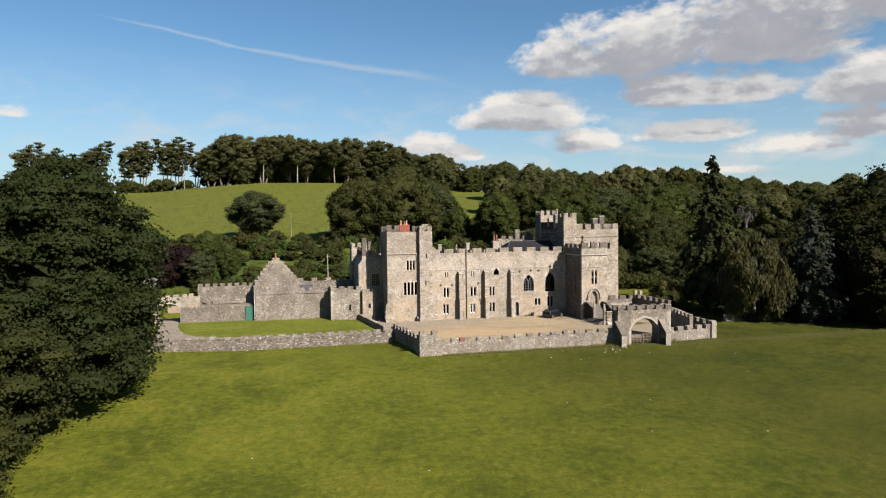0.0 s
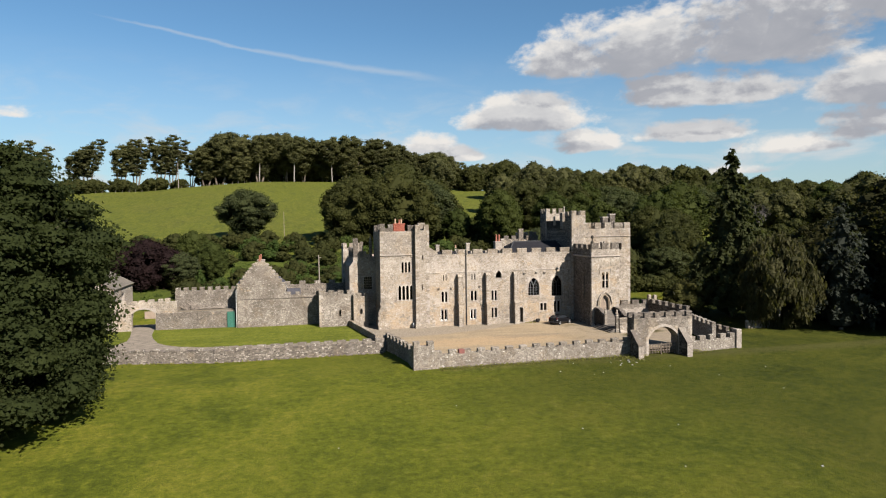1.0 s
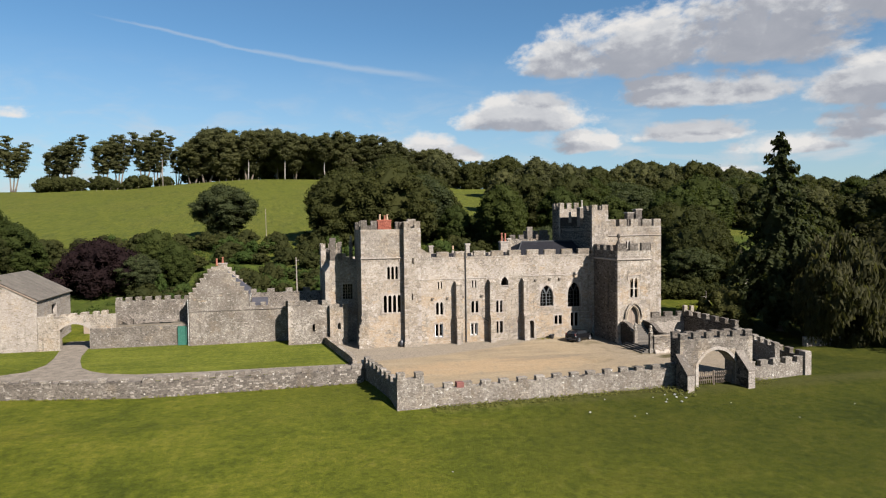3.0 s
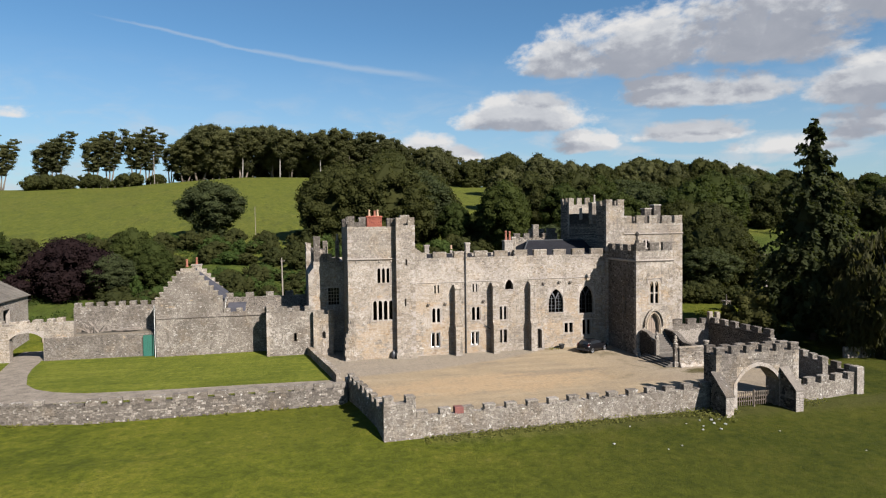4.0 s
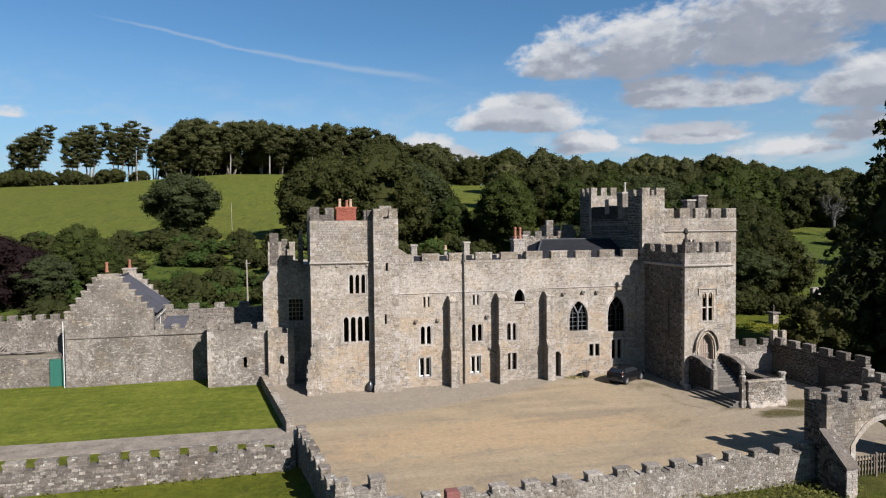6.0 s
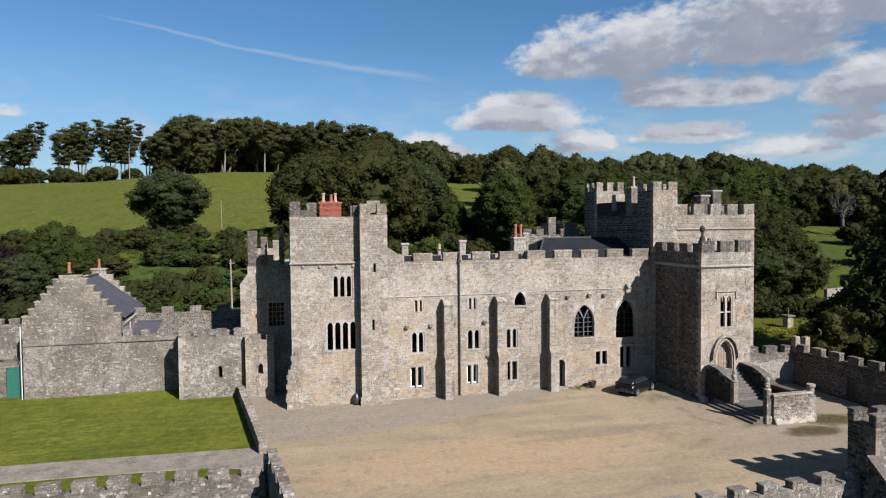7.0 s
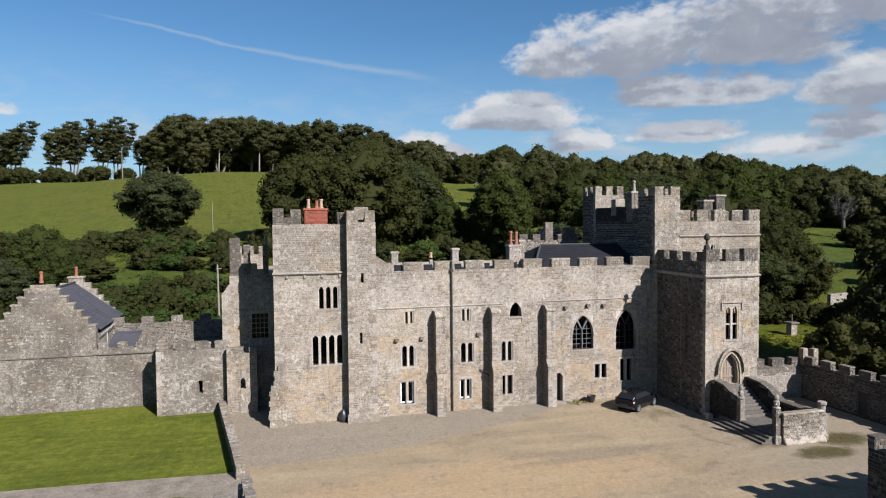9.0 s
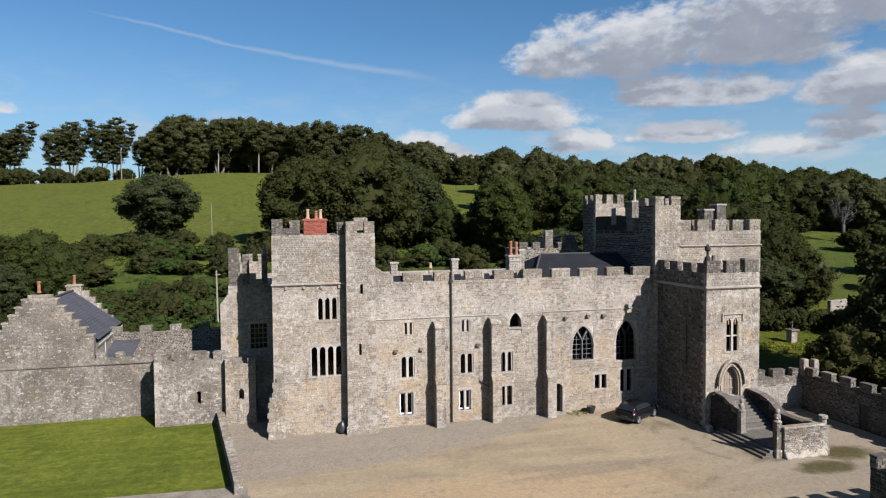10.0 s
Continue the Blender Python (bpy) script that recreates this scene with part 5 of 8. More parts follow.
for f, a, b, d in ((PF, -0.15, 4.95, 0.2), (PL, 0.8, 7.6, 0.12)):
    g = Geo()
    string_course(g, f, a, b, 11.05, 0.26, d)
    part("string_course", g, PALE, castle, "moulded string course round the porch")
battlement(castle, PF, 0.0, 4.8, 12.35, 13.35, 0.45, 1.05, 0.55, [DARKSTONE], seed=95)
battlement(castle, PL, 1.0, 7.7, 12.35, 13.1, 0.45, 0.95, 0.75, [DARKSTONE], seed=96)
root = part("porch_doorway", Geo(), PALE, castle, "pointed doorway with moulded orders")
g = Geo()
ud = 53.98 - PX
spandrels(g, PF, ud, 1.45, 3.55, 4.85, "pointed", 0.0, -0.5)
part("arch_head", g, PALE, root)
for i, (w, band, out) in enumerate(((1.45, 0.13, 0.02), (1.71, 0.12, 0.13), (1.95, 0.14, 0.05), (2.23, 0.20, 0.30))):
    g = Geo()
    hood(g, PF, ud, w, 3.5, 4.85 + i * 0.13, "round" if i == 3 else "pointed", band, out, foot=1.05 if i < 3 else 0.1)
    part("arch_order", g, OCHRE if i < 2 else STONE, root)
g = Geo()
for i in range(6):
    a = ud - 0.72 + i * 0.24
    zt = 3.6 + 1.2 * math.sqrt(max(0, 1 - (abs(a + 0.12 - ud) / 0.72) ** 1.55))
    g.prism([(a + 0.016, 2.45), (a + 0.224, 2.45), (a + 0.224, zt), (a + 0.016, zt)], -0.42, -0.5, lambda u, z, d: PF(u, z, d))
for z in (2.95, 3.7):
    g.prism([(ud - 0.7, z), (ud + 0.7, z), (ud + 0.7, z + 0.1), (ud - 0.7, z + 0.1)], -0.36, -0.41, lambda u, z_, d: PF(u, z_, d))
part("door_leaf", g, OAK, root, "silvered oak plank door with rails")
g = Geo()
g.tube((51.60, 104.6, 4.2), (51.60, 104.6, 8.0), 0.035)
part("drainpipe", g, IRON, castle, "thin iron pipe on the shaded porch side")
g = Geo()                                                  # bell and gargoyle on the parapet
g.lathe([(0.10, 0), (0.26, 0.05), (0.22, 0.30), (0.10, 0.45), (0.10, 0.75), (0.24, 0.9), (0.20, 1.15), (0.04, 1.35)], (51.95, 102.45, 13.3), 10)
part("finial", g, BLACKSHADE, castle, "weathered corner finial")

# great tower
# the west side's shade is put into near-black stone
tw, TF, TL, TR, TB = tower("great_tower", 51.45, 62.4, 108.9, 122.78, 0.0, 15.6, "broad upper tower behind the porch", front=[hole(57.1 - 51.45, 0.95, 12.4, 13.4), hole(60.5 - 51.45, 0.55, 11.9, 13.05)], show="flq", seed=101, pick=mixed(lambda u, z: 0.06, lambda u, z: 0.62 if z > 14 else 0.34), side=black_shade(0.9))
window(castle, TF, 57.1 - 51.45, 0.95, 12.4, 13.4, 2, "round", "small two-light window above the porch roof", surround=0.12)
g = Geo()
string_course(g, TF, 2.4, 11.0, 14.15, 0.2, 0.16)
part("string_course", g, PALE, castle, "string course below the tower parapet")
battlement(castle, TF, 2.45, 10.95, 15.6, 16.6, 0.5, 1.15, 0.72, [STONE], seed=103)
battlement(castle, TL, 0.2, 2.6, 15.6, 16.0, 0.5, 1.2, 1.0, [BLACKSHADE], seed=104)
battlement(castle, TR, 0.6, 14.0, 15.6, 16.6, 0.5, 1.15, 0.72, [STONE], seed=105)
battlement(castle, TB, 0.6, 9.0, 15.6, 16.6, 0.5, 1.15, 0.72, [STONE], seed=106)
# black wall added in place of the shadow across the rear turret's front
g = Geo()
g.box(51.47, 51.95, 113.9, 119.85, 15.55, 17.02)
high = part("west_parapet", g, BLACKSHADE, castle, "black parapet added for the shadow on the rear turret")
g = Geo()
hf = Face(51.45, 119.85, 51.45, 113.9)
courses(g, hf, 0, 5.95, 15.6, 17.05, seed=107, pick=lambda u, z, r: 0)
part("stone_facing", g, [BLACKSHADE], high, kind="stuff")
g = Geo()
g.block(51.40, 52.40, 115.7, 116.6, 16.2, 17.85, 0.05)
part("parapet_pier", g, STONE, high, "short sunlit stone pier on the parapet")
# west sides of the two turrets are coloured dark for their shade
t2, GF, GL, GR, GB = tower("tower_turret", 51.40, 53.88, 108.86, 111.6, 11.8, 17.9, "square corner turret of the great tower", show="flrq", seed=111, thick=0.5, pick=mixed(None, lambda u, z: 0.40), side=black_shade(0.8))
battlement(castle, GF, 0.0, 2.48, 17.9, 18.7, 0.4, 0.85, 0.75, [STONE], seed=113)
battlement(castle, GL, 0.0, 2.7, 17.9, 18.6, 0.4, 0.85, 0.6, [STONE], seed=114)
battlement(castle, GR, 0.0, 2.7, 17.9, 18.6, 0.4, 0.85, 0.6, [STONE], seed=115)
t3, HF, HL, HR, HB = tower("rear_turret", 51.42, 54.7, 119.9, 122.8, 13.0, 18.4, "north-west corner turret of the great tower", show="flrq", seed=121, thick=0.5, pick=mixed(None, lambda u, z: 0.40), side=black_shade(0.8))
battlement(castle, HF, 0.0, 3.28, 18.4, 19.35, 0.4, 0.8, 0.55, [STONE], seed=123)
battlement(castle, HL, 0.0, 2.9, 18.4, 19.35, 0.4, 0.8, 0.55, [STONE], seed=124)
t4, IF, IL, IR, IB = tower("rear_range", 44.5, 51.4, 124.0, 128.5, 0.0, 13.6, "rear range with a small turret", show="fl", seed=131, pick=black_shade(0.3))
battlement(castle, IF, 0.0, 6.9, 13.6, 14.3, 0.4, 0.8, 0.6, [DARKSTONE], seed=133)
merlon(castle, IF, 3.0, 3.9, 13.6, 15.6, 0.5, [SMOKED], seed=136)
merlon(castle, IF, 5.3, 6.6, 13.6, 15.0, 0.5, [DARKSTONE], seed=137)
tower("rear_turret", 48.3, 50.2, 126.0, 128.0, 13.0, 14.9, "small rear turret", show="fl", seed=135, thick=0.4, pick=black_shade(0.3))
chimney(castle, 51.5, 52.75, 112.9, 114.0, 15.3, 18.3, SMOKED, "tall stone chimney on the tower's west side", [(52.05, 113.4)], 1.15, [PALE])
chimney(castle, 59.1, 60.1, 112.5, 113.5, 15.3, 17.5, DARKSTONE, "stone chimney on the great tower")
chimney(castle, 60.5, 61.5, 112.5, 113.5, 15.3, 18.0, DARKSTONE, "taller stone chimney on the great tower")

# ---- outbuildings and walls ----


def coped_wall(name, a, b, z0, z1, thick, label, merlons=None, seed=1, mats=None, core=None, holes=(), both=True, alone=None, size=(0.10, 0.34), rise=(0.075, 0.16), hide=False, pick=None, group=""):
    """A free-standing field wall from a to b, its outer face to the right; merlons: (height, wide, gap)."""
    f = Face(*a, *b)
    back = Face(*f(f.w, 0, -thick)[:2], *f(0, 0, -thick)[:2])
    root = thing(name, label, "wall", group, kind="structure")
    g = Geo()
    shell(g, f, 0, f.w, z0, z1, thick, holes)
    part("core", g, core or DARKMORTAR, root)
    g = Geo()
    courses(g, f, 0, f.w, z0, z1, holes, seed, size, rise, 0.018, pick=pick, alone=(root, mats or [FIELDSTONE], *alone) if alone else None)
    if both:
        courses(g, back, 0, f.w, max(z0, -0.05), z1, [(f.w - h[1], f.w - h[0], h[2], h[3]) for h in holes], seed + 1, size, rise, 0.018, pick=pick)
    for e0, e1 in ((f(0, 0, -thick), f(0, 0)), (f(f.w, 0), f(f.w, 0, -thick))):
        e = Face(*e0[:2], *e1[:2])
        courses(g, e, 0, e.w, z0, z1, (), seed + 2, size, rise, 0.018, pick=pick)
    u = 0.0
    r = random.Random(seed)
    while u < f.w - 0.05:                                  # rough top course
        w = min(r.uniform(0.3, 0.7), f.w - u)
        t = z1 + r.uniform(0.02, 0.10)
        g.prism([(u + 0.01, z1 - 0.04), (u + w - 0.01, z1 - 0.04), (u + w - 0.02, t), (u + 0.02, t + r.uniform(-0.03, 0.03))], 0.04, -thick - 0.04, lambda p, q, d: f(p, q, d))
        u += w
    part("stone_facing", g, mats or [FIELDSTONE], root, kind="stuff")
    if merlons:
        h, wide, gap = merlons
        battlement(root, f, 0.1, f.w - 0.1, z1 + 0.02, z1 + h, thick, wide, gap, mats or [FIELDSTONE], seed=seed + 40)
    return root, f


# forecourt wall
front_wall, WF = coped_wall("wall_forecourt", (20.9, 81.72), (47.7, 83.1), -1.2, 1.12, 0.5, "low battlemented rubble wall round the forecourt", (0.50, 0.92, 0.95), seed=201, alone=(0.0, 14.0, -0.5, 1.2))
g = Geo()
g.block(24.05, 24.75, 81.85, 82.5, 1.12, 1.62, 0.04)
part("red_block", g, plain("red_sandstone", (0.12, 0.042, 0.035), 0.9), front_wall, "single red sandstone block on the wall")
corner, KF = coped_wall("wall_corner", (18.45, 81.55), (20.95, 81.70), -1.2, 2.25, 0.7, "raised corner of the forecourt wall", seed=205)
merlon(corner, KF, 0.05, 0.75, 2.27, 2.85, 0.65, [FIELDSTONE], seed=207)
merlon(corner, KF, 1.75, 2.45, 2.27, 2.85, 0.65, [FIELDSTONE], seed=208)
coped_wall("wall_west_court", (16.9, 93.4), (18.45, 82.2), -1.2, 1.55, 0.5, "battlemented west wall of the forecourt", (0.65, 0.8, 0.75), seed=211)
g = Geo()
g.block(16.7, 17.4, 93.4, 94.1, -0.3, 1.75, 0.08)
solid("gate_post", g, FIELDSTONE, "squat stone post at the drive entrance", "post")
DRIVESTONE = masonry("mossy_drive_stone", [(0.070, 0.058, 0.048), (0.135, 0.115, 0.097), (0.095, 0.080, 0.067), (0.180, 0.156, 0.134)], amount=0.5, lichen=0.30, wash=0.3)


def drive_stone(u, z, r):
    q = r.random()
    return 0 if q < 0.72 else 1 if q < 0.96 else 2


dw, WD = coped_wall("wall_drive", (-5.0, 92.68), (16.8, 92.62), -1.6, 0.95, 0.55, "mossy battlemented retaining wall beside the drive", None, seed=215, size=(0.14, 0.42), rise=(0.10, 0.2), mats=[DARKSTONE, FIELDSTONE, PALE], pick=drive_stone, core=DARKSTONE)
battlement(dw, WD, 0.2, 21.6, 0.97, 1.55, 0.5, 1.08, 0.60, [DRIVESTONE], seed=216)
dw2, WD2 = coped_wall("wall_drive_west", (-34.0, 99.5), (-5.05, 92.70), -1.6, 1.10, 0.55, "long mossy retaining wall with a broken top", None, seed=217, size=(0.14, 0.42), rise=(0.10, 0.2), mats=[DARKSTONE, FIELDSTONE, PALE], pick=drive_stone, core=DARKSTONE)
rr = random.Random(5)
for i in range(15):
    u = 1.0 + i * 1.9
    merlon(dw2, WD2, u, u + rr.uniform(0.7, 1.2), 1.12, 1.22 + rr.uniform(0.0, 0.22) + 0.012 * i, 0.5, [FIELDSTONE], coping=False, seed=round(u * 7))
coped_wall("wall_lawn", (16.75, 99.0), (14.45, 114.2), -0.1, 0.95, 0.5, "low sloping wall between lawn and forecourt", None, seed=221, mats=[STONE])

# gatehouse in the forecourt wall
gate = thing("gatehouse", "battlemented stone gate arch with raking buttresses", "gate arch")
GX0, GX1, GY = 47.6, 56.1, 82.3
go = hole(51.9 - GX0, 4.4, -1.2, 2.95)
# the west end's shade is put into its near-black stones
tg, QF, QL, QR, QB = tower("gate_wall", GX0, GX1, GY, GY + 1.7, -1.2, 4.15, "thick gate wall", front=[go], show="flq", seed=301, thick=1.68, floor=0.3, parent=gate, pick=mixed(lambda u, z: 0.02, lambda u, z: 0.6), facing=SMG, side=black_shade(0.6))
g = Geo()
spandrels(g, QF, 51.9 - GX0, 4.4, 1.55, 2.95, "tudor", 0.0, -1.68)
part("arch_soffit", g, STONE, gate)
g = Geo()
hood(g, QF, 51.9 - GX0, 4.4, 1.55, 2.95, "tudor", 0.34, 0.06, foot=2.6)
part("arch_ring", g, PALE, gate, "pale dressed arch ring")
battlement(gate, QF, 0.0, 8.5, 4.15, 4.82, 0.45, 0.85, 0.68, [DARKSTONE], seed=305)
battlement(gate, QB, 0.0, 8.5, 4.15, 4.75, 0.4, 0.85, 0.68, [DARKSTONE], seed=306)
for x0, x1 in ((47.15, 47.95), (54.15, 54.95)):
    g = Geo()
    f = Face(x0, 80.45, x1, 80.45)
    w = x1 - x0
    g.prism([(0, -1.4), (0, 0.95), (1.85, 2.55), (1.85, -1.4)], 0.02, w - 0.02, lambda u, z, e: f(e, z, -u))
    b = part("buttress", g, DARKSTONE, gate, "raking stone buttress of the gate")
    g = Geo()
    courses(g, f, 0, w, -1.4, 0.92, seed=round(x0), size=(0.35, 0.45), proud=0.04, pick=lambda u, z, r: 3)
    # west face of the buttress, coloured dark for its shade
    fl = Face(x0, GY, x0, 80.45)
    courses(g, fl, 0.0, 1.85, -1.4, 0.95, seed=4, pick=black_shade(0.5))
    courses(g, fl, 0.0, 1.85, 0.95, 2.5, seed=5, limits=lambda z: (0.0, 1.85 - (z - 0.80) * 1.12), pick=black_shade(0.5))
    part("stone_facing", g, SM, b, kind="stuff")
    g = Geo()
    g.prism([(-0.07, 0.93), (1.9, 2.64), (1.9, 2.76), (-0.07, 1.06)], -0.05, w + 0.05, lambda u, z, e: f(e, z, -u))
    part("coping", g, DARKSTONE, b)
field_gate = thing("field_gate", "weathered wooden barred gate closed across the arch", "gate")
for i in range(19):
    x = 49.85 + i * 0.228
    g = Geo()
    g.block(x - 0.028, x + 0.028, 82.72, 82.78, -0.62, 0.60 + 0.04 * (i % 2), 0.02)
    part("picket", g, GATEWOOD, field_gate)
for z in (-0.3, 0.08, 0.46):
    g = Geo()
    g.block(49.75, 54.05, 82.79, 82.86, z, z + 0.12, 0.015)
    part("rail", g, GATEWOOD, field_gate)
for x in (49.7, 51.88, 54.0):
    g = Geo()
    g.block(x - 0.06, x + 0.06, 82.74, 82.9, -0.85, 0.72, 0.03)
    part("stile", g, GATEWOOD, field_gate)

# east enclosure and terrace walls
coped_wall("wall_paddock", (56.1, 83.0), (64.3, 84.0), -1.6, 0.55, 0.5, "low battlemented wall beside the gate", (0.7, 0.95, 0.75), seed=311)
# west-facing wall, its shade put into a darker stone than its neighbour's
coped_wall("wall_paddock_end", (64.3, 91.8), (64.3, 84.5), -1.6, 1.05, 0.5, "end wall of the small paddock", (0.65, 0.95, 0.75), seed=315, mats=[DARKSTONE])
g = Geo()
g.block(64.1, 64.9, 83.7, 84.6, -1.6, 1.75, 0.08)
solid("wall_end_post", g, FIELDSTONE, "rough stone pier ending the paddock wall", "pier", kind="structure")
coped_wall("wall_terrace", (56.5, 105.2), (63.9, 105.0), -0.2, 2.75, 0.5, "sunlit battlemented terrace wall beside the porch", (0.75, 1.1, 0.8), seed=321, mats=[DARKSTONE, PALE], pick=lambda u, z, r: 1 if z < 2.0 + 0.3 * r.random() else 0)
# west-facing too: dark and near-black stones hold its shade
coped_wall("wall_east_court", (63.6, 105.0), (63.6, 94.3), -0.2, 2.95, 0.5, "tall shaded east wall of the forecourt", (0.7, 1.05, 0.8), seed=325, mats=[DARKSTONE, BLACKSHADE], pick=lambda u, z, r: 1 if r.random() < (0.75 if z > 1.9 else 0.25) else 0, holes=[(5.7, 6.6, 0.0, 1.95)])
# planks added so that the open doorway looks dark
court_door = thing("court_door", "dark planks added to darken the east court doorway", "door")
for i in range(4):
    g = Geo()
    g.block(63.72, 63.78, 98.42 + i * 0.22, 98.63 + i * 0.22, 0.02, 1.93, 0.005)
    part("plank", g, plain("doorway_dark_oak", (0.035, 0.030, 0.027), 0.8) if i == 0 else bpy.data.materials["doorway_dark_oak"], court_door)
coped_wall("wall_gate_return", (63.4, 94.6), (60.6, 84.2), -0.9, 2.2, 0.5, "stepped wall running back from the gate", (0.6, 0.9, 0.8), seed=329)
for x, y, z in ((63.4, 104.6, 4.35), (64.3, 104.4, 4.3)):
    g = Geo()
    g.block(x, x + 0.5, y, y + 0.5, 2.9, z, 0.06)
    solid("wall_pier", g, STONE, "stone pier on the terrace wall corner", "pier")

# porch steps
steps = thing("porch_steps", "dark stone steps with parapets leading up to the porch door", "steps")
STEPSTONE = masonry("worn_step_stone", [(0.078, 0.070, 0.062), (0.110, 0.098, 0.087), (0.094, 0.084, 0.075)], amount=0.35, lichen=0.03)
for i in range(4):                                         # long base steps on the west side
    g = Geo()
    g.block(51.22 + 0.32 * i, 52.5, 95.45 + 0.03 * i, 100.85 - 0.05 * i, 0.17 * i, 0.17 * (i + 1), 0.03)
    part("step", g, STEPSTONE, steps)
g = Geo()
g.block(52.45, 56.05, 95.45, 102.1, 0.0, 0.69, 0.02)
part("landing", g, STEPSTONE, steps)
for i in range(10):                                        # the flight up to the door
    g = Geo()
    g.block(52.72, 55.42, 99.15 + 0.31 * i, 102.15, 0.69 + 0.176 * i, 0.69 + 0.176 * (i + 1), 0.025)
    part("step", g, STEPSTONE, steps)
for x0, x1, prof in ((52.12, 52.68, [(3.0, 0.0), (3.0, 2.05), (2.35, 2.50), (1.6, 2.86), (0.5, 2.96), (0.05, 2.80), (0.05, 0.0)]), (55.48, 56.02, [(6.4, 0.0), (6.4, 1.88), (3.7, 1.85), (3.2, 2.05), (2.4, 2.55), (1.4, 2.82), (0.05, 2.90), (0.05, 0.0)])):
    g = Geo()
    g.prism(prof, x0 + 0.03, x1 - 0.03, lambda u, z, e: (e, 102.15 - u, z))
    p = part("parapet", g, DARKMORTAR, steps, "curved stone stair parapet")
    g = Geo()
    top = prof[1:-1]
    for a, b, f in ((x0, x1, Face(x0, 102.15, x0, 102.15 - prof[0][0])), (x1, x0, Face(x1, 102.15 - prof[0][0], x1, 102.15))):
        ln = prof[0][0]

        def lim(z, flip=a > b, top=top, ln=ln):
            us = [u for (ua, za), (ub, zb) in zip(top, top[1:]) for u in (ua, ub) if min(za, zb) >= z]
            if z < min(q[1] for q in top):
                return (0.0, ln)
            if not us:
                return (0.0, 0.0)
            lo, hi = min(us), max(us)
            return (ln - hi, ln - lo) if flip else (lo, hi)
        courses(g, f, 0, ln, 0.0, max(q[1] for q in top), seed=round(x0), pick=lambda u, z, r: 0, proud=0.02, limits=lim)
    # near-black facing: the shade on the parapets is in the colour
    part("stone_facing", g, [BLACKSHADE], p, kind="stuff")
    g = Geo()
    for (ua, za), (ub, zb) in zip(top, top[1:]):
        g.prism([(ua, za), (ub, zb), (ub, zb + 0.12), (ua, za + 0.12)], x0 - 0.06, x1 + 0.06, lambda u, z, e: (e, 102.15 - u, z))
    part("coping", g, DARKSTONE, p)
g = Geo()
fl = Face(52.7, 95.1, 56.0, 95.1)
g.box(52.7, 56.0, 95.12, 95.5, 0.0, 2.08)
low = part("low_wall", g, STONE, steps, "lime-streaked rubble wall before the landing")
g = Geo()
courses(g, fl, 0, 3.3, 0.0, 2.08, seed=8, pick=lambda u, z, r: (r.choice((2, 2, 0, 2, 5)) if z > 0.95 + 0.35 * math.sin(u * 2.1) + 0.3 * r.random() else r.choice((3, 0, 0))), proud=0.012, size=(0.14, 0.42), rise=(0.08, 0.16))
part("stone_facing", g, SM, low, kind="stuff")
g = Geo()                                                  # lime and earth banked unevenly along the foot
n = 26
vs = []
for i in range(n):
    x, h, o = 52.72 + i * 0.136, 0.40 + 0.15 * math.sin(i * 0.62) + 0.07 * math.sin(i * 1.9), 0.19 + 0.06 * math.sin(i * 0.8 + 1)
    vs += [(x, 95.2, h), (x, 95.07 - 0.3 * o, h * 0.8), (x, 95.1 - o, h * 0.25), (x, 95.06 - o, -0.02), (x, 95.2, -0.02)]
g.add(vs, [(i * 5 + j, i * 5 + (j + 1) % 5, i * 5 + 5 + (j + 1) % 5, i * 5 + 5 + j) for i in range(n - 1) for j in range(5)] + [(4, 3, 2, 1, 0), tuple(5 * n - 5 + j for j in range(5))])
part("lime_bank", g, PALE, low, "white lime crumbled along the wall foot", smooth=True)
g = Geo()
g.block(52.62, 56.1, 95.02, 95.56, 2.08, 2.22, 0.05)
part("coping", g, STONE, low)
for x, y, z0, h, w in ((52.38, 98.95, 0.3, 2.95, 0.20), (52.45, 95.5, 0.1, 3.55, 0.20), (56.15, 95.35, 0.0, 2.7, 0.25)):
    g = Geo()
    g.block(x - w - 0.06, x + w + 0.06, y - w - 0.06, y + w + 0.06, 0.0, z0 + 0.5, 0.06)
    g.block(x - w, x + w, y - w, y + w, z0 + 0.5, z0 + h * 0.66, 0.04)
    g.lathe([(w * 1.05, 0), (w * 1.35, 0.05), (w * 1.35, 0.13), (w * 0.85, 0.19)], (x, y, z0 + h * 0.66), 10)
    r0 = h * 0.34 / 1.0
    if h > 2.8:                                            # worn heraldic head
        g.lathe([(w * 0.8, 0.15), (w * 0.95, 0.3), (w * 1.0, 0.5), (w * 0.7, 0.66), (w * 0.85, 0.78), (w * 0.75, 0.92), (w * 0.2, 1.02)], (x, y, z0 + h * 0.66), 9)
        g.block(x - w * 1.15, x + w * 0.3, y - w * 0.9, y + w * 0.4, z0 + h * 0.66 + 0.35, z0 + h * 0.66 + 0.62, 0.06)
    else:
        g.lathe([(w * 0.95, 0.15), (w * 0.95, 0.68), (w * 1.28, 0.76), (w * 1.28, 0.92), (w * 1.1, 0.95)], (x, y, z0 + h * 0.66), 10)
    part("newel", g, FIELDSTONE, steps, "weathered stone newel with a worn carved head")
g = Geo()
g.block(51.35, 51.75, 101.3, 101.75, 0.02, 0.5, 0.06)
solid("boot_block", g, PALE, "small pale stone block at the porch foot", "stone block")

# crow-stepped lodge
lodge = thing("lodge", "rubble building with a crow-stepped gable and slate roof", "building")
LX0, LX1, LY = -3.9, 3.9, 118.0
LF = Face(LX0, LY, 9.2, LY)
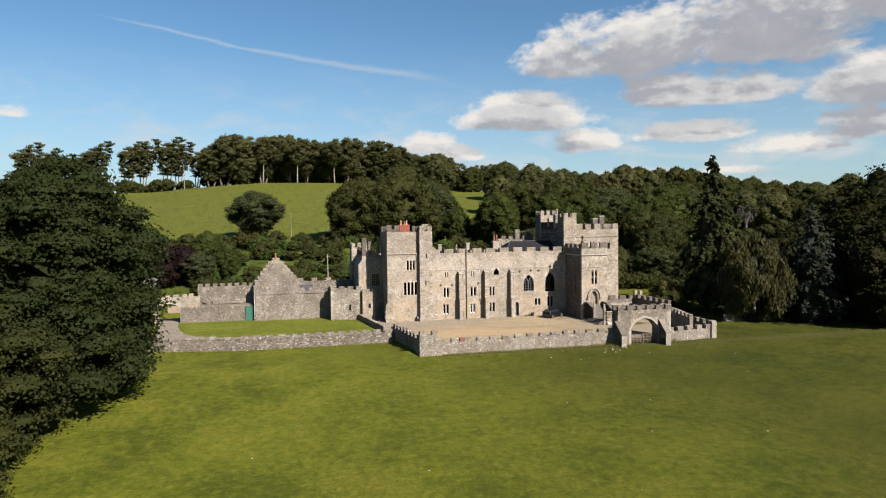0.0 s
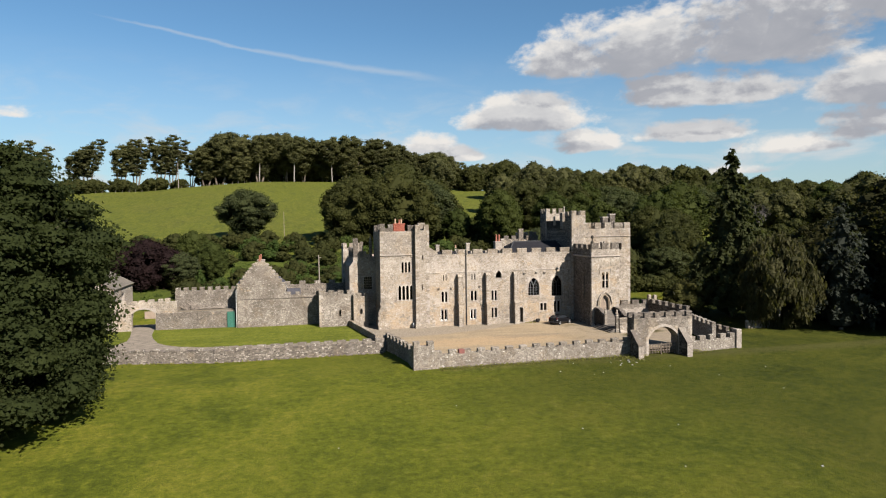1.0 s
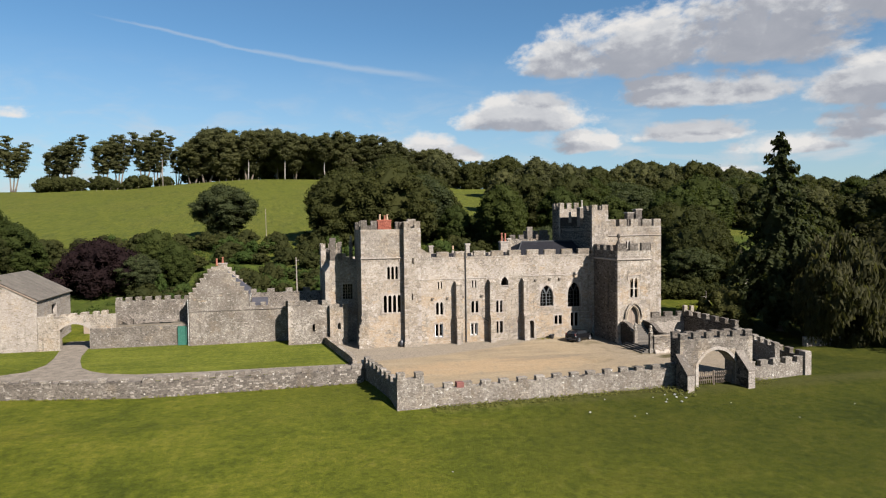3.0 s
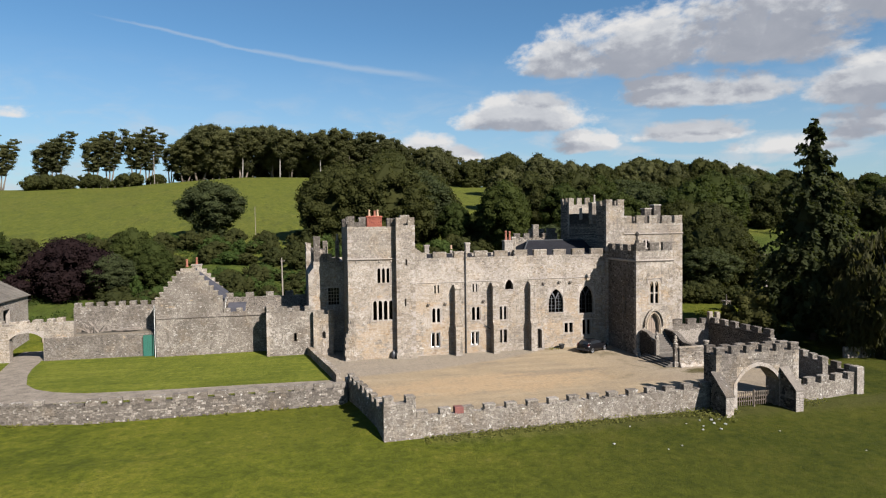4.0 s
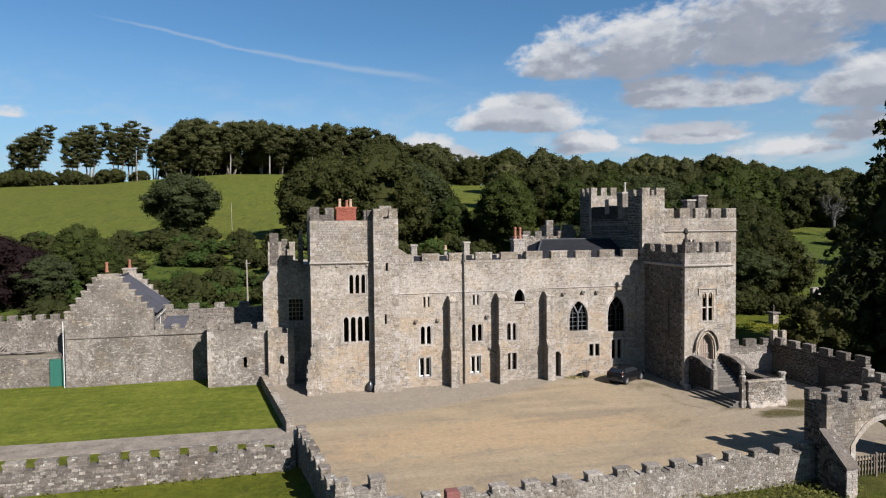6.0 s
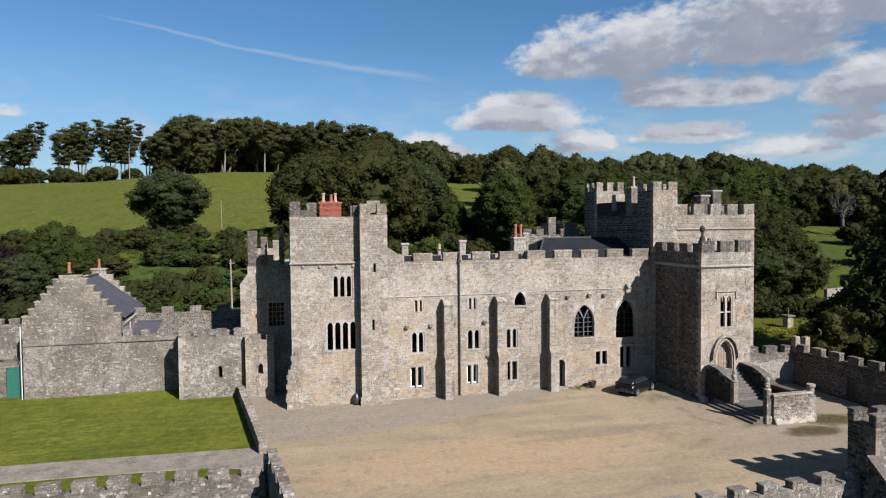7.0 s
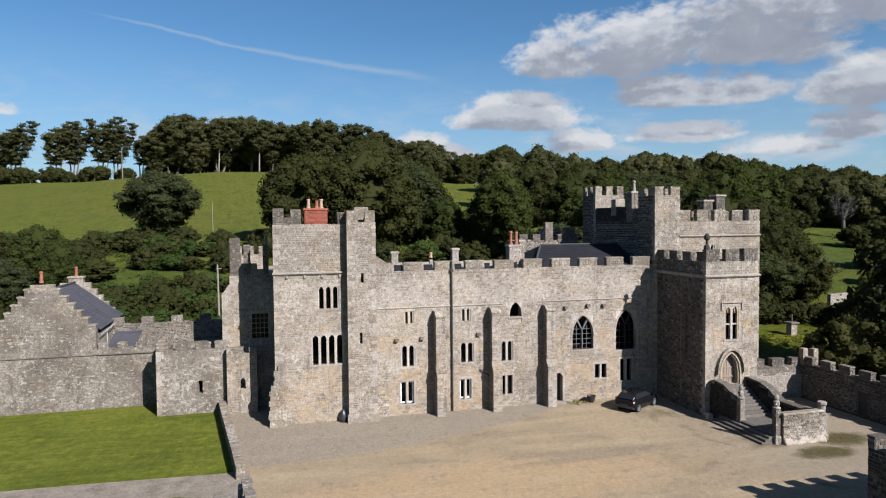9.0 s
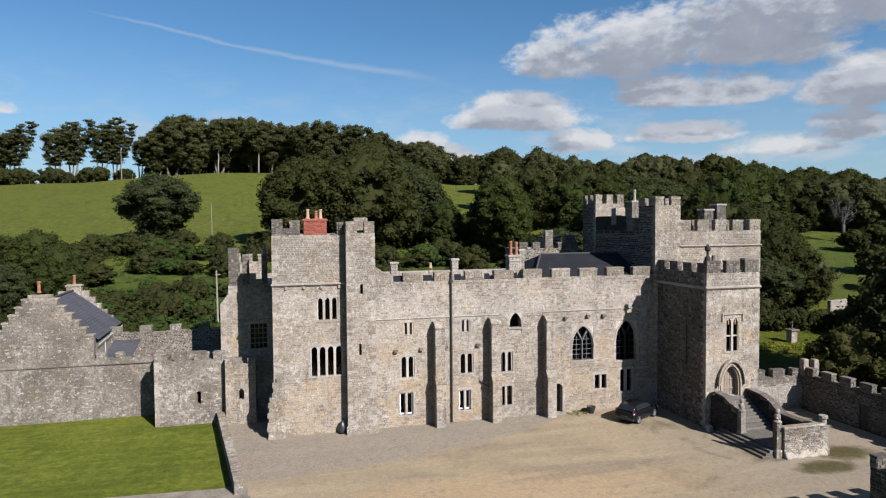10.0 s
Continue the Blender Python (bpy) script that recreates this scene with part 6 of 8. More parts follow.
steps_n, cx, apex, eave = 6, -0.1, 10.35, 6.55
prof = [(0.0, -0.3), (0.0, eave)]
for i in range(steps_n):
    z = eave + (apex - eave) * (i + 1) / steps_n
    prof += [(0.05 + (cx - LX0 - 0.85) * i / steps_n, z), (0.05 + (cx - LX0 - 0.85) * (i + 1) / steps_n, z)]
right = []
for i in range(steps_n):
    z = eave + (apex - eave) * (i + 1) / steps_n
    right += [(LX1 - LX0 - 0.05 - (LX1 - cx - 0.85) * i / steps_n, z), (LX1 - LX0 - 0.05 - (LX1 - cx - 0.85) * (i + 1) / steps_n, z)]
g = Geo()
outline = prof + right[::-1] + [(LX1 - LX0, eave), (LX1 - LX0, -0.3)]
g.prism(outline, 0.0, -0.6, lambda u, z, d: LF(u, z, d))
gab = part("gable_wall", g, DARKMORTAR, lodge, "crow-stepped gable wall")


def gable_limits(z):
    if z < eave:
        return (0.0, LX1 - LX0)
    i = min(steps_n - 1, int((z - eave) / (apex - eave) * steps_n))
    return (0.05 + (cx - LX0 - 0.85) * i / steps_n, LX1 - LX0 - 0.05 - (LX1 - cx - 0.85) * i / steps_n)


g = Geo()
dk = mixed(lambda u, z: 0.0, lambda u, z: 0.62 if z > 6.0 else 0.50 if z > 4.2 else 0.24)
courses(g, LF, 0, LX1 - LX0, -0.3, apex, (), 401, (0.12, 0.42), (0.075, 0.17), 0.02, gable_limits, dk)
part("stone_facing", g, SMD, gab, kind="stuff")
for i in range(steps_n):
    z = eave + (apex - eave) * (i + 1) / steps_n
    for a, b in ((0.0 + (cx - LX0 - 0.85) * i / steps_n, 0.15 + (cx - LX0 - 0.85) * (i + 1) / steps_n), (LX1 - LX0 - 0.15 - (LX1 - cx - 0.85) * (i + 1) / steps_n, LX1 - LX0 - (LX1 - cx - 0.85) * i / steps_n)):
        g = Geo()
        g.prism([(a - 0.02, z - 0.01), (b, z - 0.01), (b, z + 0.10), (a, z + 0.12)], 0.05, -0.66, lambda p, q, d: LF(p, q, d))
        part("crow_step", g, STONE, gab)
chimney(lodge, cx - 0.85, cx + 0.85, LY + 0.0, LY + 0.7, apex - 0.3, apex + 0.42, STONE, "stub chimney on the gable with one red pot", [(cx - 0.1, LY + 0.35)], 0.95, cap=False)
chimney(lodge, cx - 0.55, cx + 0.75, 128.0, 128.7, 9.0, 10.55, STONE, "rear gable chimney with one red pot", [(cx + 0.1, 128.35)], 0.95)
lroof = part("roof", Geo(), SUNSLATE, lodge, "dark blue-grey slate roof")
n = 18
for s in (-1, 1):
    xe = LX0 - 0.15 if s < 0 else LX1 + 0.2
    for k in range(n):
        a, b = k / n, (k + 1) / n
        xa, xb, za, zb = xe + (cx - xe) * a, xe + (cx - xe) * b, 6.75 + 3.35 * a, 6.75 + 3.35 * b
        g = Geo()
        g.add([(xa, LY + 0.5, za + 0.03), (xa, 128.6, za + 0.03), (xb, 128.6, zb), (xb, LY + 0.5, zb), (xa, LY + 0.5, za - 0.02), (xa, 128.6, za - 0.02)], [(0, 1, 2, 3)[::s], (0, 4, 5, 1)[::s]])
        part("slate_course", g, SUNSLATE, lroof)
g = Geo()
g.tube((cx, LY + 0.6, 10.14), (cx, 128.6, 10.14), 0.13, n=6)
part("ridge", g, LEAD, lodge, "lead ridge roll")
g = Geo()
shell(g, Face(LX1, LY + 0.6, LX1, 128.6), 0, 10, -0.3, 6.4, 0.5)
shell(g, Face(LX0, 128.6, LX0, LY + 0.6), 0, 10, -0.3, 6.4, 0.5)
shell(g, Face(LX1, 128.7, LX0, 128.7), 0, 8.1, -0.3, 6.4, 0.4)
part("side_wall", g, PALE, lodge, "pale rendered side walls")
g = Geo()
g.tube((LX1 + 0.27, LY + 0.5, 6.36), (LX1 + 0.27, 128.6, 6.48), 0.035, n=6)
g.tube((LX1 + 0.1, 121.5, 3.0), (LX1 + 0.1, 121.5, 6.4), 0.035, n=6)
part("gutter", g, plain("dull_white_paint", (0.40, 0.40, 0.38), 0.6, vary=0.15), lodge, "dull white gutter and downpipe")
g = Geo()
g.tube((LX0 - 0.12, LY - 0.06, 0.0), (LX0 - 0.12, LY - 0.06, 6.4), 0.04, n=6)
part("downpipe", g, plain("grey_paint", (0.42, 0.42, 0.40), 0.6, vary=0.15), lodge, "pale downpipe at the gable corner")
g = Geo()
string_course(g, LF, 0.0, 13.2, 4.62, 0.10, 0.10)
part("string_course", g, DARKSTONE, lodge, "dark offset course along the wall")

for i in range(steps_n):                                   # stepped rear gable
    z = eave + (apex - eave) * (i + 1) / steps_n - 0.30
    for a, b in ((LX0 + (cx - LX0 - 0.85) * i / steps_n, cx), (cx, LX1 - (LX1 - cx - 0.85) * i / steps_n)):
        g = Geo()
        g.block(a, b, 128.15 + 0.002 * i, 128.75 - 0.002 * i, z - 0.75, z, 0.03)
        part("rear_crow_step", g, STONE, lodge)
for ob in lodge.children_recursive:                        # the lodge's sides lean a little west of the castle's line
    if ob.type == "MESH":
        for v in ob.data.vertices:
            v.co.x -= 0.035 * max(0.0, v.co.y - LY - 0.72)

coped_wall("wall_lodge", (3.9, 118.05), (9.3, 118.05), -0.3, 5.1, 0.6, "rubble wall linking lodge and slit-windowed block", (0.55, 0.75, 0.8), seed=411, mats=SMD, pick=dk, core=DARKMORTAR)
coped_wall("wall_upper_court", (3.6, 124.0), (15.2, 124.0), 0.0, 6.3, 0.6, "higher battlemented court wall behind", (0.65, 0.85, 1.6), seed=415, mats=SMG, pick=lambda u, z, r: 4 if r.random() < 0.25 else 2, core=MORTAR)
lean = thing("lean_to", "low slate lean-to roof against the court wall", "roof")
for k in range(8):
    g = Geo()
    a, b = k / 8, (k + 1) / 8
    g.add([(4.1, 119.3 + 4.6 * a, 4.75 + 1.0 * a + 0.03), (6.4, 119.3 + 4.6 * a, 4.75 + 1.0 * a + 0.03), (6.4, 119.3 + 4.6 * b, 4.75 + 1.0 * b), (4.1, 119.3 + 4.6 * b, 4.75 + 1.0 * b), (4.1, 119.3 + 4.6 * a, 4.72 + 1.0 * a), (6.4, 119.3 + 4.6 * a, 4.72 + 1.0 * a)], [(0, 1, 2, 3), (0, 4, 5, 1)])
    part("slate_course", g, SUNSLATE, lean)
g = Geo()
g.box(4.15, 6.35, 119.35, 123.85, 0.0, 4.7)
part("wall", g, MORTAR, lean)
blk = thing("garden_block", "small battlemented block with a slit window", "building")
tb, SF, SL, SR, SB = tower("block_wall", 9.2, 14.7, 114.3, 118.6, -0.2, 5.35, "plain rubble wall", front=[hole(3.35, 0.32, 1.7, 2.75)], seed=421, parent=blk, pick=dk, facing=SMD)
battlement(blk, SF, 0.0, 5.4, 5.35, 6.0, 0.45, 1.0, 0.62, [RUBBLE], seed=423)
battlement(blk, SL, 0.5, 4.0, 5.35, 6.0, 0.45, 1.0, 0.62, [STONE], seed=424)
tb2, S2, _, _, _ = tower("lancet_wall", 14.7, 17.1, 113.5, 115.0, -0.1, 4.95, "short wall with a lancet", front=[hole(1.25, 0.42, 2.0, 2.95)], show="f", seed=431, thick=0.5, parent=blk, pick=mixed(lambda u, z: 0.4))
g = Geo()
spandrels(g, S2, 1.25, 0.42, 2.6, 2.95, "pointed", 0.0, -0.4)
part("lancet_head", g, PALE, blk)
merlon(blk, S2, 0.0, 1.3, 4.95, 5.5, 0.45, [STONE], seed=434)
merlon(blk, S2, 1.75, 2.4, 4.95, 5.45, 0.45, [STONE], seed=435)

# west walls, green door and archway
coped_wall("wall_garden", (-16.6, 119.6), (-4.35, 119.2), -0.3, 2.75, 0.6, "stained low garden wall", None, seed=441, mats=SMG, pick=mixed(lambda u, z: 0.04, lambda u, z: 0.78), core=DARKMORTAR, holes=[(11.1, 12.15, -0.3, 2.6)])
gd = thing("green_door", "green painted plank door in the garden wall", "door")
for i in range(5):
    g = Geo()
    g.block(-5.47 + i * 0.2, -5.28 + i * 0.2, 119.0, 119.06, 0.0, 2.55, 0.005)
    part("plank", g, GREENPAINT, gd)
g = Geo()
for z in (0.4, 1.3, 2.2):
    g.box(-5.46, -4.49, 119.06, 119.1, z, z + 0.14)
g.box(-5.56, -5.47, 118.98, 119.12, 0.0, 2.66)
g.box(-4.48, -4.39, 118.98, 119.12, 0.0, 2.66)
g.box(-5.56, -4.39, 118.98, 119.12, 2.56, 2.66)
part("door_frame", g, GREENPAINT, gd)
coped_wall("wall_back_garden", (-14.0, 122.0), (-4.25, 121.8), -0.3, 6.0, 0.6, "tall battlemented garden wall", (0.6, 0.62, 0.58), seed=445, mats=SMG, pick=mixed(lambda u, z: 0.06, lambda u, z: 0.6), core=DARKMORTAR)
arch = thing("archway", "wide segmental arch through the west wall", "archway")
tA, OF, OL, OR, OB = tower("arch_wall", -22.9, -13.4, 119.7, 120.7, -0.3, 4.6, "pale rubble arch wall", front=[hole(4.4, 3.6, -0.3, 3.5)], show="f", seed=451, thick=0.98, floor=0.4, parent=arch, pick=mixed(lambda u, z: 0.1, lambda u, z: 0.06))
g = Geo()
spandrels(g, OF, 4.4, 3.6, 2.75, 3.5, "tudor", 0.0, -0.98)
part("arch_soffit", g, PALE, arch)
g = Geo()
hood(g, OF, 4.4, 3.6, 2.75, 3.5, "tudor", 0.3, 0.05)
part("arch_ring", g, PALE, arch, "pale arch stones")
rr = random.Random(3)
for i in range(6):
    g = Geo()
    x = -21.6 + i * 1.3 + rr.uniform(-0.2, 0.2)
    g.block(x, x + rr.uniform(0.5, 0.9), 119.75, 120.65, 4.58, 4.6 + rr.uniform(0.2, 0.6), 0.08)
    part("coping_stone", g, STONE, arch)
g = Geo()
g.box(-20.7, -16.2, 131.4, 131.7, 0.0, 1.7)
solid("yard_fence", g, OAK, "low brown boarded fence beyond the archway", "fence")

barn = thing("barn", "whitewashed stone barn with a stone-slate roof", "barn")
b1, b2, bapex, beave, by0, by1 = -34.2, -23.0, 9.95, 6.9, 120.0, 133.5
bc = (b1 + b2) / 2
g = Geo()
f = Face(b1, by0, b2, by0)
for d0, d1 in ((0.0, -0.5), (-(by1 - by0) + 0.5, -(by1 - by0))):
    g.prism([(0, -0.3), (b2 - b1, -0.3), (b2 - b1, beave), (bc - b1, bapex), (0, beave)], d0, d1, lambda u, z, d: f(u, z, d))
shell(g, Face(b2, by0, b2, by1), 0.5, by1 - by0 - 0.5, -0.3, beave, 0.5, [(5.5, 7.5, 3.4, 5.6)])
shell(g, Face(b1, by1, b1, by0), 0.5, by1 - by0 - 0.5, -0.3, beave, 0.5)
wb = part("wall", g, PALE, barn, "pale limewashed walls")
g = Geo()
courses(g, f, 0, b2 - b1, -0.3, bapex - 0.05, (), 461, (0.15, 0.45), (0.08, 0.19), 0.02, lambda z: (0, b2 - b1) if z < beave else ((z - beave) / (bapex - beave) * (bc - b1), (b2 - b1) - (z - beave) / (bapex - beave) * (b2 - bc)), lambda u, z, r: 3 if r.random() < 0.75 else 0)
courses(g, Face(b2, by0, b2, by1), 0, by1 - by0, -0.3, beave, [(5.5, 7.5, 3.4, 5.6)], 463, (0.15, 0.45), (0.08, 0.19), 0.02, None, lambda u, z, r: 3 if r.random() < 0.5 else 0)
part("stone_facing", g, SM, wb, kind="stuff")
g = Geo()
n = 22
for s in (-1, 1):
    xe, ze = (b1 - 0.3, beave - 0.15) if s < 0 else (b2 + 0.3, beave - 0.15)
    for k in range(n):
        a, b = k / n, (k + 1) / n
        xa, xb, za, zb = xe + (bc - xe) * a, xe + (bc - xe) * b, ze + (bapex + 0.1 - ze) * a, ze + (bapex + 0.1 - ze) * b
        y = by0 - 0.2
        while y < by1 + 0.2:
            w = min(rng.uniform(0.4, 0.9), by1 + 0.2 - y)
            t = 0.05 + rng.random() * 0.03
            g.add([(xa, y, za + t), (xa, y + w - 0.015, za + t), (xb, y + w - 0.015, zb + 0.02), (xb, y, zb + 0.02), (xa, y, za - 0.05), (xa, y + w - 0.015, za - 0.05)], [(0, 1, 2, 3)[::s], (0, 4, 5, 1)[::s]])
            y += w
part("roof", g, STONESLATE, barn, "brown stone-slate roof", kind="stuff")
g = Geo()
g.prism([(b1 - 0.25 - b1, beave - 0.2), (bc - b1, bapex), (b2 - b1 + 0.25, beave - 0.2), (b2 - b1 + 0.1, beave - 0.3), (bc - b1, bapex - 0.2), (b1 - b1 - 0.1, beave - 0.3)], 0.18, -(by1 - by0) - 0.15, lambda u, z, d: f(u, z, d))
part("roof_deck", g, OAK, barn)

# ---- trees ----


def kites(p, nrm, size, r, droop=0.0):
    """Kite-shaped leaf sprays at the points p, facing along nrm, as vertices and faces."""
    n = len(p)
    nrm = nrm / np.linalg.norm(nrm, axis=1)[:, None]
    t = np.cross(nrm, r.normal(size=(n, 3)))
    t /= np.linalg.norm(t, axis=1)[:, None]
    b = np.cross(nrm, t)
    if droop:
        t[:, 2] -= droop * 1.5
    s = size * (0.55 + 0.85 * r.random(n))[:, None]
    w = s * (0.28 + 0.24 * r.random(n))[:, None]
    quad = np.stack([p - t * s * 0.5, p + b * w - nrm * s * 0.10, p + t * s * 0.55, p - b * w - nrm * s * 0.10], 1)
    k = np.arange(n) * 4
    return quad.reshape(-1, 3), np.stack([k, k + 1, k + 2, k + 3], 1)


def crown_points(clumps, per, size, flat=0.75, droop=0.0, seed=1, ragged=0.16):
    """Leaf sprays over the outer side of a set of clumps (x, y, z, radius); none where another clump covers them."""
    r = np.random.default_rng(seed)
    cl = np.array(clumps, float)
    ps, ns = [], []
    for q, (x, y, z, rad) in enumerate(cl):
        n = max(12, int(per * rad * rad))
        d = r.normal(size=(n, 3))
        d /= np.linalg.norm(d, axis=1)[:, None]
        rr = rad * (1.0 - 0.12 + ragged * r.normal(size=n))
        pt = np.array([x, y, z]) + d * rr[:, None] * np.array([1, 1, flat])
        near = cl[(np.abs(cl[:, :2] - cl[q, :2]).max(1) < cl[:, 3] + rad * 1.4) & (np.arange(len(cl)) != q)]
        keep = np.ones(n, bool)
        if len(near):
            v = (pt[:, None, :] - near[None, :, :3]) / (near[None, :, 3:4] * np.array([1, 1, flat]))
            keep = (np.sum(v * v, 2) > 0.62).all(1)
        keep &= (d[:, 2] > -0.55) | (r.random(n) < 0.35)
        pt, d = pt[keep], d[keep]
        pt[:, 2] -= droop * rad * r.random(len(pt))
        ps.append(pt)
        ns.append(d * 0.60 + r.normal(size=d.shape) * 0.62 + np.array([0, 0, 0.28]))
    return kites(np.concatenate(ps), np.concatenate(ns), size, r, droop)


def lump(clumps, scale=0.80, seed=3, flat=0.75):
    """Rough inner masses, so that a crown is not seen through."""
    r = np.random.default_rng(seed)
    ring, rows = 7, 4
    vs, fs, n0 = [], [], 0
    for x, y, z, rad in clumps:
        v = []
        for j in range(rows + 1):
            th = math.pi * j / rows
            for i in range(ring):
                ph = 2 * math.pi * (i + 0.5 * (j % 2)) / ring
                k = rad * scale * (0.80 + 0.30 * r.random())
                v.append((x + k * math.sin(th) * math.cos(ph), y + k * math.sin(th) * math.sin(ph), z + k * flat * math.cos(th)))
        vs += v
        for j in range(rows):
            for i in range(ring):
                fs.append((n0 + j * ring + i, n0 + (j + 1) * ring + i, n0 + (j + 1) * ring + (i + 1) % ring, n0 + j * ring + (i + 1) % ring))
        n0 += (rows + 1) * ring
    return np.array(vs), np.array(fs)


def leaf_mesh(name, v, f, mat):
    me = bpy.data.meshes.new(name)
    me.from_pydata(v.tolist(), [], f.tolist())
    me.materials.append(mat)
    me.update()
    return me


def crown_mesh(name, clumps, per, size, mat, seed, flat=0.75, droop=0.0, inner=True, core=(), ragged=0.16):
    v, f = crown_points(clumps, per, size, flat, droop, seed, ragged)
    if inner:
        v2, f2 = lump([*clumps, *core], 0.62 if droop else 0.80, seed, flat)
        f = np.concatenate([f, f2 + len(v)])
        v = np.concatenate([v, v2])
    return leaf_mesh(name, v, f, mat)


# outlines of crowns: height within the crown, share of the radius
OUTLINES = {
    "round": ((0.0, 0.15, 0.35, 0.55, 0.75, 0.9, 1.0), (0.35, 0.75, 0.97, 1.0, 0.82, 0.52, 0.12)),
    "broad": ((0.0, 0.12, 0.4, 0.65, 0.85, 1.0), (0.72, 0.92, 1.0, 0.90, 0.62, 0.15)),
    "pear": ((0.0, 0.15, 0.32, 0.5, 0.68, 0.86, 1.0), (0.24, 0.44, 0.72, 0.96, 1.0, 0.76, 0.28)),
    "flat": ((0.0, 0.2, 0.45, 0.7, 0.9, 1.0), (0.30, 0.56, 0.90, 1.0, 0.80, 0.34)),
    "swept": ((0.0, 0.2, 0.45, 0.75, 0.93, 1.0), (0.35, 0.66, 0.86, 1.0, 0.90, 0.55)),
}


def make_tree(name, height, radius, base, mat, seed, n=34, per=46, size=0.55, label="", bark=None, shape="round", trunk_r=0.45, lean=0.0, category="tree", clump=0.30, droop=0.0, boughs=False, slant=0.0, flat=0.85, stems=1, heart=0.86, ragged=0.16):
    """A tree at the origin: base is the height of the crown's foot, slant tips the crown's top, lean shifts it downwind."""
    r = random.Random(seed)
    ph = [r.uniform(0, 6.28) for _ in range(4)]
    span = height - base
    ts, rs = OUTLINES[shape]
    clumps = []
    grid = np.linspace(0, 1, 200)
    area = np.cumsum(np.interp(grid, ts, rs) + 0.12)
    for i in range(n):
        t = float(np.interp((i + r.random()) / n, area / area[-1], grid))
        prof = float(np.interp(t, ts, rs))
        ang = i * 2.399 + r.uniform(-0.5, 0.5)
        lobe = 1 + 0.13 * math.sin(2 * ang + ph[0] + 3 * t) + 0.10 * math.sin(3 * ang + ph[1] - 4 * t) + 0.06 * math.sin(5 * ang + ph[3] + 9 * t)
        rad = radius * clump * r.uniform(0.55, 1.25)
        d = max(0.0, radius * prof * lobe - rad * 0.85) * r.uniform(0.88, 1.0)
        x = d * math.cos(ang)
        z = base + span * (0.04 + 0.90 * t) * (1 + slant * x / radius * t) + r.uniform(-0.02, 0.02) * span - rad * 0.2
        clumps.append((x + lean * span * t, d * math.sin(ang), max(z, base * 0.8 + rad * 0.5), rad))
    core = []
    for q in range(9):                                     # the shaded heart of the crown
        t = (q + 0.7) / 9.6
        core.append((lean * span * t, 0.0, base + span * (0.04 + 0.86 * t), radius * heart * float(np.interp(t, ts, rs))))
    root = thing(name, label, category)
    part("crown", crown_mesh("crown", clumps, per, size, mat, seed, flat, droop, core=() if droop else core, ragged=ragged), mat, root)
    hb = base + span * 0.45
    trunk = None
    for q in range(stems):
        limbs = Geo()
        off = 0.0 if stems == 1 else radius * 0.42 * (q / (stems - 1) - 0.5) * 2
        pts = [(off * (0.25 + 0.75 * k / 5) + 0.02 * k * r.uniform(-3, 3) + lean * span * 0.4 * k / 5, 0.02 * k * r.uniform(-3, 3), -0.6 + (hb + 0.6) * k / 5) for k in range(6)]
        limbs.bent(pts, [trunk_r * (1.25 - 0.2 * k) * (1.25 if k == 0 else 1) for k in range(6)])
        trunk = part("trunk", limbs, bark or BARK, root, smooth=True)
    for c in clumps[:: max(1, n // 11)] if boughs else ():
        g = Geo()
        p = Vector(pts[3 if c[2] < hb else 5])
        q = Vector(c[:3])
        m = p.lerp(q, 0.5) + Vector((0, 0, 0.08 * (q - p).length))
        g.bent((p, m, q), (trunk_r * 0.35, trunk_r * 0.22, trunk_r * 0.08), 5)
        part("bough", g, bark or BARK, trunk, smooth=True)
    return root


def make_conifer(name, height, radius, base, mat, seed, whorls=30, sprays=46, size=0.55, label="", bark=None, trunk_r=0.45, sag=0.5, power=0.85):
    """A conifer of drooping boughs in whorls, thinning to a spiky leader."""
    r = np.random.default_rng(seed)
    root = thing(name, label, "tree")
    ps, ns, core = [], [], []
    for i in range(whorls):
        t = i / (whorls - 1)
        z = base + (height - base) * (0.02 + 0.96 * t)
        if i % 3 == 0:
            core.append((0.0, 0.0, z, radius * 0.50 * (1 - t) ** power + 0.05))
        for k in range(8 if t < 0.8 else 5):
            a = r.uniform(0, 6.283)
            ln = radius * ((1 - t) ** power + 0.05) * r.uniform(0.55, 1.15)
            n = max(6, int(sprays * ln / radius + 4))
            u = r.random(n) ** 0.7
            side = r.normal(size=n) * 0.13 * ln * (1.15 - u)
            rise = 0.18 if t < 0.75 else 0.5
            x, y = ln * u * math.cos(a) - side * math.sin(a), ln * u * math.sin(a) + side * math.cos(a)
            h = z + r.uniform(-0.4, 0.4) + ln * (rise * u - sag * u * u) - np.abs(r.normal(size=n)) * 0.10 * ln - 0.05
            ps.append(np.stack([x, y, np.maximum(h, 0.2)], 1))
            ns.append(np.stack([np.full(n, math.cos(a) * 0.5), np.full(n, math.sin(a) * 0.5), np.full(n, 0.8)], 1) + r.normal(size=(n, 3)) * 0.45)
    v, f = kites(np.concatenate(ps), np.concatenate(ns), size, r, 0.35)
    v2, f2 = lump(core, 0.85, seed, 1.1)
    part("crown", leaf_mesh("crown", np.concatenate([v, v2]), np.concatenate([f, f2 + len(v)]), mat), mat, root)
    g = Geo()
    g.bent([(0, 0, -0.6), (0.1, 0, height * 0.4), (0, 0.05, height * 0.8), (0, 0, height * 0.985)], [trunk_r * 1.2, trunk_r * 0.8, trunk_r * 0.3, 0.03])
    part("trunk", g, bark or BARK, root, smooth=True)
    return root


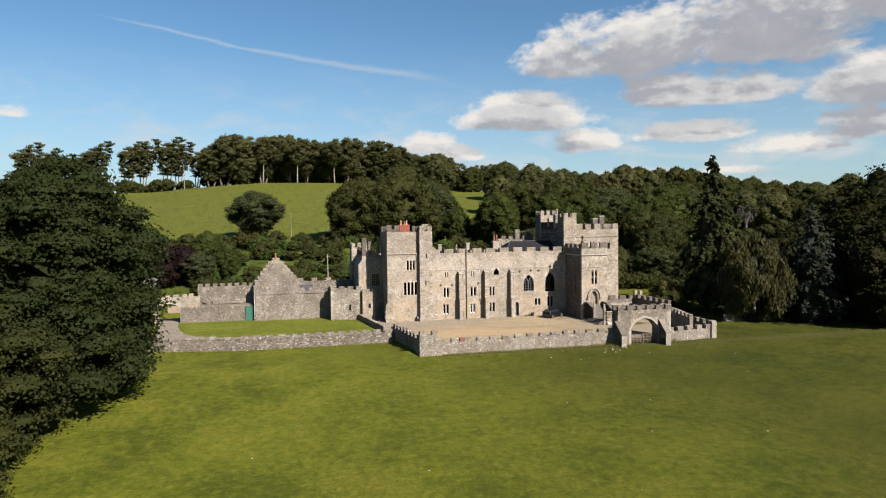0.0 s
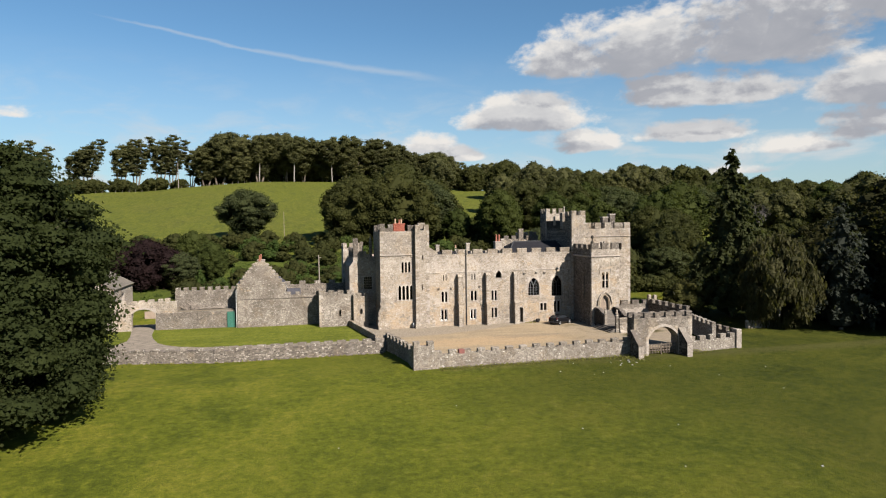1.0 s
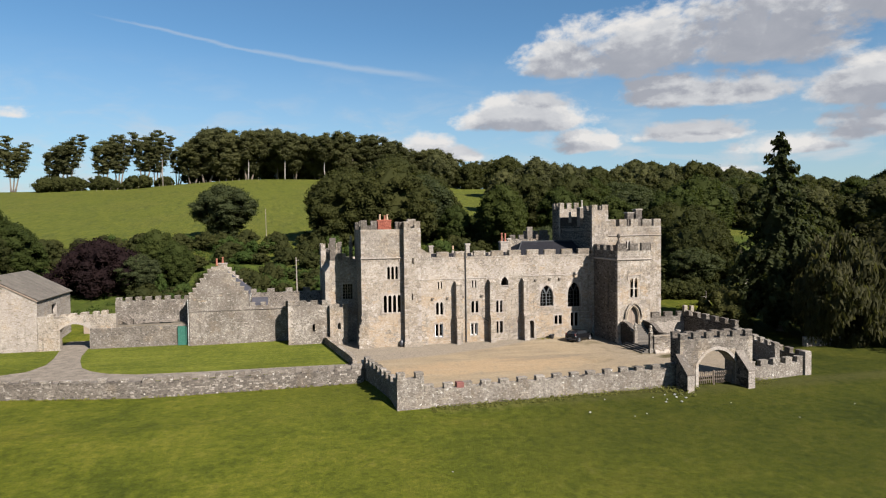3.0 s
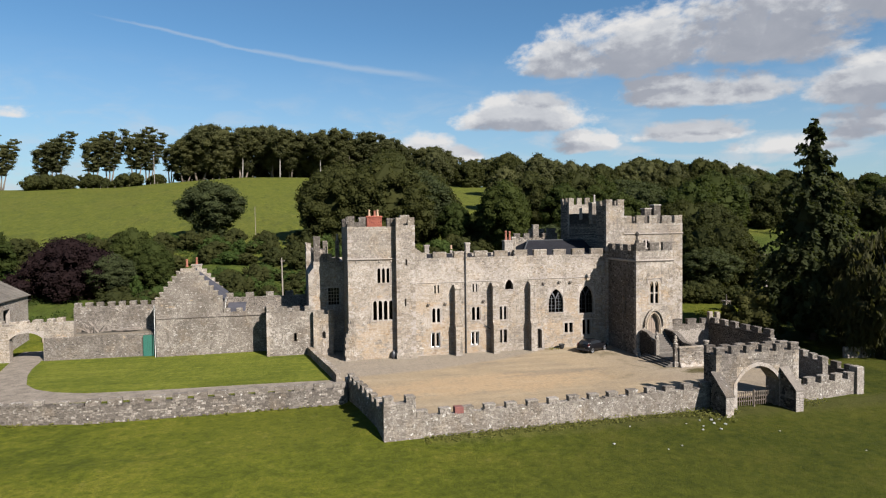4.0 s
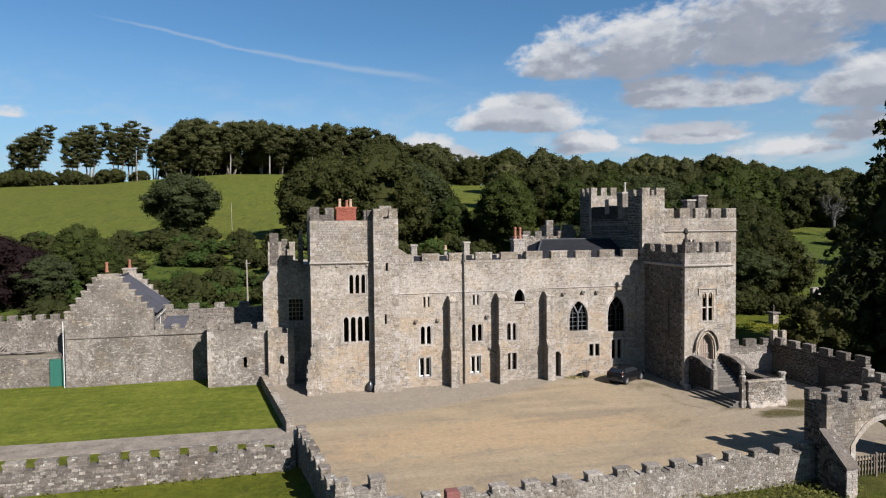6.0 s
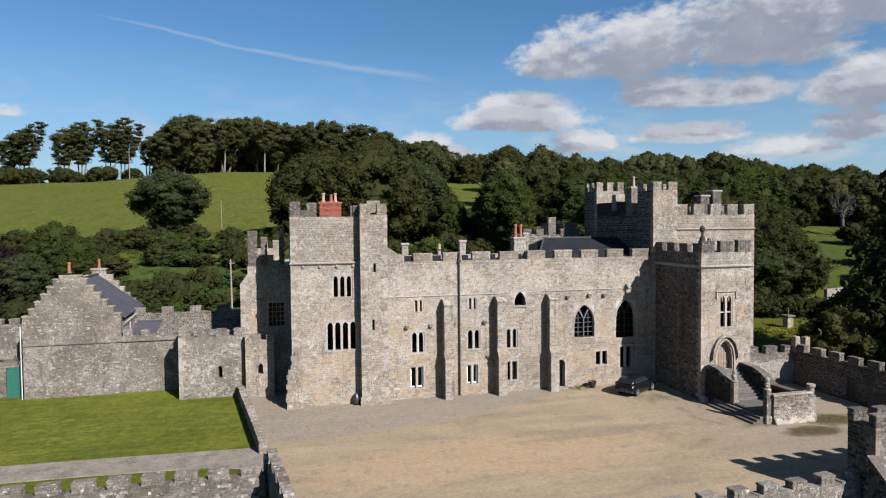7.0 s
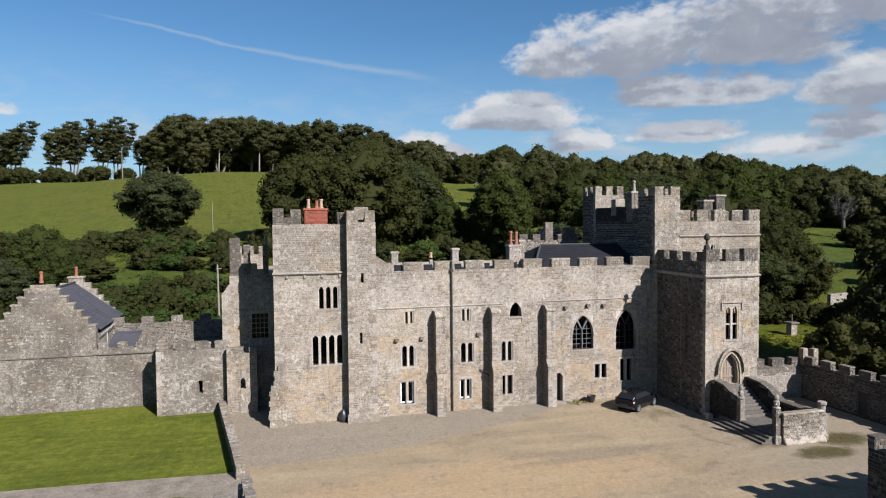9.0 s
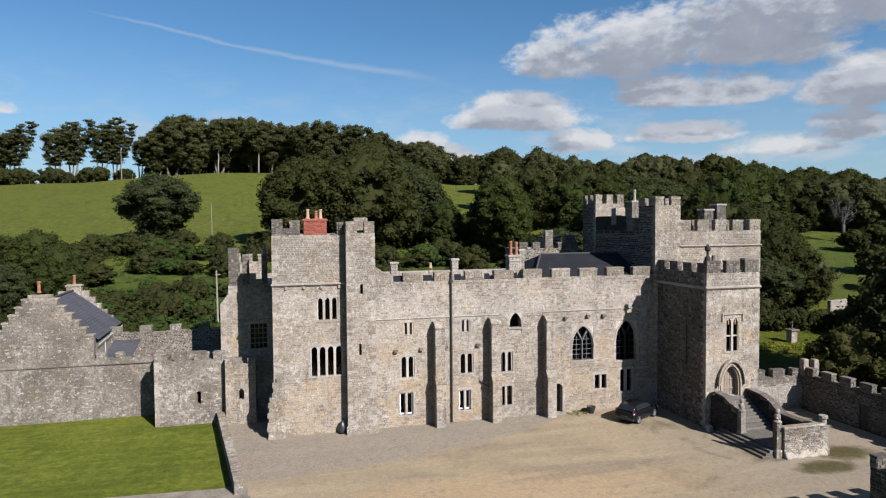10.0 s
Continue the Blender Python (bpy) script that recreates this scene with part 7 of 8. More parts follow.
def place(tree, x, y, s=1.0, turn=0.0, sink=0.0, sz=None, group=""):
    m = Matrix.Translation((x, y, float(ground_z(x, y)) - sink)) @ Matrix.Rotation(turn, 4, "Z") @ Matrix.Diagonal((s, s, sz or s, 1))
    t = copy_thing(tree, m)
    if group:
        t["group"] = group
    return t


def put_first(tree, x, y, turn=0.0, sink=0.0):
    tree.matrix_world = Matrix.Translation((x, y, float(ground_z(x, y)) - sink)) @ Matrix.Rotation(turn, 4, "Z")
    return tree


tr = random.Random(17)

# big sycamores at the edge of the pasture
syc = put_first(make_tree("sycamore", 26.0, 10.4, 0.2, LEAFDARK, 5, n=130, per=120, size=0.34, boughs=True, label="large dark green sycamore in full leaf", trunk_r=0.6, clump=0.25, shape="broad", flat=0.5, heart=0.72, ragged=0.24), -20.3, 72.0)
syc2 = put_first(make_tree("sycamore", 13.5, 8.0, 0.1, LEAF, 6, n=90, per=150, size=0.29, label="lower spreading sycamore with mid-green leaves", trunk_r=0.5, clump=0.25, shape="broad", flat=0.45, heart=0.7, ragged=0.26), -23.5, 56.0)
place(syc, -38.0, 114.0, 1.05, 2.1)
place(syc2, -22.5, 82.0, 0.95, 2.0)

# the lone tree and the oaks on the slope
oak = put_first(make_tree("oak", 17.0, 9.6, 1.0, LEAFLONE, 8, n=110, per=70, size=0.42, boughs=True, label="round-headed dark green oak on a slope", shape="pear", trunk_r=0.5, clump=0.20, lean=-0.04, flat=0.58, heart=0.7, ragged=0.24), -7.6, 222.0)
oak2 = put_first(make_tree("oak", 19.5, 11.0, 0.6, LEAF, 9, n=150, per=54, size=0.46, label="broad mid-green oak in full leaf", trunk_r=0.5, clump=0.19, shape="broad"), 40.0, 222.0)
ash = put_first(make_tree("ash", 19.5, 8.0, 0.6, LEAFBRIGHT, 10, n=110, per=58, size=0.46, label="lighter green ash in full leaf", trunk_r=0.35, clump=0.21, shape="round"), 66.0, 190.0)
far_oak = put_first(make_tree("oak", 20.0, 12.0, 0.3, LEAF, 39, n=120, per=24, size=0.70, label="mid-green oak of the hillside wood", trunk_r=0.5, clump=0.20, shape="broad"), 118.0, 330.0)
far_ash = put_first(make_tree("ash", 20.0, 10.0, 0.3, LEAFHEATH, 40, n=100, per=26, size=0.68, label="olive-green ash of the hillside wood", trunk_r=0.4, clump=0.21, shape="round"), 135.0, 335.0)
ridge = put_first(make_tree("ridge_tree", 31.0, 8.8, 9.0, LEAFHEATH, 12, n=64, per=26, size=0.75, boughs=True, label="wind-shaped tree on the ridge with bare trunks", shape="swept", trunk_r=0.42, clump=0.25, lean=0.16, slant=0.30, stems=3, flat=0.5, heart=0.36, ragged=0.30), -111.0, 430.0)
ridge2 = put_first(make_tree("ridge_tree", 34.0, 15.0, 4.5, LEAFHEATH, 13, n=110, per=24, size=0.75, label="broad tree of the ridge wood", shape="flat", trunk_r=0.5, clump=0.18, lean=0.14, slant=0.10, stems=2, flat=0.62, heart=0.62, ragged=0.26), -36.0, 432.0)
pale_tree = put_first(make_tree("ridge_tree", 29.0, 8.5, 12.0, LEAFHEATH, 15, n=50, per=26, size=0.72, boughs=True, label="ridge tree with a long pale trunk", shape="flat", bark=PALEBARK, trunk_r=0.36, clump=0.26, lean=0.12, slant=0.15, flat=0.6, heart=0.35, ragged=0.28), -11.8, 425.0)
beech = put_first(make_tree("copper_beech", 11.0, 8.8, 0.2, LEAFBEECH, 14, n=84, per=84, size=0.38, label="dark purple copper beech behind the garden wall", trunk_r=0.5, shape="broad", clump=0.20, heart=0.66, ragged=0.24), -25.8, 161.5)
bush = put_first(make_tree("bush", 4.2, 3.0, 0.1, LEAF, 15, n=30, per=90, size=0.28, label="dense green bush on the bank", trunk_r=0.12, category="bush", clump=0.27, heart=0.62, ragged=0.30), -20.0, 160.0)
bush2 = put_first(make_tree("bush", 3.4, 3.0, 0.1, BRACKEN, 16, n=28, per=90, size=0.28, label="bright green scrub on the bank", trunk_r=0.1, category="bush", clump=0.27, heart=0.6, ragged=0.32), 5.0, 158.0)
fir = put_first(make_conifer("conifer", 30.4, 8.8, 4.0, LEAFYEW, 18, whorls=46, sprays=95, size=0.62, label="tall dark conifer with a spiky top"), 81.5, 107.0)
birch = put_first(make_tree("birch", 16.2, 7.6, 0.2, LEAFBIRCH, 19, n=130, per=110, size=0.42, label="drooping olive-green birch with pale limbs", bark=PALEBARK, boughs=True, shape="round", trunk_r=0.28, clump=0.16, droop=1.3), 83.0, 97.5)
cedar = put_first(make_conifer("cedar", 20.5, 6.6, 2.6, LEAFBLUE, 20, whorls=30, sprays=46, size=0.5, label="blue-grey conifer with a pale bare trunk", bark=PALEBARK, trunk_r=0.32, sag=0.35, power=0.7), 90.0, 92.0)
oak3 = put_first(make_tree("oak", 19.5, 10.5, 0.4, LEAFSHADE, 29, n=130, per=54, size=0.46, label="dark brownish-green oak at the pasture edge", trunk_r=0.5, clump=0.20, shape="broad", ragged=0.22), 108.0, 95.0)


def wood(rows, kinds, group, jitter=3.0, grow=(0.85, 1.15)):
    for x, y, s in rows:
        b, d = math.degrees(math.atan2(x - 19, y - 59)), math.hypot(x - 19, y - 59)
        if 44.0 < b < 49.5 and 100 < d < 195:              # the open pasture on the eastern slope
            continue
        if d > 190:                                        # the wood sinks away towards the east
            s *= float(np.interp(b, [12, 24, 38, 50, 56], [1.0, 0.86, 0.74, 0.68, 1.08]))
        k = kinds[tr.randrange(len(kinds))]
        place(k, x + tr.uniform(-jitter, jitter), y + tr.uniform(-jitter, jitter), s * tr.uniform(*grow), tr.uniform(0, 6.28), 0.2, group=group)


# ridge wood and its stragglers, from west to east
ridge3 = put_first(make_tree("ridge_tree", 30.0, 14.0, 1.5, LEAFHEATH, 23, n=100, per=24, size=0.72, label="uneven bushy tree of the ridge wood", shape="flat", trunk_r=0.45, clump=0.18, lean=0.12, slant=0.12, flat=0.62, heart=0.62, ragged=0.26), 30.0, 434.0)
for x, y, s, t in ((-119, 434, 0.88, 0.3), (-92, 428, 1.0, 0.2), (-84, 430, 1.03, 5.9), (-70, 428, 1.06, 0.1), (-64, 433, 0.95, 6.1), (-54, 446, 0.86, 0.4), (-150, 432, 1.0, 0.0), (-140, 436, 0.9, 0.3)):
    place(ridge, x, y, s, t, 0.3, group="trees on the ridge")
place(pale_tree, 9.4, 420, 1.0, 1.0, 0.3, group="trees on the ridge")
place(pale_tree, 33.0, 421, 0.95, 2.2, 0.3, group="trees on the ridge")
for x, y, s in ((-44, 432, 0.80), (-25, 429, 1.05), (-12, 436, 0.95)):
    place((ridge2, ridge3)[x % 2], x, y, s, tr.uniform(-0.6, 0.6), 0.3, group="trees on the ridge")
for i in range(13):
    x = 6 + i * 11.0 + tr.uniform(-3.0, 3.0)
    y = 431 + tr.uniform(-5, 9)
    s = tr.uniform(0.78, 0.98) * (1 - 0.0014 * max(0, x))
    place((ridge2, ridge3, ridge2)[tr.randrange(3)], x, y, s, tr.uniform(0, 6.28), 0.3, s * tr.uniform(0.9, 1.1), group="trees on the ridge")
for i in range(9):
    place((ridge2, ridge3)[i % 2], -42 + i * 20 + tr.uniform(-4, 4), 458 + tr.uniform(-6, 10), tr.uniform(0.75, 0.95), tr.uniform(0, 6.28), 0.3, group="trees on the ridge")
for i in range(34):
    place(bush, -46 + i * 5.2 + tr.uniform(-2, 2), 446 + tr.uniform(-5, 5), tr.uniform(1.6, 2.6), tr.uniform(0, 6.28), 0.3, group="undergrowth of the ridge wood")
# clump before the hill
wood([(27, 212, 1.12), (37, 208, 1.26), (47, 212, 1.22), (33, 224, 1.2), (43, 226, 1.3), (53, 226, 1.08)], (oak2, oak2, oak), "trees behind the castle", 1.2, (0.95, 1.05))
wood([(56, 200, 0.62), (61.5, 206, 0.5)], (ash,), "trees behind the castle", 1)
# wood behind and beside the castle
rows = []
for i in range(12):
    rows.append((92 + i * 9.5, 206 + 2.0 * i, 0.95))
for i in range(13):
    rows.append((92 + i * 12, 235 + 3 * i, 1.0))
for i in range(12):
    rows.append((150 + i * 14, 215 + (i % 3) * 12 - 6 * i, 1.1 - 0.03 * i))
wood(rows, (oak2, ash, oak2, oak), "wood behind the castle")
rows = []
for i in range(12):
    rows.append((98 + i * 15, 275 + 4 * i, 1.1))
for i in range(12):
    rows.append((116 + i * 16, 330 + 4 * i, 1.05))
for i in range(5):
    rows.append((96 + i * 22, 390 + 2 * i, 1.0))
for i in range(16):
    rows.append((170 + i * 16, 300 + (i % 3) * 16 - 2 * i, 1.1 - 0.03 * i))
for i in range(16):
    rows.append((200 + i * 18, 350 + (i % 3) * 14 - 3 * i, 1.1 - 0.03 * i))
wood(rows, (far_oak, far_ash), "wood behind the castle")
wood([(70, 168, 0.75), (80, 172, 0.85), (90, 178, 0.9), (100, 165, 0.85), (97, 150, 0.72), (92.5, 143, 0.6), (100, 155, 0.8), (109, 168, 0.9), (120, 182, 1.0), (106, 172, 0.95), (97, 148, 0.6)], (oak2, ash, oak), "wood behind the castle", 2)
rows = []
for i in range(15):
    b = radians(40.0 + i * 1.1)
    for d in (208, 262):
        rows.append((19 + d * math.sin(b), 59 + d * math.cos(b), 0.92))
wood(rows, (far_oak, far_ash, far_oak), "wood above the eastern slope")
# trees east of the pasture
wood([(108, 95, 1.05), (103, 86, 0.95), (115, 97, 1.15), (122, 97, 1.2), (128, 103, 1.1), (141, 108, 1.1)], (oak3,), "trees east of the pasture", 1.5, (1.08, 1.28))
for i in range(26):
    place(bush, 92 + i * 2.2 + tr.uniform(-1, 1), 103 + tr.uniform(-3, 6) - 0.1 * i, tr.uniform(0.8, 1.2), tr.uniform(0, 6.28), 0.1, group="undergrowth below the trees")
# slope behind the garden
wood([(-52, 168, 0.8), (-44, 176, 0.7), (-17, 172, 0.55), (-12, 166, 0.5), (-62, 150, 0.9), (-75, 160, 1.0), (-58, 190, 0.8), (-70, 135, 1.0)], (oak2, ash), "trees behind the garden", 2)
for i in range(170):
    x = tr.uniform(-54, 74)
    y = 139 + tr.random() ** 0.9 * 68 + (6 if x < 0 else 0)
    if x < -19 and y < 172 or 4 < x < 15 and y < 150 or -17 < x < 14 and 163 < y < 191 and tr.random() < 0.6:   # the open grassy band
        continue
    place(bush if tr.random() < 0.72 else bush2, x, y, tr.uniform(0.8, 1.5), tr.uniform(0, 6.28), 0.1, tr.uniform(0.6, 1.35), group="bushes on the bank")
for i in range(16):
    place(bush, -45 + i * 6.5 + tr.uniform(-2, 2), 209 + tr.uniform(-5, 4), tr.uniform(0.9, 1.5), tr.uniform(0, 6.28), 0.1, group="hedge below the hill pasture")
for i in range(40):
    x = -126 + i * 1.75 + tr.uniform(-1.2, 1.2)
    if math.sin(x * 0.21) + 0.6 * math.sin(x * 0.53 + 1) < -0.75:   # gaps in the hedge
        continue
    place(bush, x, 425 + tr.uniform(-8, 5), tr.uniform(0.9, 2.6), tr.uniform(0, 6.28), 1.0, group="hedge on the ridge")
for i in range(26):
    d, b = tr.uniform(95, 230), radians(tr.choice((tr.uniform(40.5, 43.5), tr.uniform(47.0, 50))))
    place(bush, 19 + d * math.sin(b), 59 + d * math.cos(b), tr.uniform(0.8, 1.6), tr.uniform(0, 6.28), 0.1, group="bushes on the eastern slope")

sr = random.Random(23)
for i in range(46):
    x, y = sr.uniform(-12, 24), sr.uniform(141, 172)
    place(bush2 if sr.random() < 0.65 else bush, x, y, sr.uniform(0.6, 1.1), sr.uniform(0, 6.28), 0.1, sr.uniform(0.5, 1.0), group="bushes on the bank")

# hedge behind the east lawn, round bushes beside the sundial
for i in range(17):
    place(bush, 76 + i * 1.35 + tr.uniform(-0.5, 0.5), 137.5 - 0.36 * i + tr.uniform(-0.6, 0.6), tr.uniform(0.85, 1.15) * (1 - 0.025 * i), tr.uniform(0, 6.28), 0.1, group="hedge behind the east lawn")
for x, y, s in ((80, 146, 1.6), (85, 148, 1.8), (90, 146, 1.5), (95, 147, 1.7), (87, 153, 1.9)):
    place(bush, x, y, s, tr.uniform(0, 6.28), 0.1, group="thicket behind the east lawn")
olive = put_first(make_tree("bush", 6.9, 4.6, 0.1, LEAFOLIVE, 33, n=44, per=90, size=0.26, label="rounded olive-yellow shrub on the east lawn", trunk_r=0.12, category="bush", clump=0.24, heart=0.7, ragged=0.28), 74.0, 109.4)
place(bush, 93.0, 125.0, 0.9, 2.7, 0.1)
wood([(99, 105, 0.80), (104, 107, 0.95)], (oak3,), "trees east of the pasture", 1.0, (0.95, 1.05))
place(syc2, -23.0, 47.0, 0.85, 1.2)
place(oak, -19.0, 159.0, 0.5, 2.5, 0.2)

# ---- yard things ----


def make_car():
    """A small dark hatchback, nose along +x, standing at the origin."""
    root = thing("car", "dark hatchback car parked on the gravel", "car")
    L, W = 4.1, 1.72
    st = [(-2.05, 0.42, 0.80, 0.74), (-2.0, 0.30, 0.98, 0.80), (-1.55, 0.24, 1.02, 0.85), (-0.6, 0.22, 1.0, 0.86), (0.6, 0.22, 0.98, 0.86), (1.3, 0.24, 0.90, 0.85), (1.85, 0.28, 0.78, 0.80), (2.05, 0.40, 0.62, 0.70)]
    g = Geo()
    rings = []
    for x, zb, zt, hw in st:
        rings.append([(x, -hw * 0.92, zb), (x, -hw, zb + 0.12), (x, -hw, (zb + zt) / 2 + 0.05), (x, -hw * 0.93, zt), (x, hw * 0.93, zt), (x, hw, (zb + zt) / 2 + 0.05), (x, hw, zb + 0.12), (x, hw * 0.92, zb)])
    n = 8
    g.add([p for r in rings for p in r], [(j * n + i, j * n + (i + 1) % n, (j + 1) * n + (i + 1) % n, (j + 1) * n + i) for j in range(len(st) - 1) for i in range(n)] + [tuple(range(n))[::-1], tuple((len(st) - 1) * n + i for i in range(n))])
    body = part("body", g, CARPAINT, root, "dark glossy body", smooth=True)
    g = Geo()
    cab = [(-1.92, 1.0, 0.70, 0.98), (-1.74, 1.24, 0.64, 0.98), (-1.50, 1.41, 0.57, 0.98), (-1.05, 1.48, 0.53, 0.98), (-0.3, 1.49, 0.53, 0.97), (0.12, 1.42, 0.55, 0.96), (0.55, 1.22, 0.63, 0.95), (1.0, 0.98, 0.70, 0.94)]
    rings = [[(x, -0.78, zb), (x, -hw, zt), (x, hw, zt), (x, 0.78, zb)] for x, zt, hw, zb in cab]
    n = 4
    g.add([p for r in rings for p in r], [(j * n + i, j * n + (i + 1) % n, (j + 1) * n + (i + 1) % n, (j + 1) * n + i) for j in range(len(cab) - 1) for i in range(n)])
    part("cabin", g, CARPAINT, root, smooth=True)
    glass = plain("car_glass", (0.012, 0.014, 0.017), 0.05, vary=0.05, bumps=0)
    for nm, quad in (("rear_window", [(-1.915, -0.60, 1.06), (-1.915, 0.60, 1.06), (-1.66, 0.50, 1.38), (-1.66, -0.50, 1.38)]), ("windscreen", [(1.0, 0.62, 1.03), (1.0, -0.62, 1.03), (0.42, -0.54, 1.385), (0.42, 0.54, 1.385)]),
                     ("side_window", [(-1.5, -0.752, 1.04), (0.8, -0.752, 1.03), (0.25, -0.632, 1.36), (-1.35, -0.612, 1.40)]), ("side_window", [(0.8, 0.752, 1.03), (-1.5, 0.752, 1.04), (-1.35, 0.612, 1.40), (0.25, 0.632, 1.36)])):
        g = Geo()
        c = Vector((-0.4, 0, 1.1))
        out = [(Vector(p) - c) * 1.012 + c for p in quad]
        inn = [(Vector(p) - c) * 0.985 + c for p in quad]
        g.add(out + inn, [(0, 1, 2, 3), (7, 6, 5, 4)] + [(i, i + 4, (i + 1) % 4 + 4, (i + 1) % 4) for i in range(4)])
        part(nm, g, glass, root)
    for x in (-1.28, 1.25):
        for s in (-1, 1):
            g = Geo()
            prof = [(0.20, -0.09), (0.29, -0.1), (0.315, -0.05), (0.315, 0.05), (0.29, 0.1), (0.20, 0.09)]
            k = 18
            vs = [(x + r * math.cos(2 * math.pi * i / k), s * 0.77 + y, 0.315 + r * math.sin(2 * math.pi * i / k)) for r, y in prof for i in range(k)]
            m = len(prof)
            g.add(vs, [(j * k + i, j * k + (i + 1) % k, ((j + 1) % m) * k + (i + 1) % k, ((j + 1) % m) * k + i) for j in range(m) for i in range(k)])
            wheel = part("wheel", Geo(), RUBBER, root)
            part("tyre", g, RUBBER, wheel, "black rubber tyre", smooth=True)
            g = Geo()
            g.add([(x + 0.21 * math.cos(2 * math.pi * i / k), s * 0.85, 0.315 + 0.21 * math.sin(2 * math.pi * i / k)) for i in range(k)] + [(x, s * 0.80, 0.315)], [(i, (i + 1) % k, k) for i in range(k)])
            for a in range(5):
                t = 2 * math.pi * a / 5
                g.tube((x, s * 0.845, 0.315), (x + 0.19 * math.cos(t), s * 0.86, 0.315 + 0.19 * math.sin(t)), 0.03, 0.025, 5)
            part("rim", g, ALLOY, wheel, "silver alloy rim")
    red = plain("red_lens", (0.06, 0.008, 0.008), 0.2, vary=0.05, bumps=0)
    for s in (-1, 1):
        g = Geo()
        g.block(-2.02, -1.86, s * 0.70 - 0.06, s * 0.70 + 0.06, 0.86, 1.14, 0.03)
        part("tail_light", g, red, root, "upright rear lamp cluster")
        g = Geo()
        g.block(1.80, 2.03, s * 0.6 - 0.14, s * 0.6 + 0.14, 0.62, 0.76, 0.03)
        part("headlight", g, CHROMELIGHT, root)
        g = Geo()
        g.block(0.72, 0.9, s * 0.9 - 0.1, s * 0.9 + 0.1, 0.98, 1.12, 0.03)
        part("mirror", g, CARPAINT, root)
    g = Geo()
    g.block(-2.1, -2.03, -0.27, 0.27, 0.52, 0.64, 0.005)
    part("number_plate", g, plain("plate_dull", (0.028, 0.026, 0.02), 0.5, vary=0.05, bumps=0), root, "dull plate with a dark bar")
    g = Geo()
    g.block(-2.106, -2.10, -0.21, 0.21, 0.555, 0.605, 0.001)
    part("plate_bar", g, IRON, root)
    g = Geo()
    g.block(-2.12, -1.95, -0.80, 0.80, 0.36, 0.52, 0.05)
    part("bumper", g, BLACKBAG, root)
    return root


car = make_car()
car.matrix_world = pose(48.0, 106.1, 0.02, 0, 0, 31) @ Matrix.Diagonal((1.06, 1.06, 1.04, 1))

g = Geo()
g.lathe([(0.30, 0.0), (0.34, 0.3), (0.30, 0.55), (0.22, 0.8), (0.08, 0.98), (0.02, 1.02)], (23.72, 108.85, 0.02), 10)
solid("rubbish_sack", g, BLACKBAG, "black plastic sack against the turret foot", "sack", smooth=True)
tr2 = random.Random(9)
for x, y, s in ((44.95, 108.4, 0.62),):
    g = Geo()
    g.lathe([(0.35 * s, 0), (0.5 * s, 0.35 * s), (0.62 * s, 0.9 * s), (0.66 * s, 0.95 * s), (0.58 * s, 0.95 * s), (0.5 * s, 0.8 * s)], (x, y, 0.02), 12)
    solid("planter", g, IRON, "dark round planter by the castle wall", "planter")


def tufts(name, spots, mat, label, category, per=14, size=0.3, seed=1):
    """Many small leaf sprays at (x, y, radius, height), as one object."""
    cl = [(x, y, float(ground_z(x, y)) + h * 0.35, r) for x, y, r, h in spots]
    v, f = crown_points(cl, per, size, 0.55, 0.0, seed)
    me = bpy.data.meshes.new(name)
    me.from_pydata(v.tolist(), [], f.tolist())
    me.materials.append(mat)
    return tagged(new(name, me), label, category, kind="stuff")


WEED = leaves("rank_grass_and_nettles", (0.0720, 0.0800, 0.0192), (0.1875, 0.1725, 0.0570))
spots = []
for i in range(420):
    u = tr2.uniform(0.5, 26.8)
    p = WF(u, 0, 0.12 + tr2.random() ** 2 * 1.3)
    spots.append((p[0], p[1], tr2.uniform(0.08, 0.22) * (1.0 + 0.8 * u / 27), 0.25))
for i in range(70):
    spots.append((46.6 + tr2.gauss(0, 1.3), 81.7 + tr2.gauss(0, 0.9), tr2.uniform(0.14, 0.42), 0.5))
for i in range(26):
    spots.append((57.0 + tr2.gauss(0, 0.8), 82.2 + tr2.gauss(0, 0.4), tr2.uniform(0.2, 0.5), 0.6))
for i in range(120):
    q = tr2.uniform(0, 46)
    p = (WD if q < 21 else WD2)(q if q < 21 else q - 18, 0, 0.1 + tr2.random() ** 2 * 0.5)
    spots.append((p[0], p[1], tr2.uniform(0.08, 0.24), 0.25))
tufts("weeds", spots, WEED, "rank grass and nettles along the wall foot", "weeds", 170, 0.13)
spots = [(43.7 + tr2.gauss(0, 0.45), 108.5 + tr2.gauss(0, 0.28), tr2.uniform(0.08, 0.2), 0.15) for _ in range(30)]
tufts("yard_weeds", spots, WEED, "low weeds growing at the wall foot", "weeds", 160, 0.11, 2)
MOSS = leaves("moss_in_gravel", (0.030, 0.027, 0.007), (0.062, 0.054, 0.016))
spots = [(57.9 + tr2.gauss(0, 0.9), 95.2 + tr2.gauss(0, 0.4), tr2.uniform(0.05, 0.10), 0.0) for _ in range(70)]
spots += [(54.2 + tr2.gauss(0, 0.8), 93.3 + tr2.gauss(0, 0.3), tr2.uniform(0.04, 0.09), 0.0) for _ in range(50)]
tufts("yard_moss", spots, MOSS, "dull green moss spread over the gravel", "moss", 420, 0.045, 3)


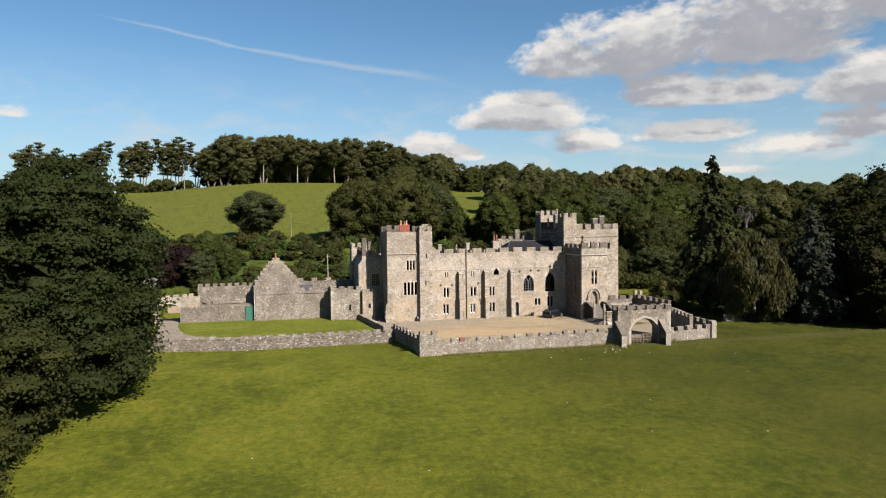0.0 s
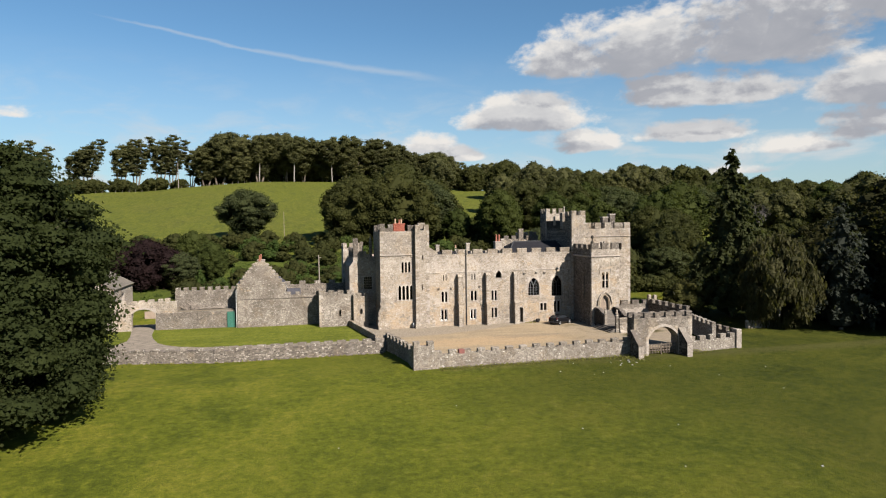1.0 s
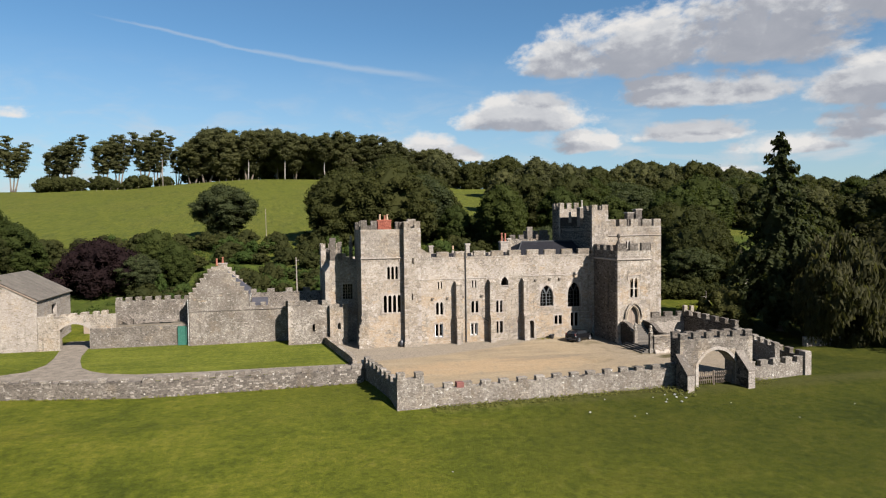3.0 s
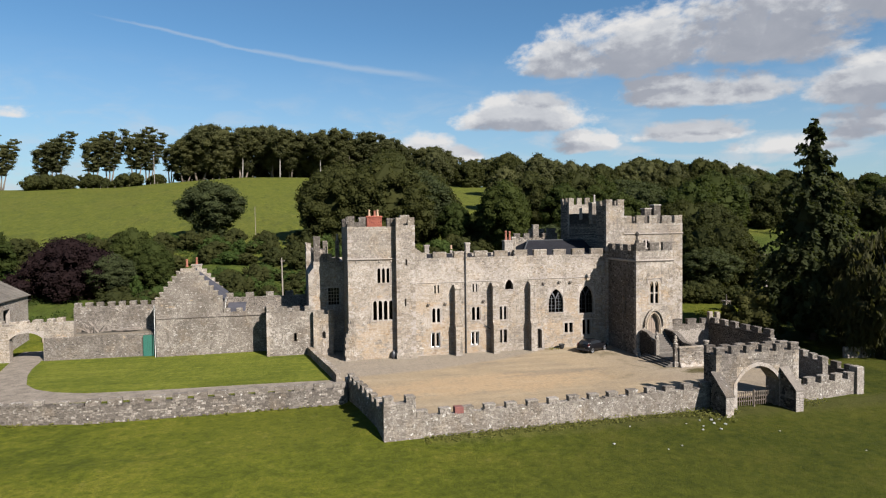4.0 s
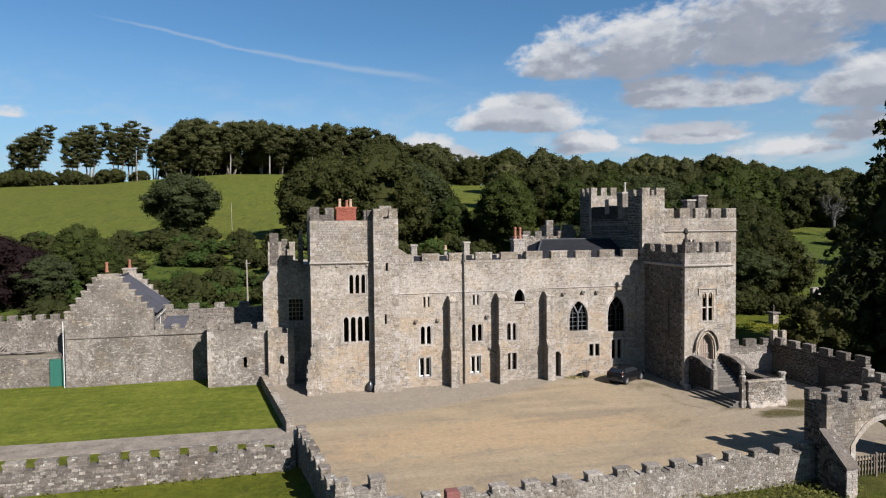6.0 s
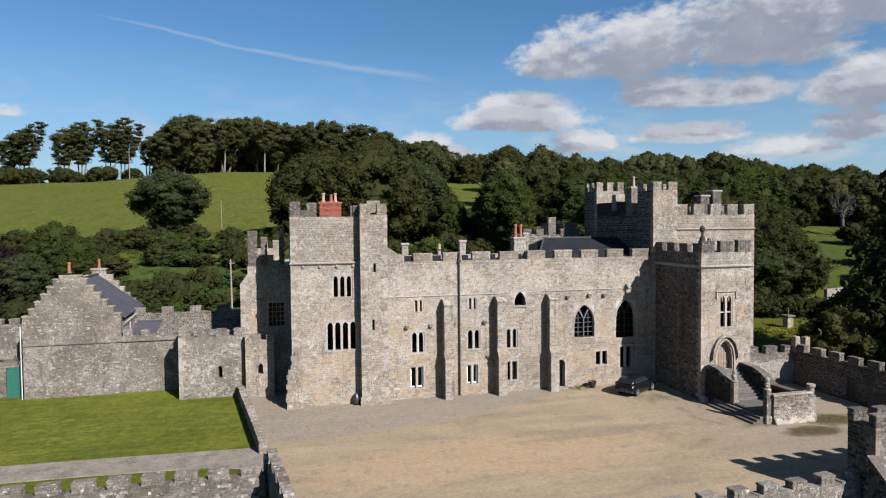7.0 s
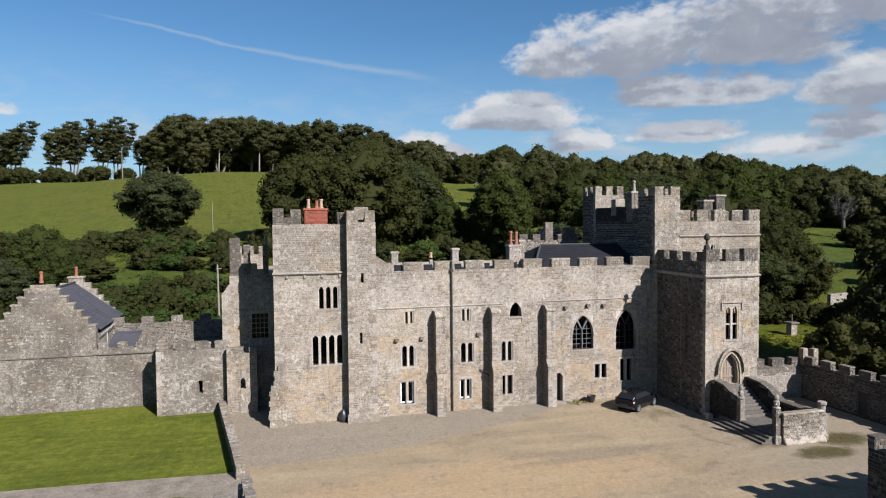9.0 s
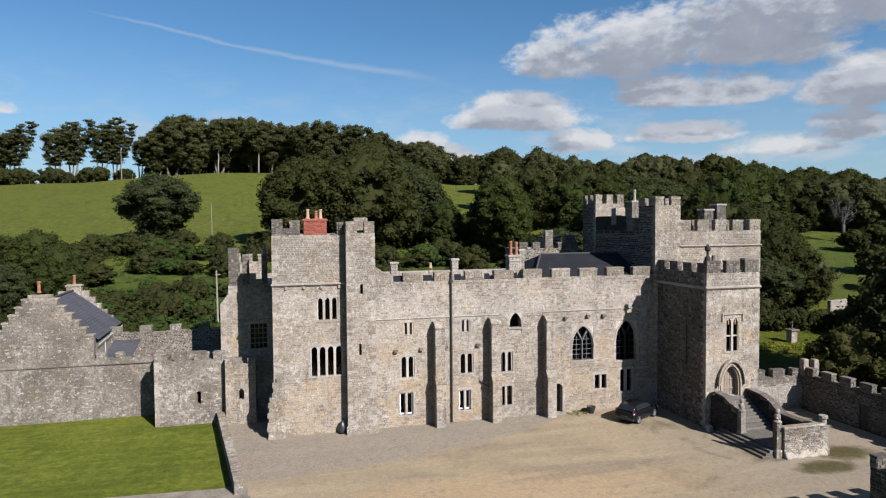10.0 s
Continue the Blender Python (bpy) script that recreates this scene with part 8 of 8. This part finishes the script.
def grass_blades():
    """Tussocks over the near pasture."""
    r = np.random.default_rng(5)
    n = 36000
    x, y = r.uniform(-16, 72, n), 30 + 51 * r.random(n) ** 0.8
    keep = np.sin(x * 0.7 + 3 * np.sin(y * 0.31)) + np.sin(y * 0.83 + 2 * np.sin(x * 0.27)) + r.normal(0, 0.7, n) > 0.2
    keep &= ~((x > 46.5) & (x < 56) & (y > 80))
    x, y = x[keep], y[keep]
    n = len(x)
    z = ground_z(x, y) - 0.04
    ang = r.uniform(0, 6.28, n)
    h, w = r.uniform(0.015, 0.045, n), r.uniform(0.03, 0.10, n)
    c = np.stack([x, y, z], 1)
    t = np.stack([np.cos(ang), np.sin(ang), np.zeros(n)], 1) * w[:, None]
    lean = np.stack([r.normal(0, 0.06, n), r.normal(0, 0.06, n), h], 1)
    v = np.stack([c - t, c + t, c + t * 0.3 + lean, c - t * 0.4 + lean * 0.9], 1).reshape(-1, 3)
    i = np.arange(n) * 4
    me = bpy.data.meshes.new("grass")
    me.from_pydata(v.tolist(), [], np.stack([i, i + 1, i + 2, i + 3], 1).tolist())
    me.materials.append(leaves("grass_blades", (0.042, 0.052, 0.006), (0.080, 0.084, 0.012)))
    tagged(new("grass", me), "uneven tussocks of pasture grass", "grass", kind="stuff")


grass_blades()


def rock(x, y, s, seed):
    r = random.Random(seed)
    bm = bmesh.new()
    bmesh.ops.create_icosphere(bm, subdivisions=1, radius=s)
    for v in bm.verts:
        v.co *= r.uniform(0.75, 1.2)
        v.co.z *= 0.55
    me = bpy.data.meshes.new("stone")
    bm.to_mesh(me)
    bm.free()
    me.materials.append(WHITEROCK)
    ob = tagged(new("loose_stone", me), "pale loose stone lying in the grass", "stone", "stones in the grass")
    ob.location = (x, y, float(ground_z(x, y)) + s * 0.2)
    ob.rotation_euler = (0, 0, r.uniform(0, 6))


for i, (x, y, s) in enumerate(((45.6, 80.2, 0.30), (43.5, 78.4, 0.20), (45.0, 78.2, 0.24), (46.1, 79.1, 0.26), (44.0, 79.1, 0.18), (46.3, 80.2, 0.20), (45.3, 79.5, 0.22), (44.6, 80.4, 0.18), (35.1, 77.3, 0.20), (38.2, 80.4, 0.14), (49.3, 76.8, 0.14), (39.9, 75.9, 0.14), (43.0, 79.9, 0.15), (37.9, 58.2, 0.16), (43.3, 47.9, 0.16), (29.1, 59.2, 0.14), (-1.3, 52.5, 0.16),
                               (38.5, 75.5, 0.13), (52.5, 72.0, 0.12), (20.0, 68.0, 0.12), (33.0, 50.0, 0.12), (8.0, 60.0, 0.12), (56.0, 66.0, 0.13), (60.5, 74.0, 0.12), (12.0, 47.0, 0.12), (26.0, 40.0, 0.1))):
    rock(x, y, s * 0.6, i)

# raised bed behind the low garden wall, with old timber thrown on it
g = Geo()
g.block(-13.6, -4.5, 119.85, 121.75, -0.2, 3.0, 0.15)
solid("raised_bed", g, plain("bare_earth", (0.075, 0.062, 0.045), 0.95, grain=3.0, vary=0.5, bumps=0.6), "earth bank between the two garden walls", "bank", kind="structure")
heap = thing("timber_heap", "heap of bleached planks and dead branches on the bank", "timber")
PLANK = plain("bleached_timber", (0.15, 0.125, 0.105), 0.9, grain=8.0, vary=0.4)
for i in range(22):                                        # steep pile of branches
    g = Geo()
    a, el, ln = tr2.uniform(0, 6.28), tr2.uniform(0.5, 1.2), tr2.uniform(1.0, 2.0)
    p = Vector((-11.4 + tr2.uniform(-0.8, 0.8), 120.7 + tr2.uniform(-0.3, 0.4), 3.0))
    q = p + Vector((math.cos(a) * math.cos(el) * ln, math.sin(a) * math.cos(el) * ln * 0.4, math.sin(el) * ln))
    g.tube(p, q, 0.08, 0.04, 6)
    part("branch", g, PLANK, heap)
for i in range(9):                                         # planks lying flat
    g = Geo()
    x, ln = tr2.uniform(-10.4, -7.8), tr2.uniform(1.4, 2.6)
    m = Matrix.Translation((x, 120.35 + tr2.uniform(-0.2, 0.5), 3.02 + 0.05 * i)) @ Matrix.Rotation(tr2.uniform(-0.25, 0.25), 4, "Z") @ Matrix.Rotation(tr2.uniform(-0.06, 0.06), 4, "Y")
    g.box(0, ln, -0.1, 0.1, 0.0, 0.06, m)
    part("plank", g, PLANK, heap)

# east lawn: sundial plinth, yellow shrubs, shrubs and a dead tree on the slope
ped = thing("sundial", "square stone sundial pedestal on the east lawn", "sundial")
gz = float(ground_z(84, 128))
g = Geo()
g.block(83.55, 84.45, 127.55, 128.45, gz - 0.2, gz + 1.55, 0.04)
part("pedestal", g, STONE, ped)
g = Geo()
g.block(83.35, 84.65, 127.35, 128.65, gz + 1.55, gz + 1.75, 0.06)
part("slab", g, DARKSTONE, ped)
g = Geo()
g.lathe([(0.2, 0), (0.1, 0.15), (0.08, 0.7), (0.14, 0.8), (0.03, 1.05)], (84, 128, gz + 1.75), 10)
part("finial", g, DARKSTONE, ped)
spots = [(77.0 + i * 0.26, 126.2 - 0.045 * i + tr2.uniform(-0.7, 0.7), tr2.uniform(0.45, 0.95), 1.1) for i in range(34)]
tufts("yellow_shrubs", spots, LEAFYELLOW, "low bright yellow-green shrubs by the sundial", "shrubs", 60, 0.28, 4)
dead = thing("dead_tree", "bare grey dead tree on the pasture slope", "tree")
dx, dy = 153.9, 187.0
dz = float(ground_z(dx, dy))
g = Geo()
g.bent([(dx, dy, dz - 0.5), (dx + 0.15, dy, dz + 3), (dx + 0.1, dy, dz + 6)], [0.6, 0.45, 0.36])
part("trunk", g, DEADWOOD, dead, smooth=True)


def fork(g, p, way, ln, rad, depth):
    """A dead limb that divides again and again into thinner ones."""
    q = p + way * ln
    g.tube(p, q, rad, rad * 0.6, 5 if depth > 1 else 3)
    if depth:
        for _ in range(3):
            w = (way + Vector((tr2.gauss(0, 0.5), tr2.gauss(0, 0.5), tr2.uniform(-0.15, 0.45)))).normalized()
            fork(g, p.lerp(q, tr2.uniform(0.55, 1.0)), w, ln * tr2.uniform(0.55, 0.85), rad * 0.55, depth - 1)


for i in range(15):
    g = Geo()
    a, el = i * 2.4, tr2.uniform(0.55, 1.45)
    way = Vector((math.cos(a) * math.cos(el), math.sin(a) * math.cos(el), math.sin(el)))
    fork(g, Vector((dx + 0.1, dy, dz + tr2.uniform(3.2, 6.0))), way, tr2.uniform(1.9, 2.9), 0.15, 3)
    part("limb", g, DEADWOOD, dead)
zr = float(ground_z(103, 138))
coped_wall("wall_ruin", (100.0, 137.6), (105.6, 139.0), zr - 0.8, zr + 2.3, 0.5, "pale ruined garden wall under the trees", None, seed=501, mats=[PALE])
for x, y, h, r in ((11.0, 150.0, 8.2, 0.15), (3.5, 224.0, 9.0, 0.09), (-58.0, 418.0, 15.0, 0.22)):
    z = float(ground_z(x, y))
    pole = thing("utility_pole", "grey wooden utility pole on the slope", "pole", "utility poles")
    g = Geo()
    g.tube((x, y, z - 0.5), (x - 0.1, y, z + h), r, r * 0.7, 8)
    part("post", g, GREYWOOD, pole)
    if h < 8.4:
        g = Geo()
        g.box(x - 0.25, x + 0.45, y - 0.05, y + 0.05, z + h - 0.6, z + h - 0.5)
        part("crossarm", g, GREYWOOD, pole)
# leafless brown shrub beyond the lawn
bare = thing("bare_shrub", "leafless brown shrub on the eastern slope", "shrub")
bx, by = 108.0, 149.0
bz = float(ground_z(bx, by))
TWIG = plain("brown_twigs", (0.085, 0.065, 0.062), 0.9, vary=0.3)
for i in range(60):
    g = Geo()
    a, ln, el = tr2.uniform(0, 6.28), tr2.uniform(3.5, 7.5), tr2.uniform(0.7, 1.4)
    p = Vector((bx + tr2.uniform(-1.5, 1.5), by + tr2.uniform(-1.5, 1.5), bz))
    q = p + Vector((math.cos(a) * math.cos(el), math.sin(a) * math.cos(el), math.sin(el))) * ln
    m = p.lerp(q, 0.5) + Vector((0, 0, 0.4))
    g.tube(p, m, 0.07, 0.05, 4)
    g.tube(m, q, 0.05, 0.02, 4)
    for k in range(5):
        o = m.lerp(q, k / 5)
        g.tube(o, o + Vector((tr2.uniform(-1.2, 1.2), tr2.uniform(-1.2, 1.2), tr2.uniform(0.3, 1.4))), 0.035, 0.012, 3)
    part("stem", g, TWIG, bare)
# sheep fence along the top of the hill pasture
fence = thing("sheep_fence", "post and wire fence along the hill pasture top", "fence")
for i in range(30):
    x = -110 + i * 3.6
    y = 414 - 0.02 * x
    g = Geo()
    z = float(ground_z(x, y))
    g.box(x - 0.05, x + 0.05, y - 0.05, y + 0.05, z - 0.3, z + 1.1)
    part("post", g, GREYWOOD, fence)

# piece of old wall behind the birch
coped_wall("wall_orchard", (76.5, 97.0), (80.5, 96.5), -1.3, 0.35, 0.45, "pale broken wall at the foot of the birch", None, seed=521, mats=[FIELDSTONE])

# scrub that covers the bank between the bushes
rs = random.Random(31)
spots = []
for i in range(700):
    x, y = rs.uniform(-60, 80), rs.uniform(134, 207)
    band = -17 < x < 14 and 163 < y < 191
    if not (2 < x < 16 and y < 150):
        spots.append((x, y, rs.uniform(0.3, 0.7) if band else rs.uniform(0.6, 1.4), 0.2 if band else rs.uniform(0.3, 1.2)))
tufts("scrub", spots, BRACKEN, "bright green bracken and brambles on the bank", "scrub", 100, 0.26, 7)
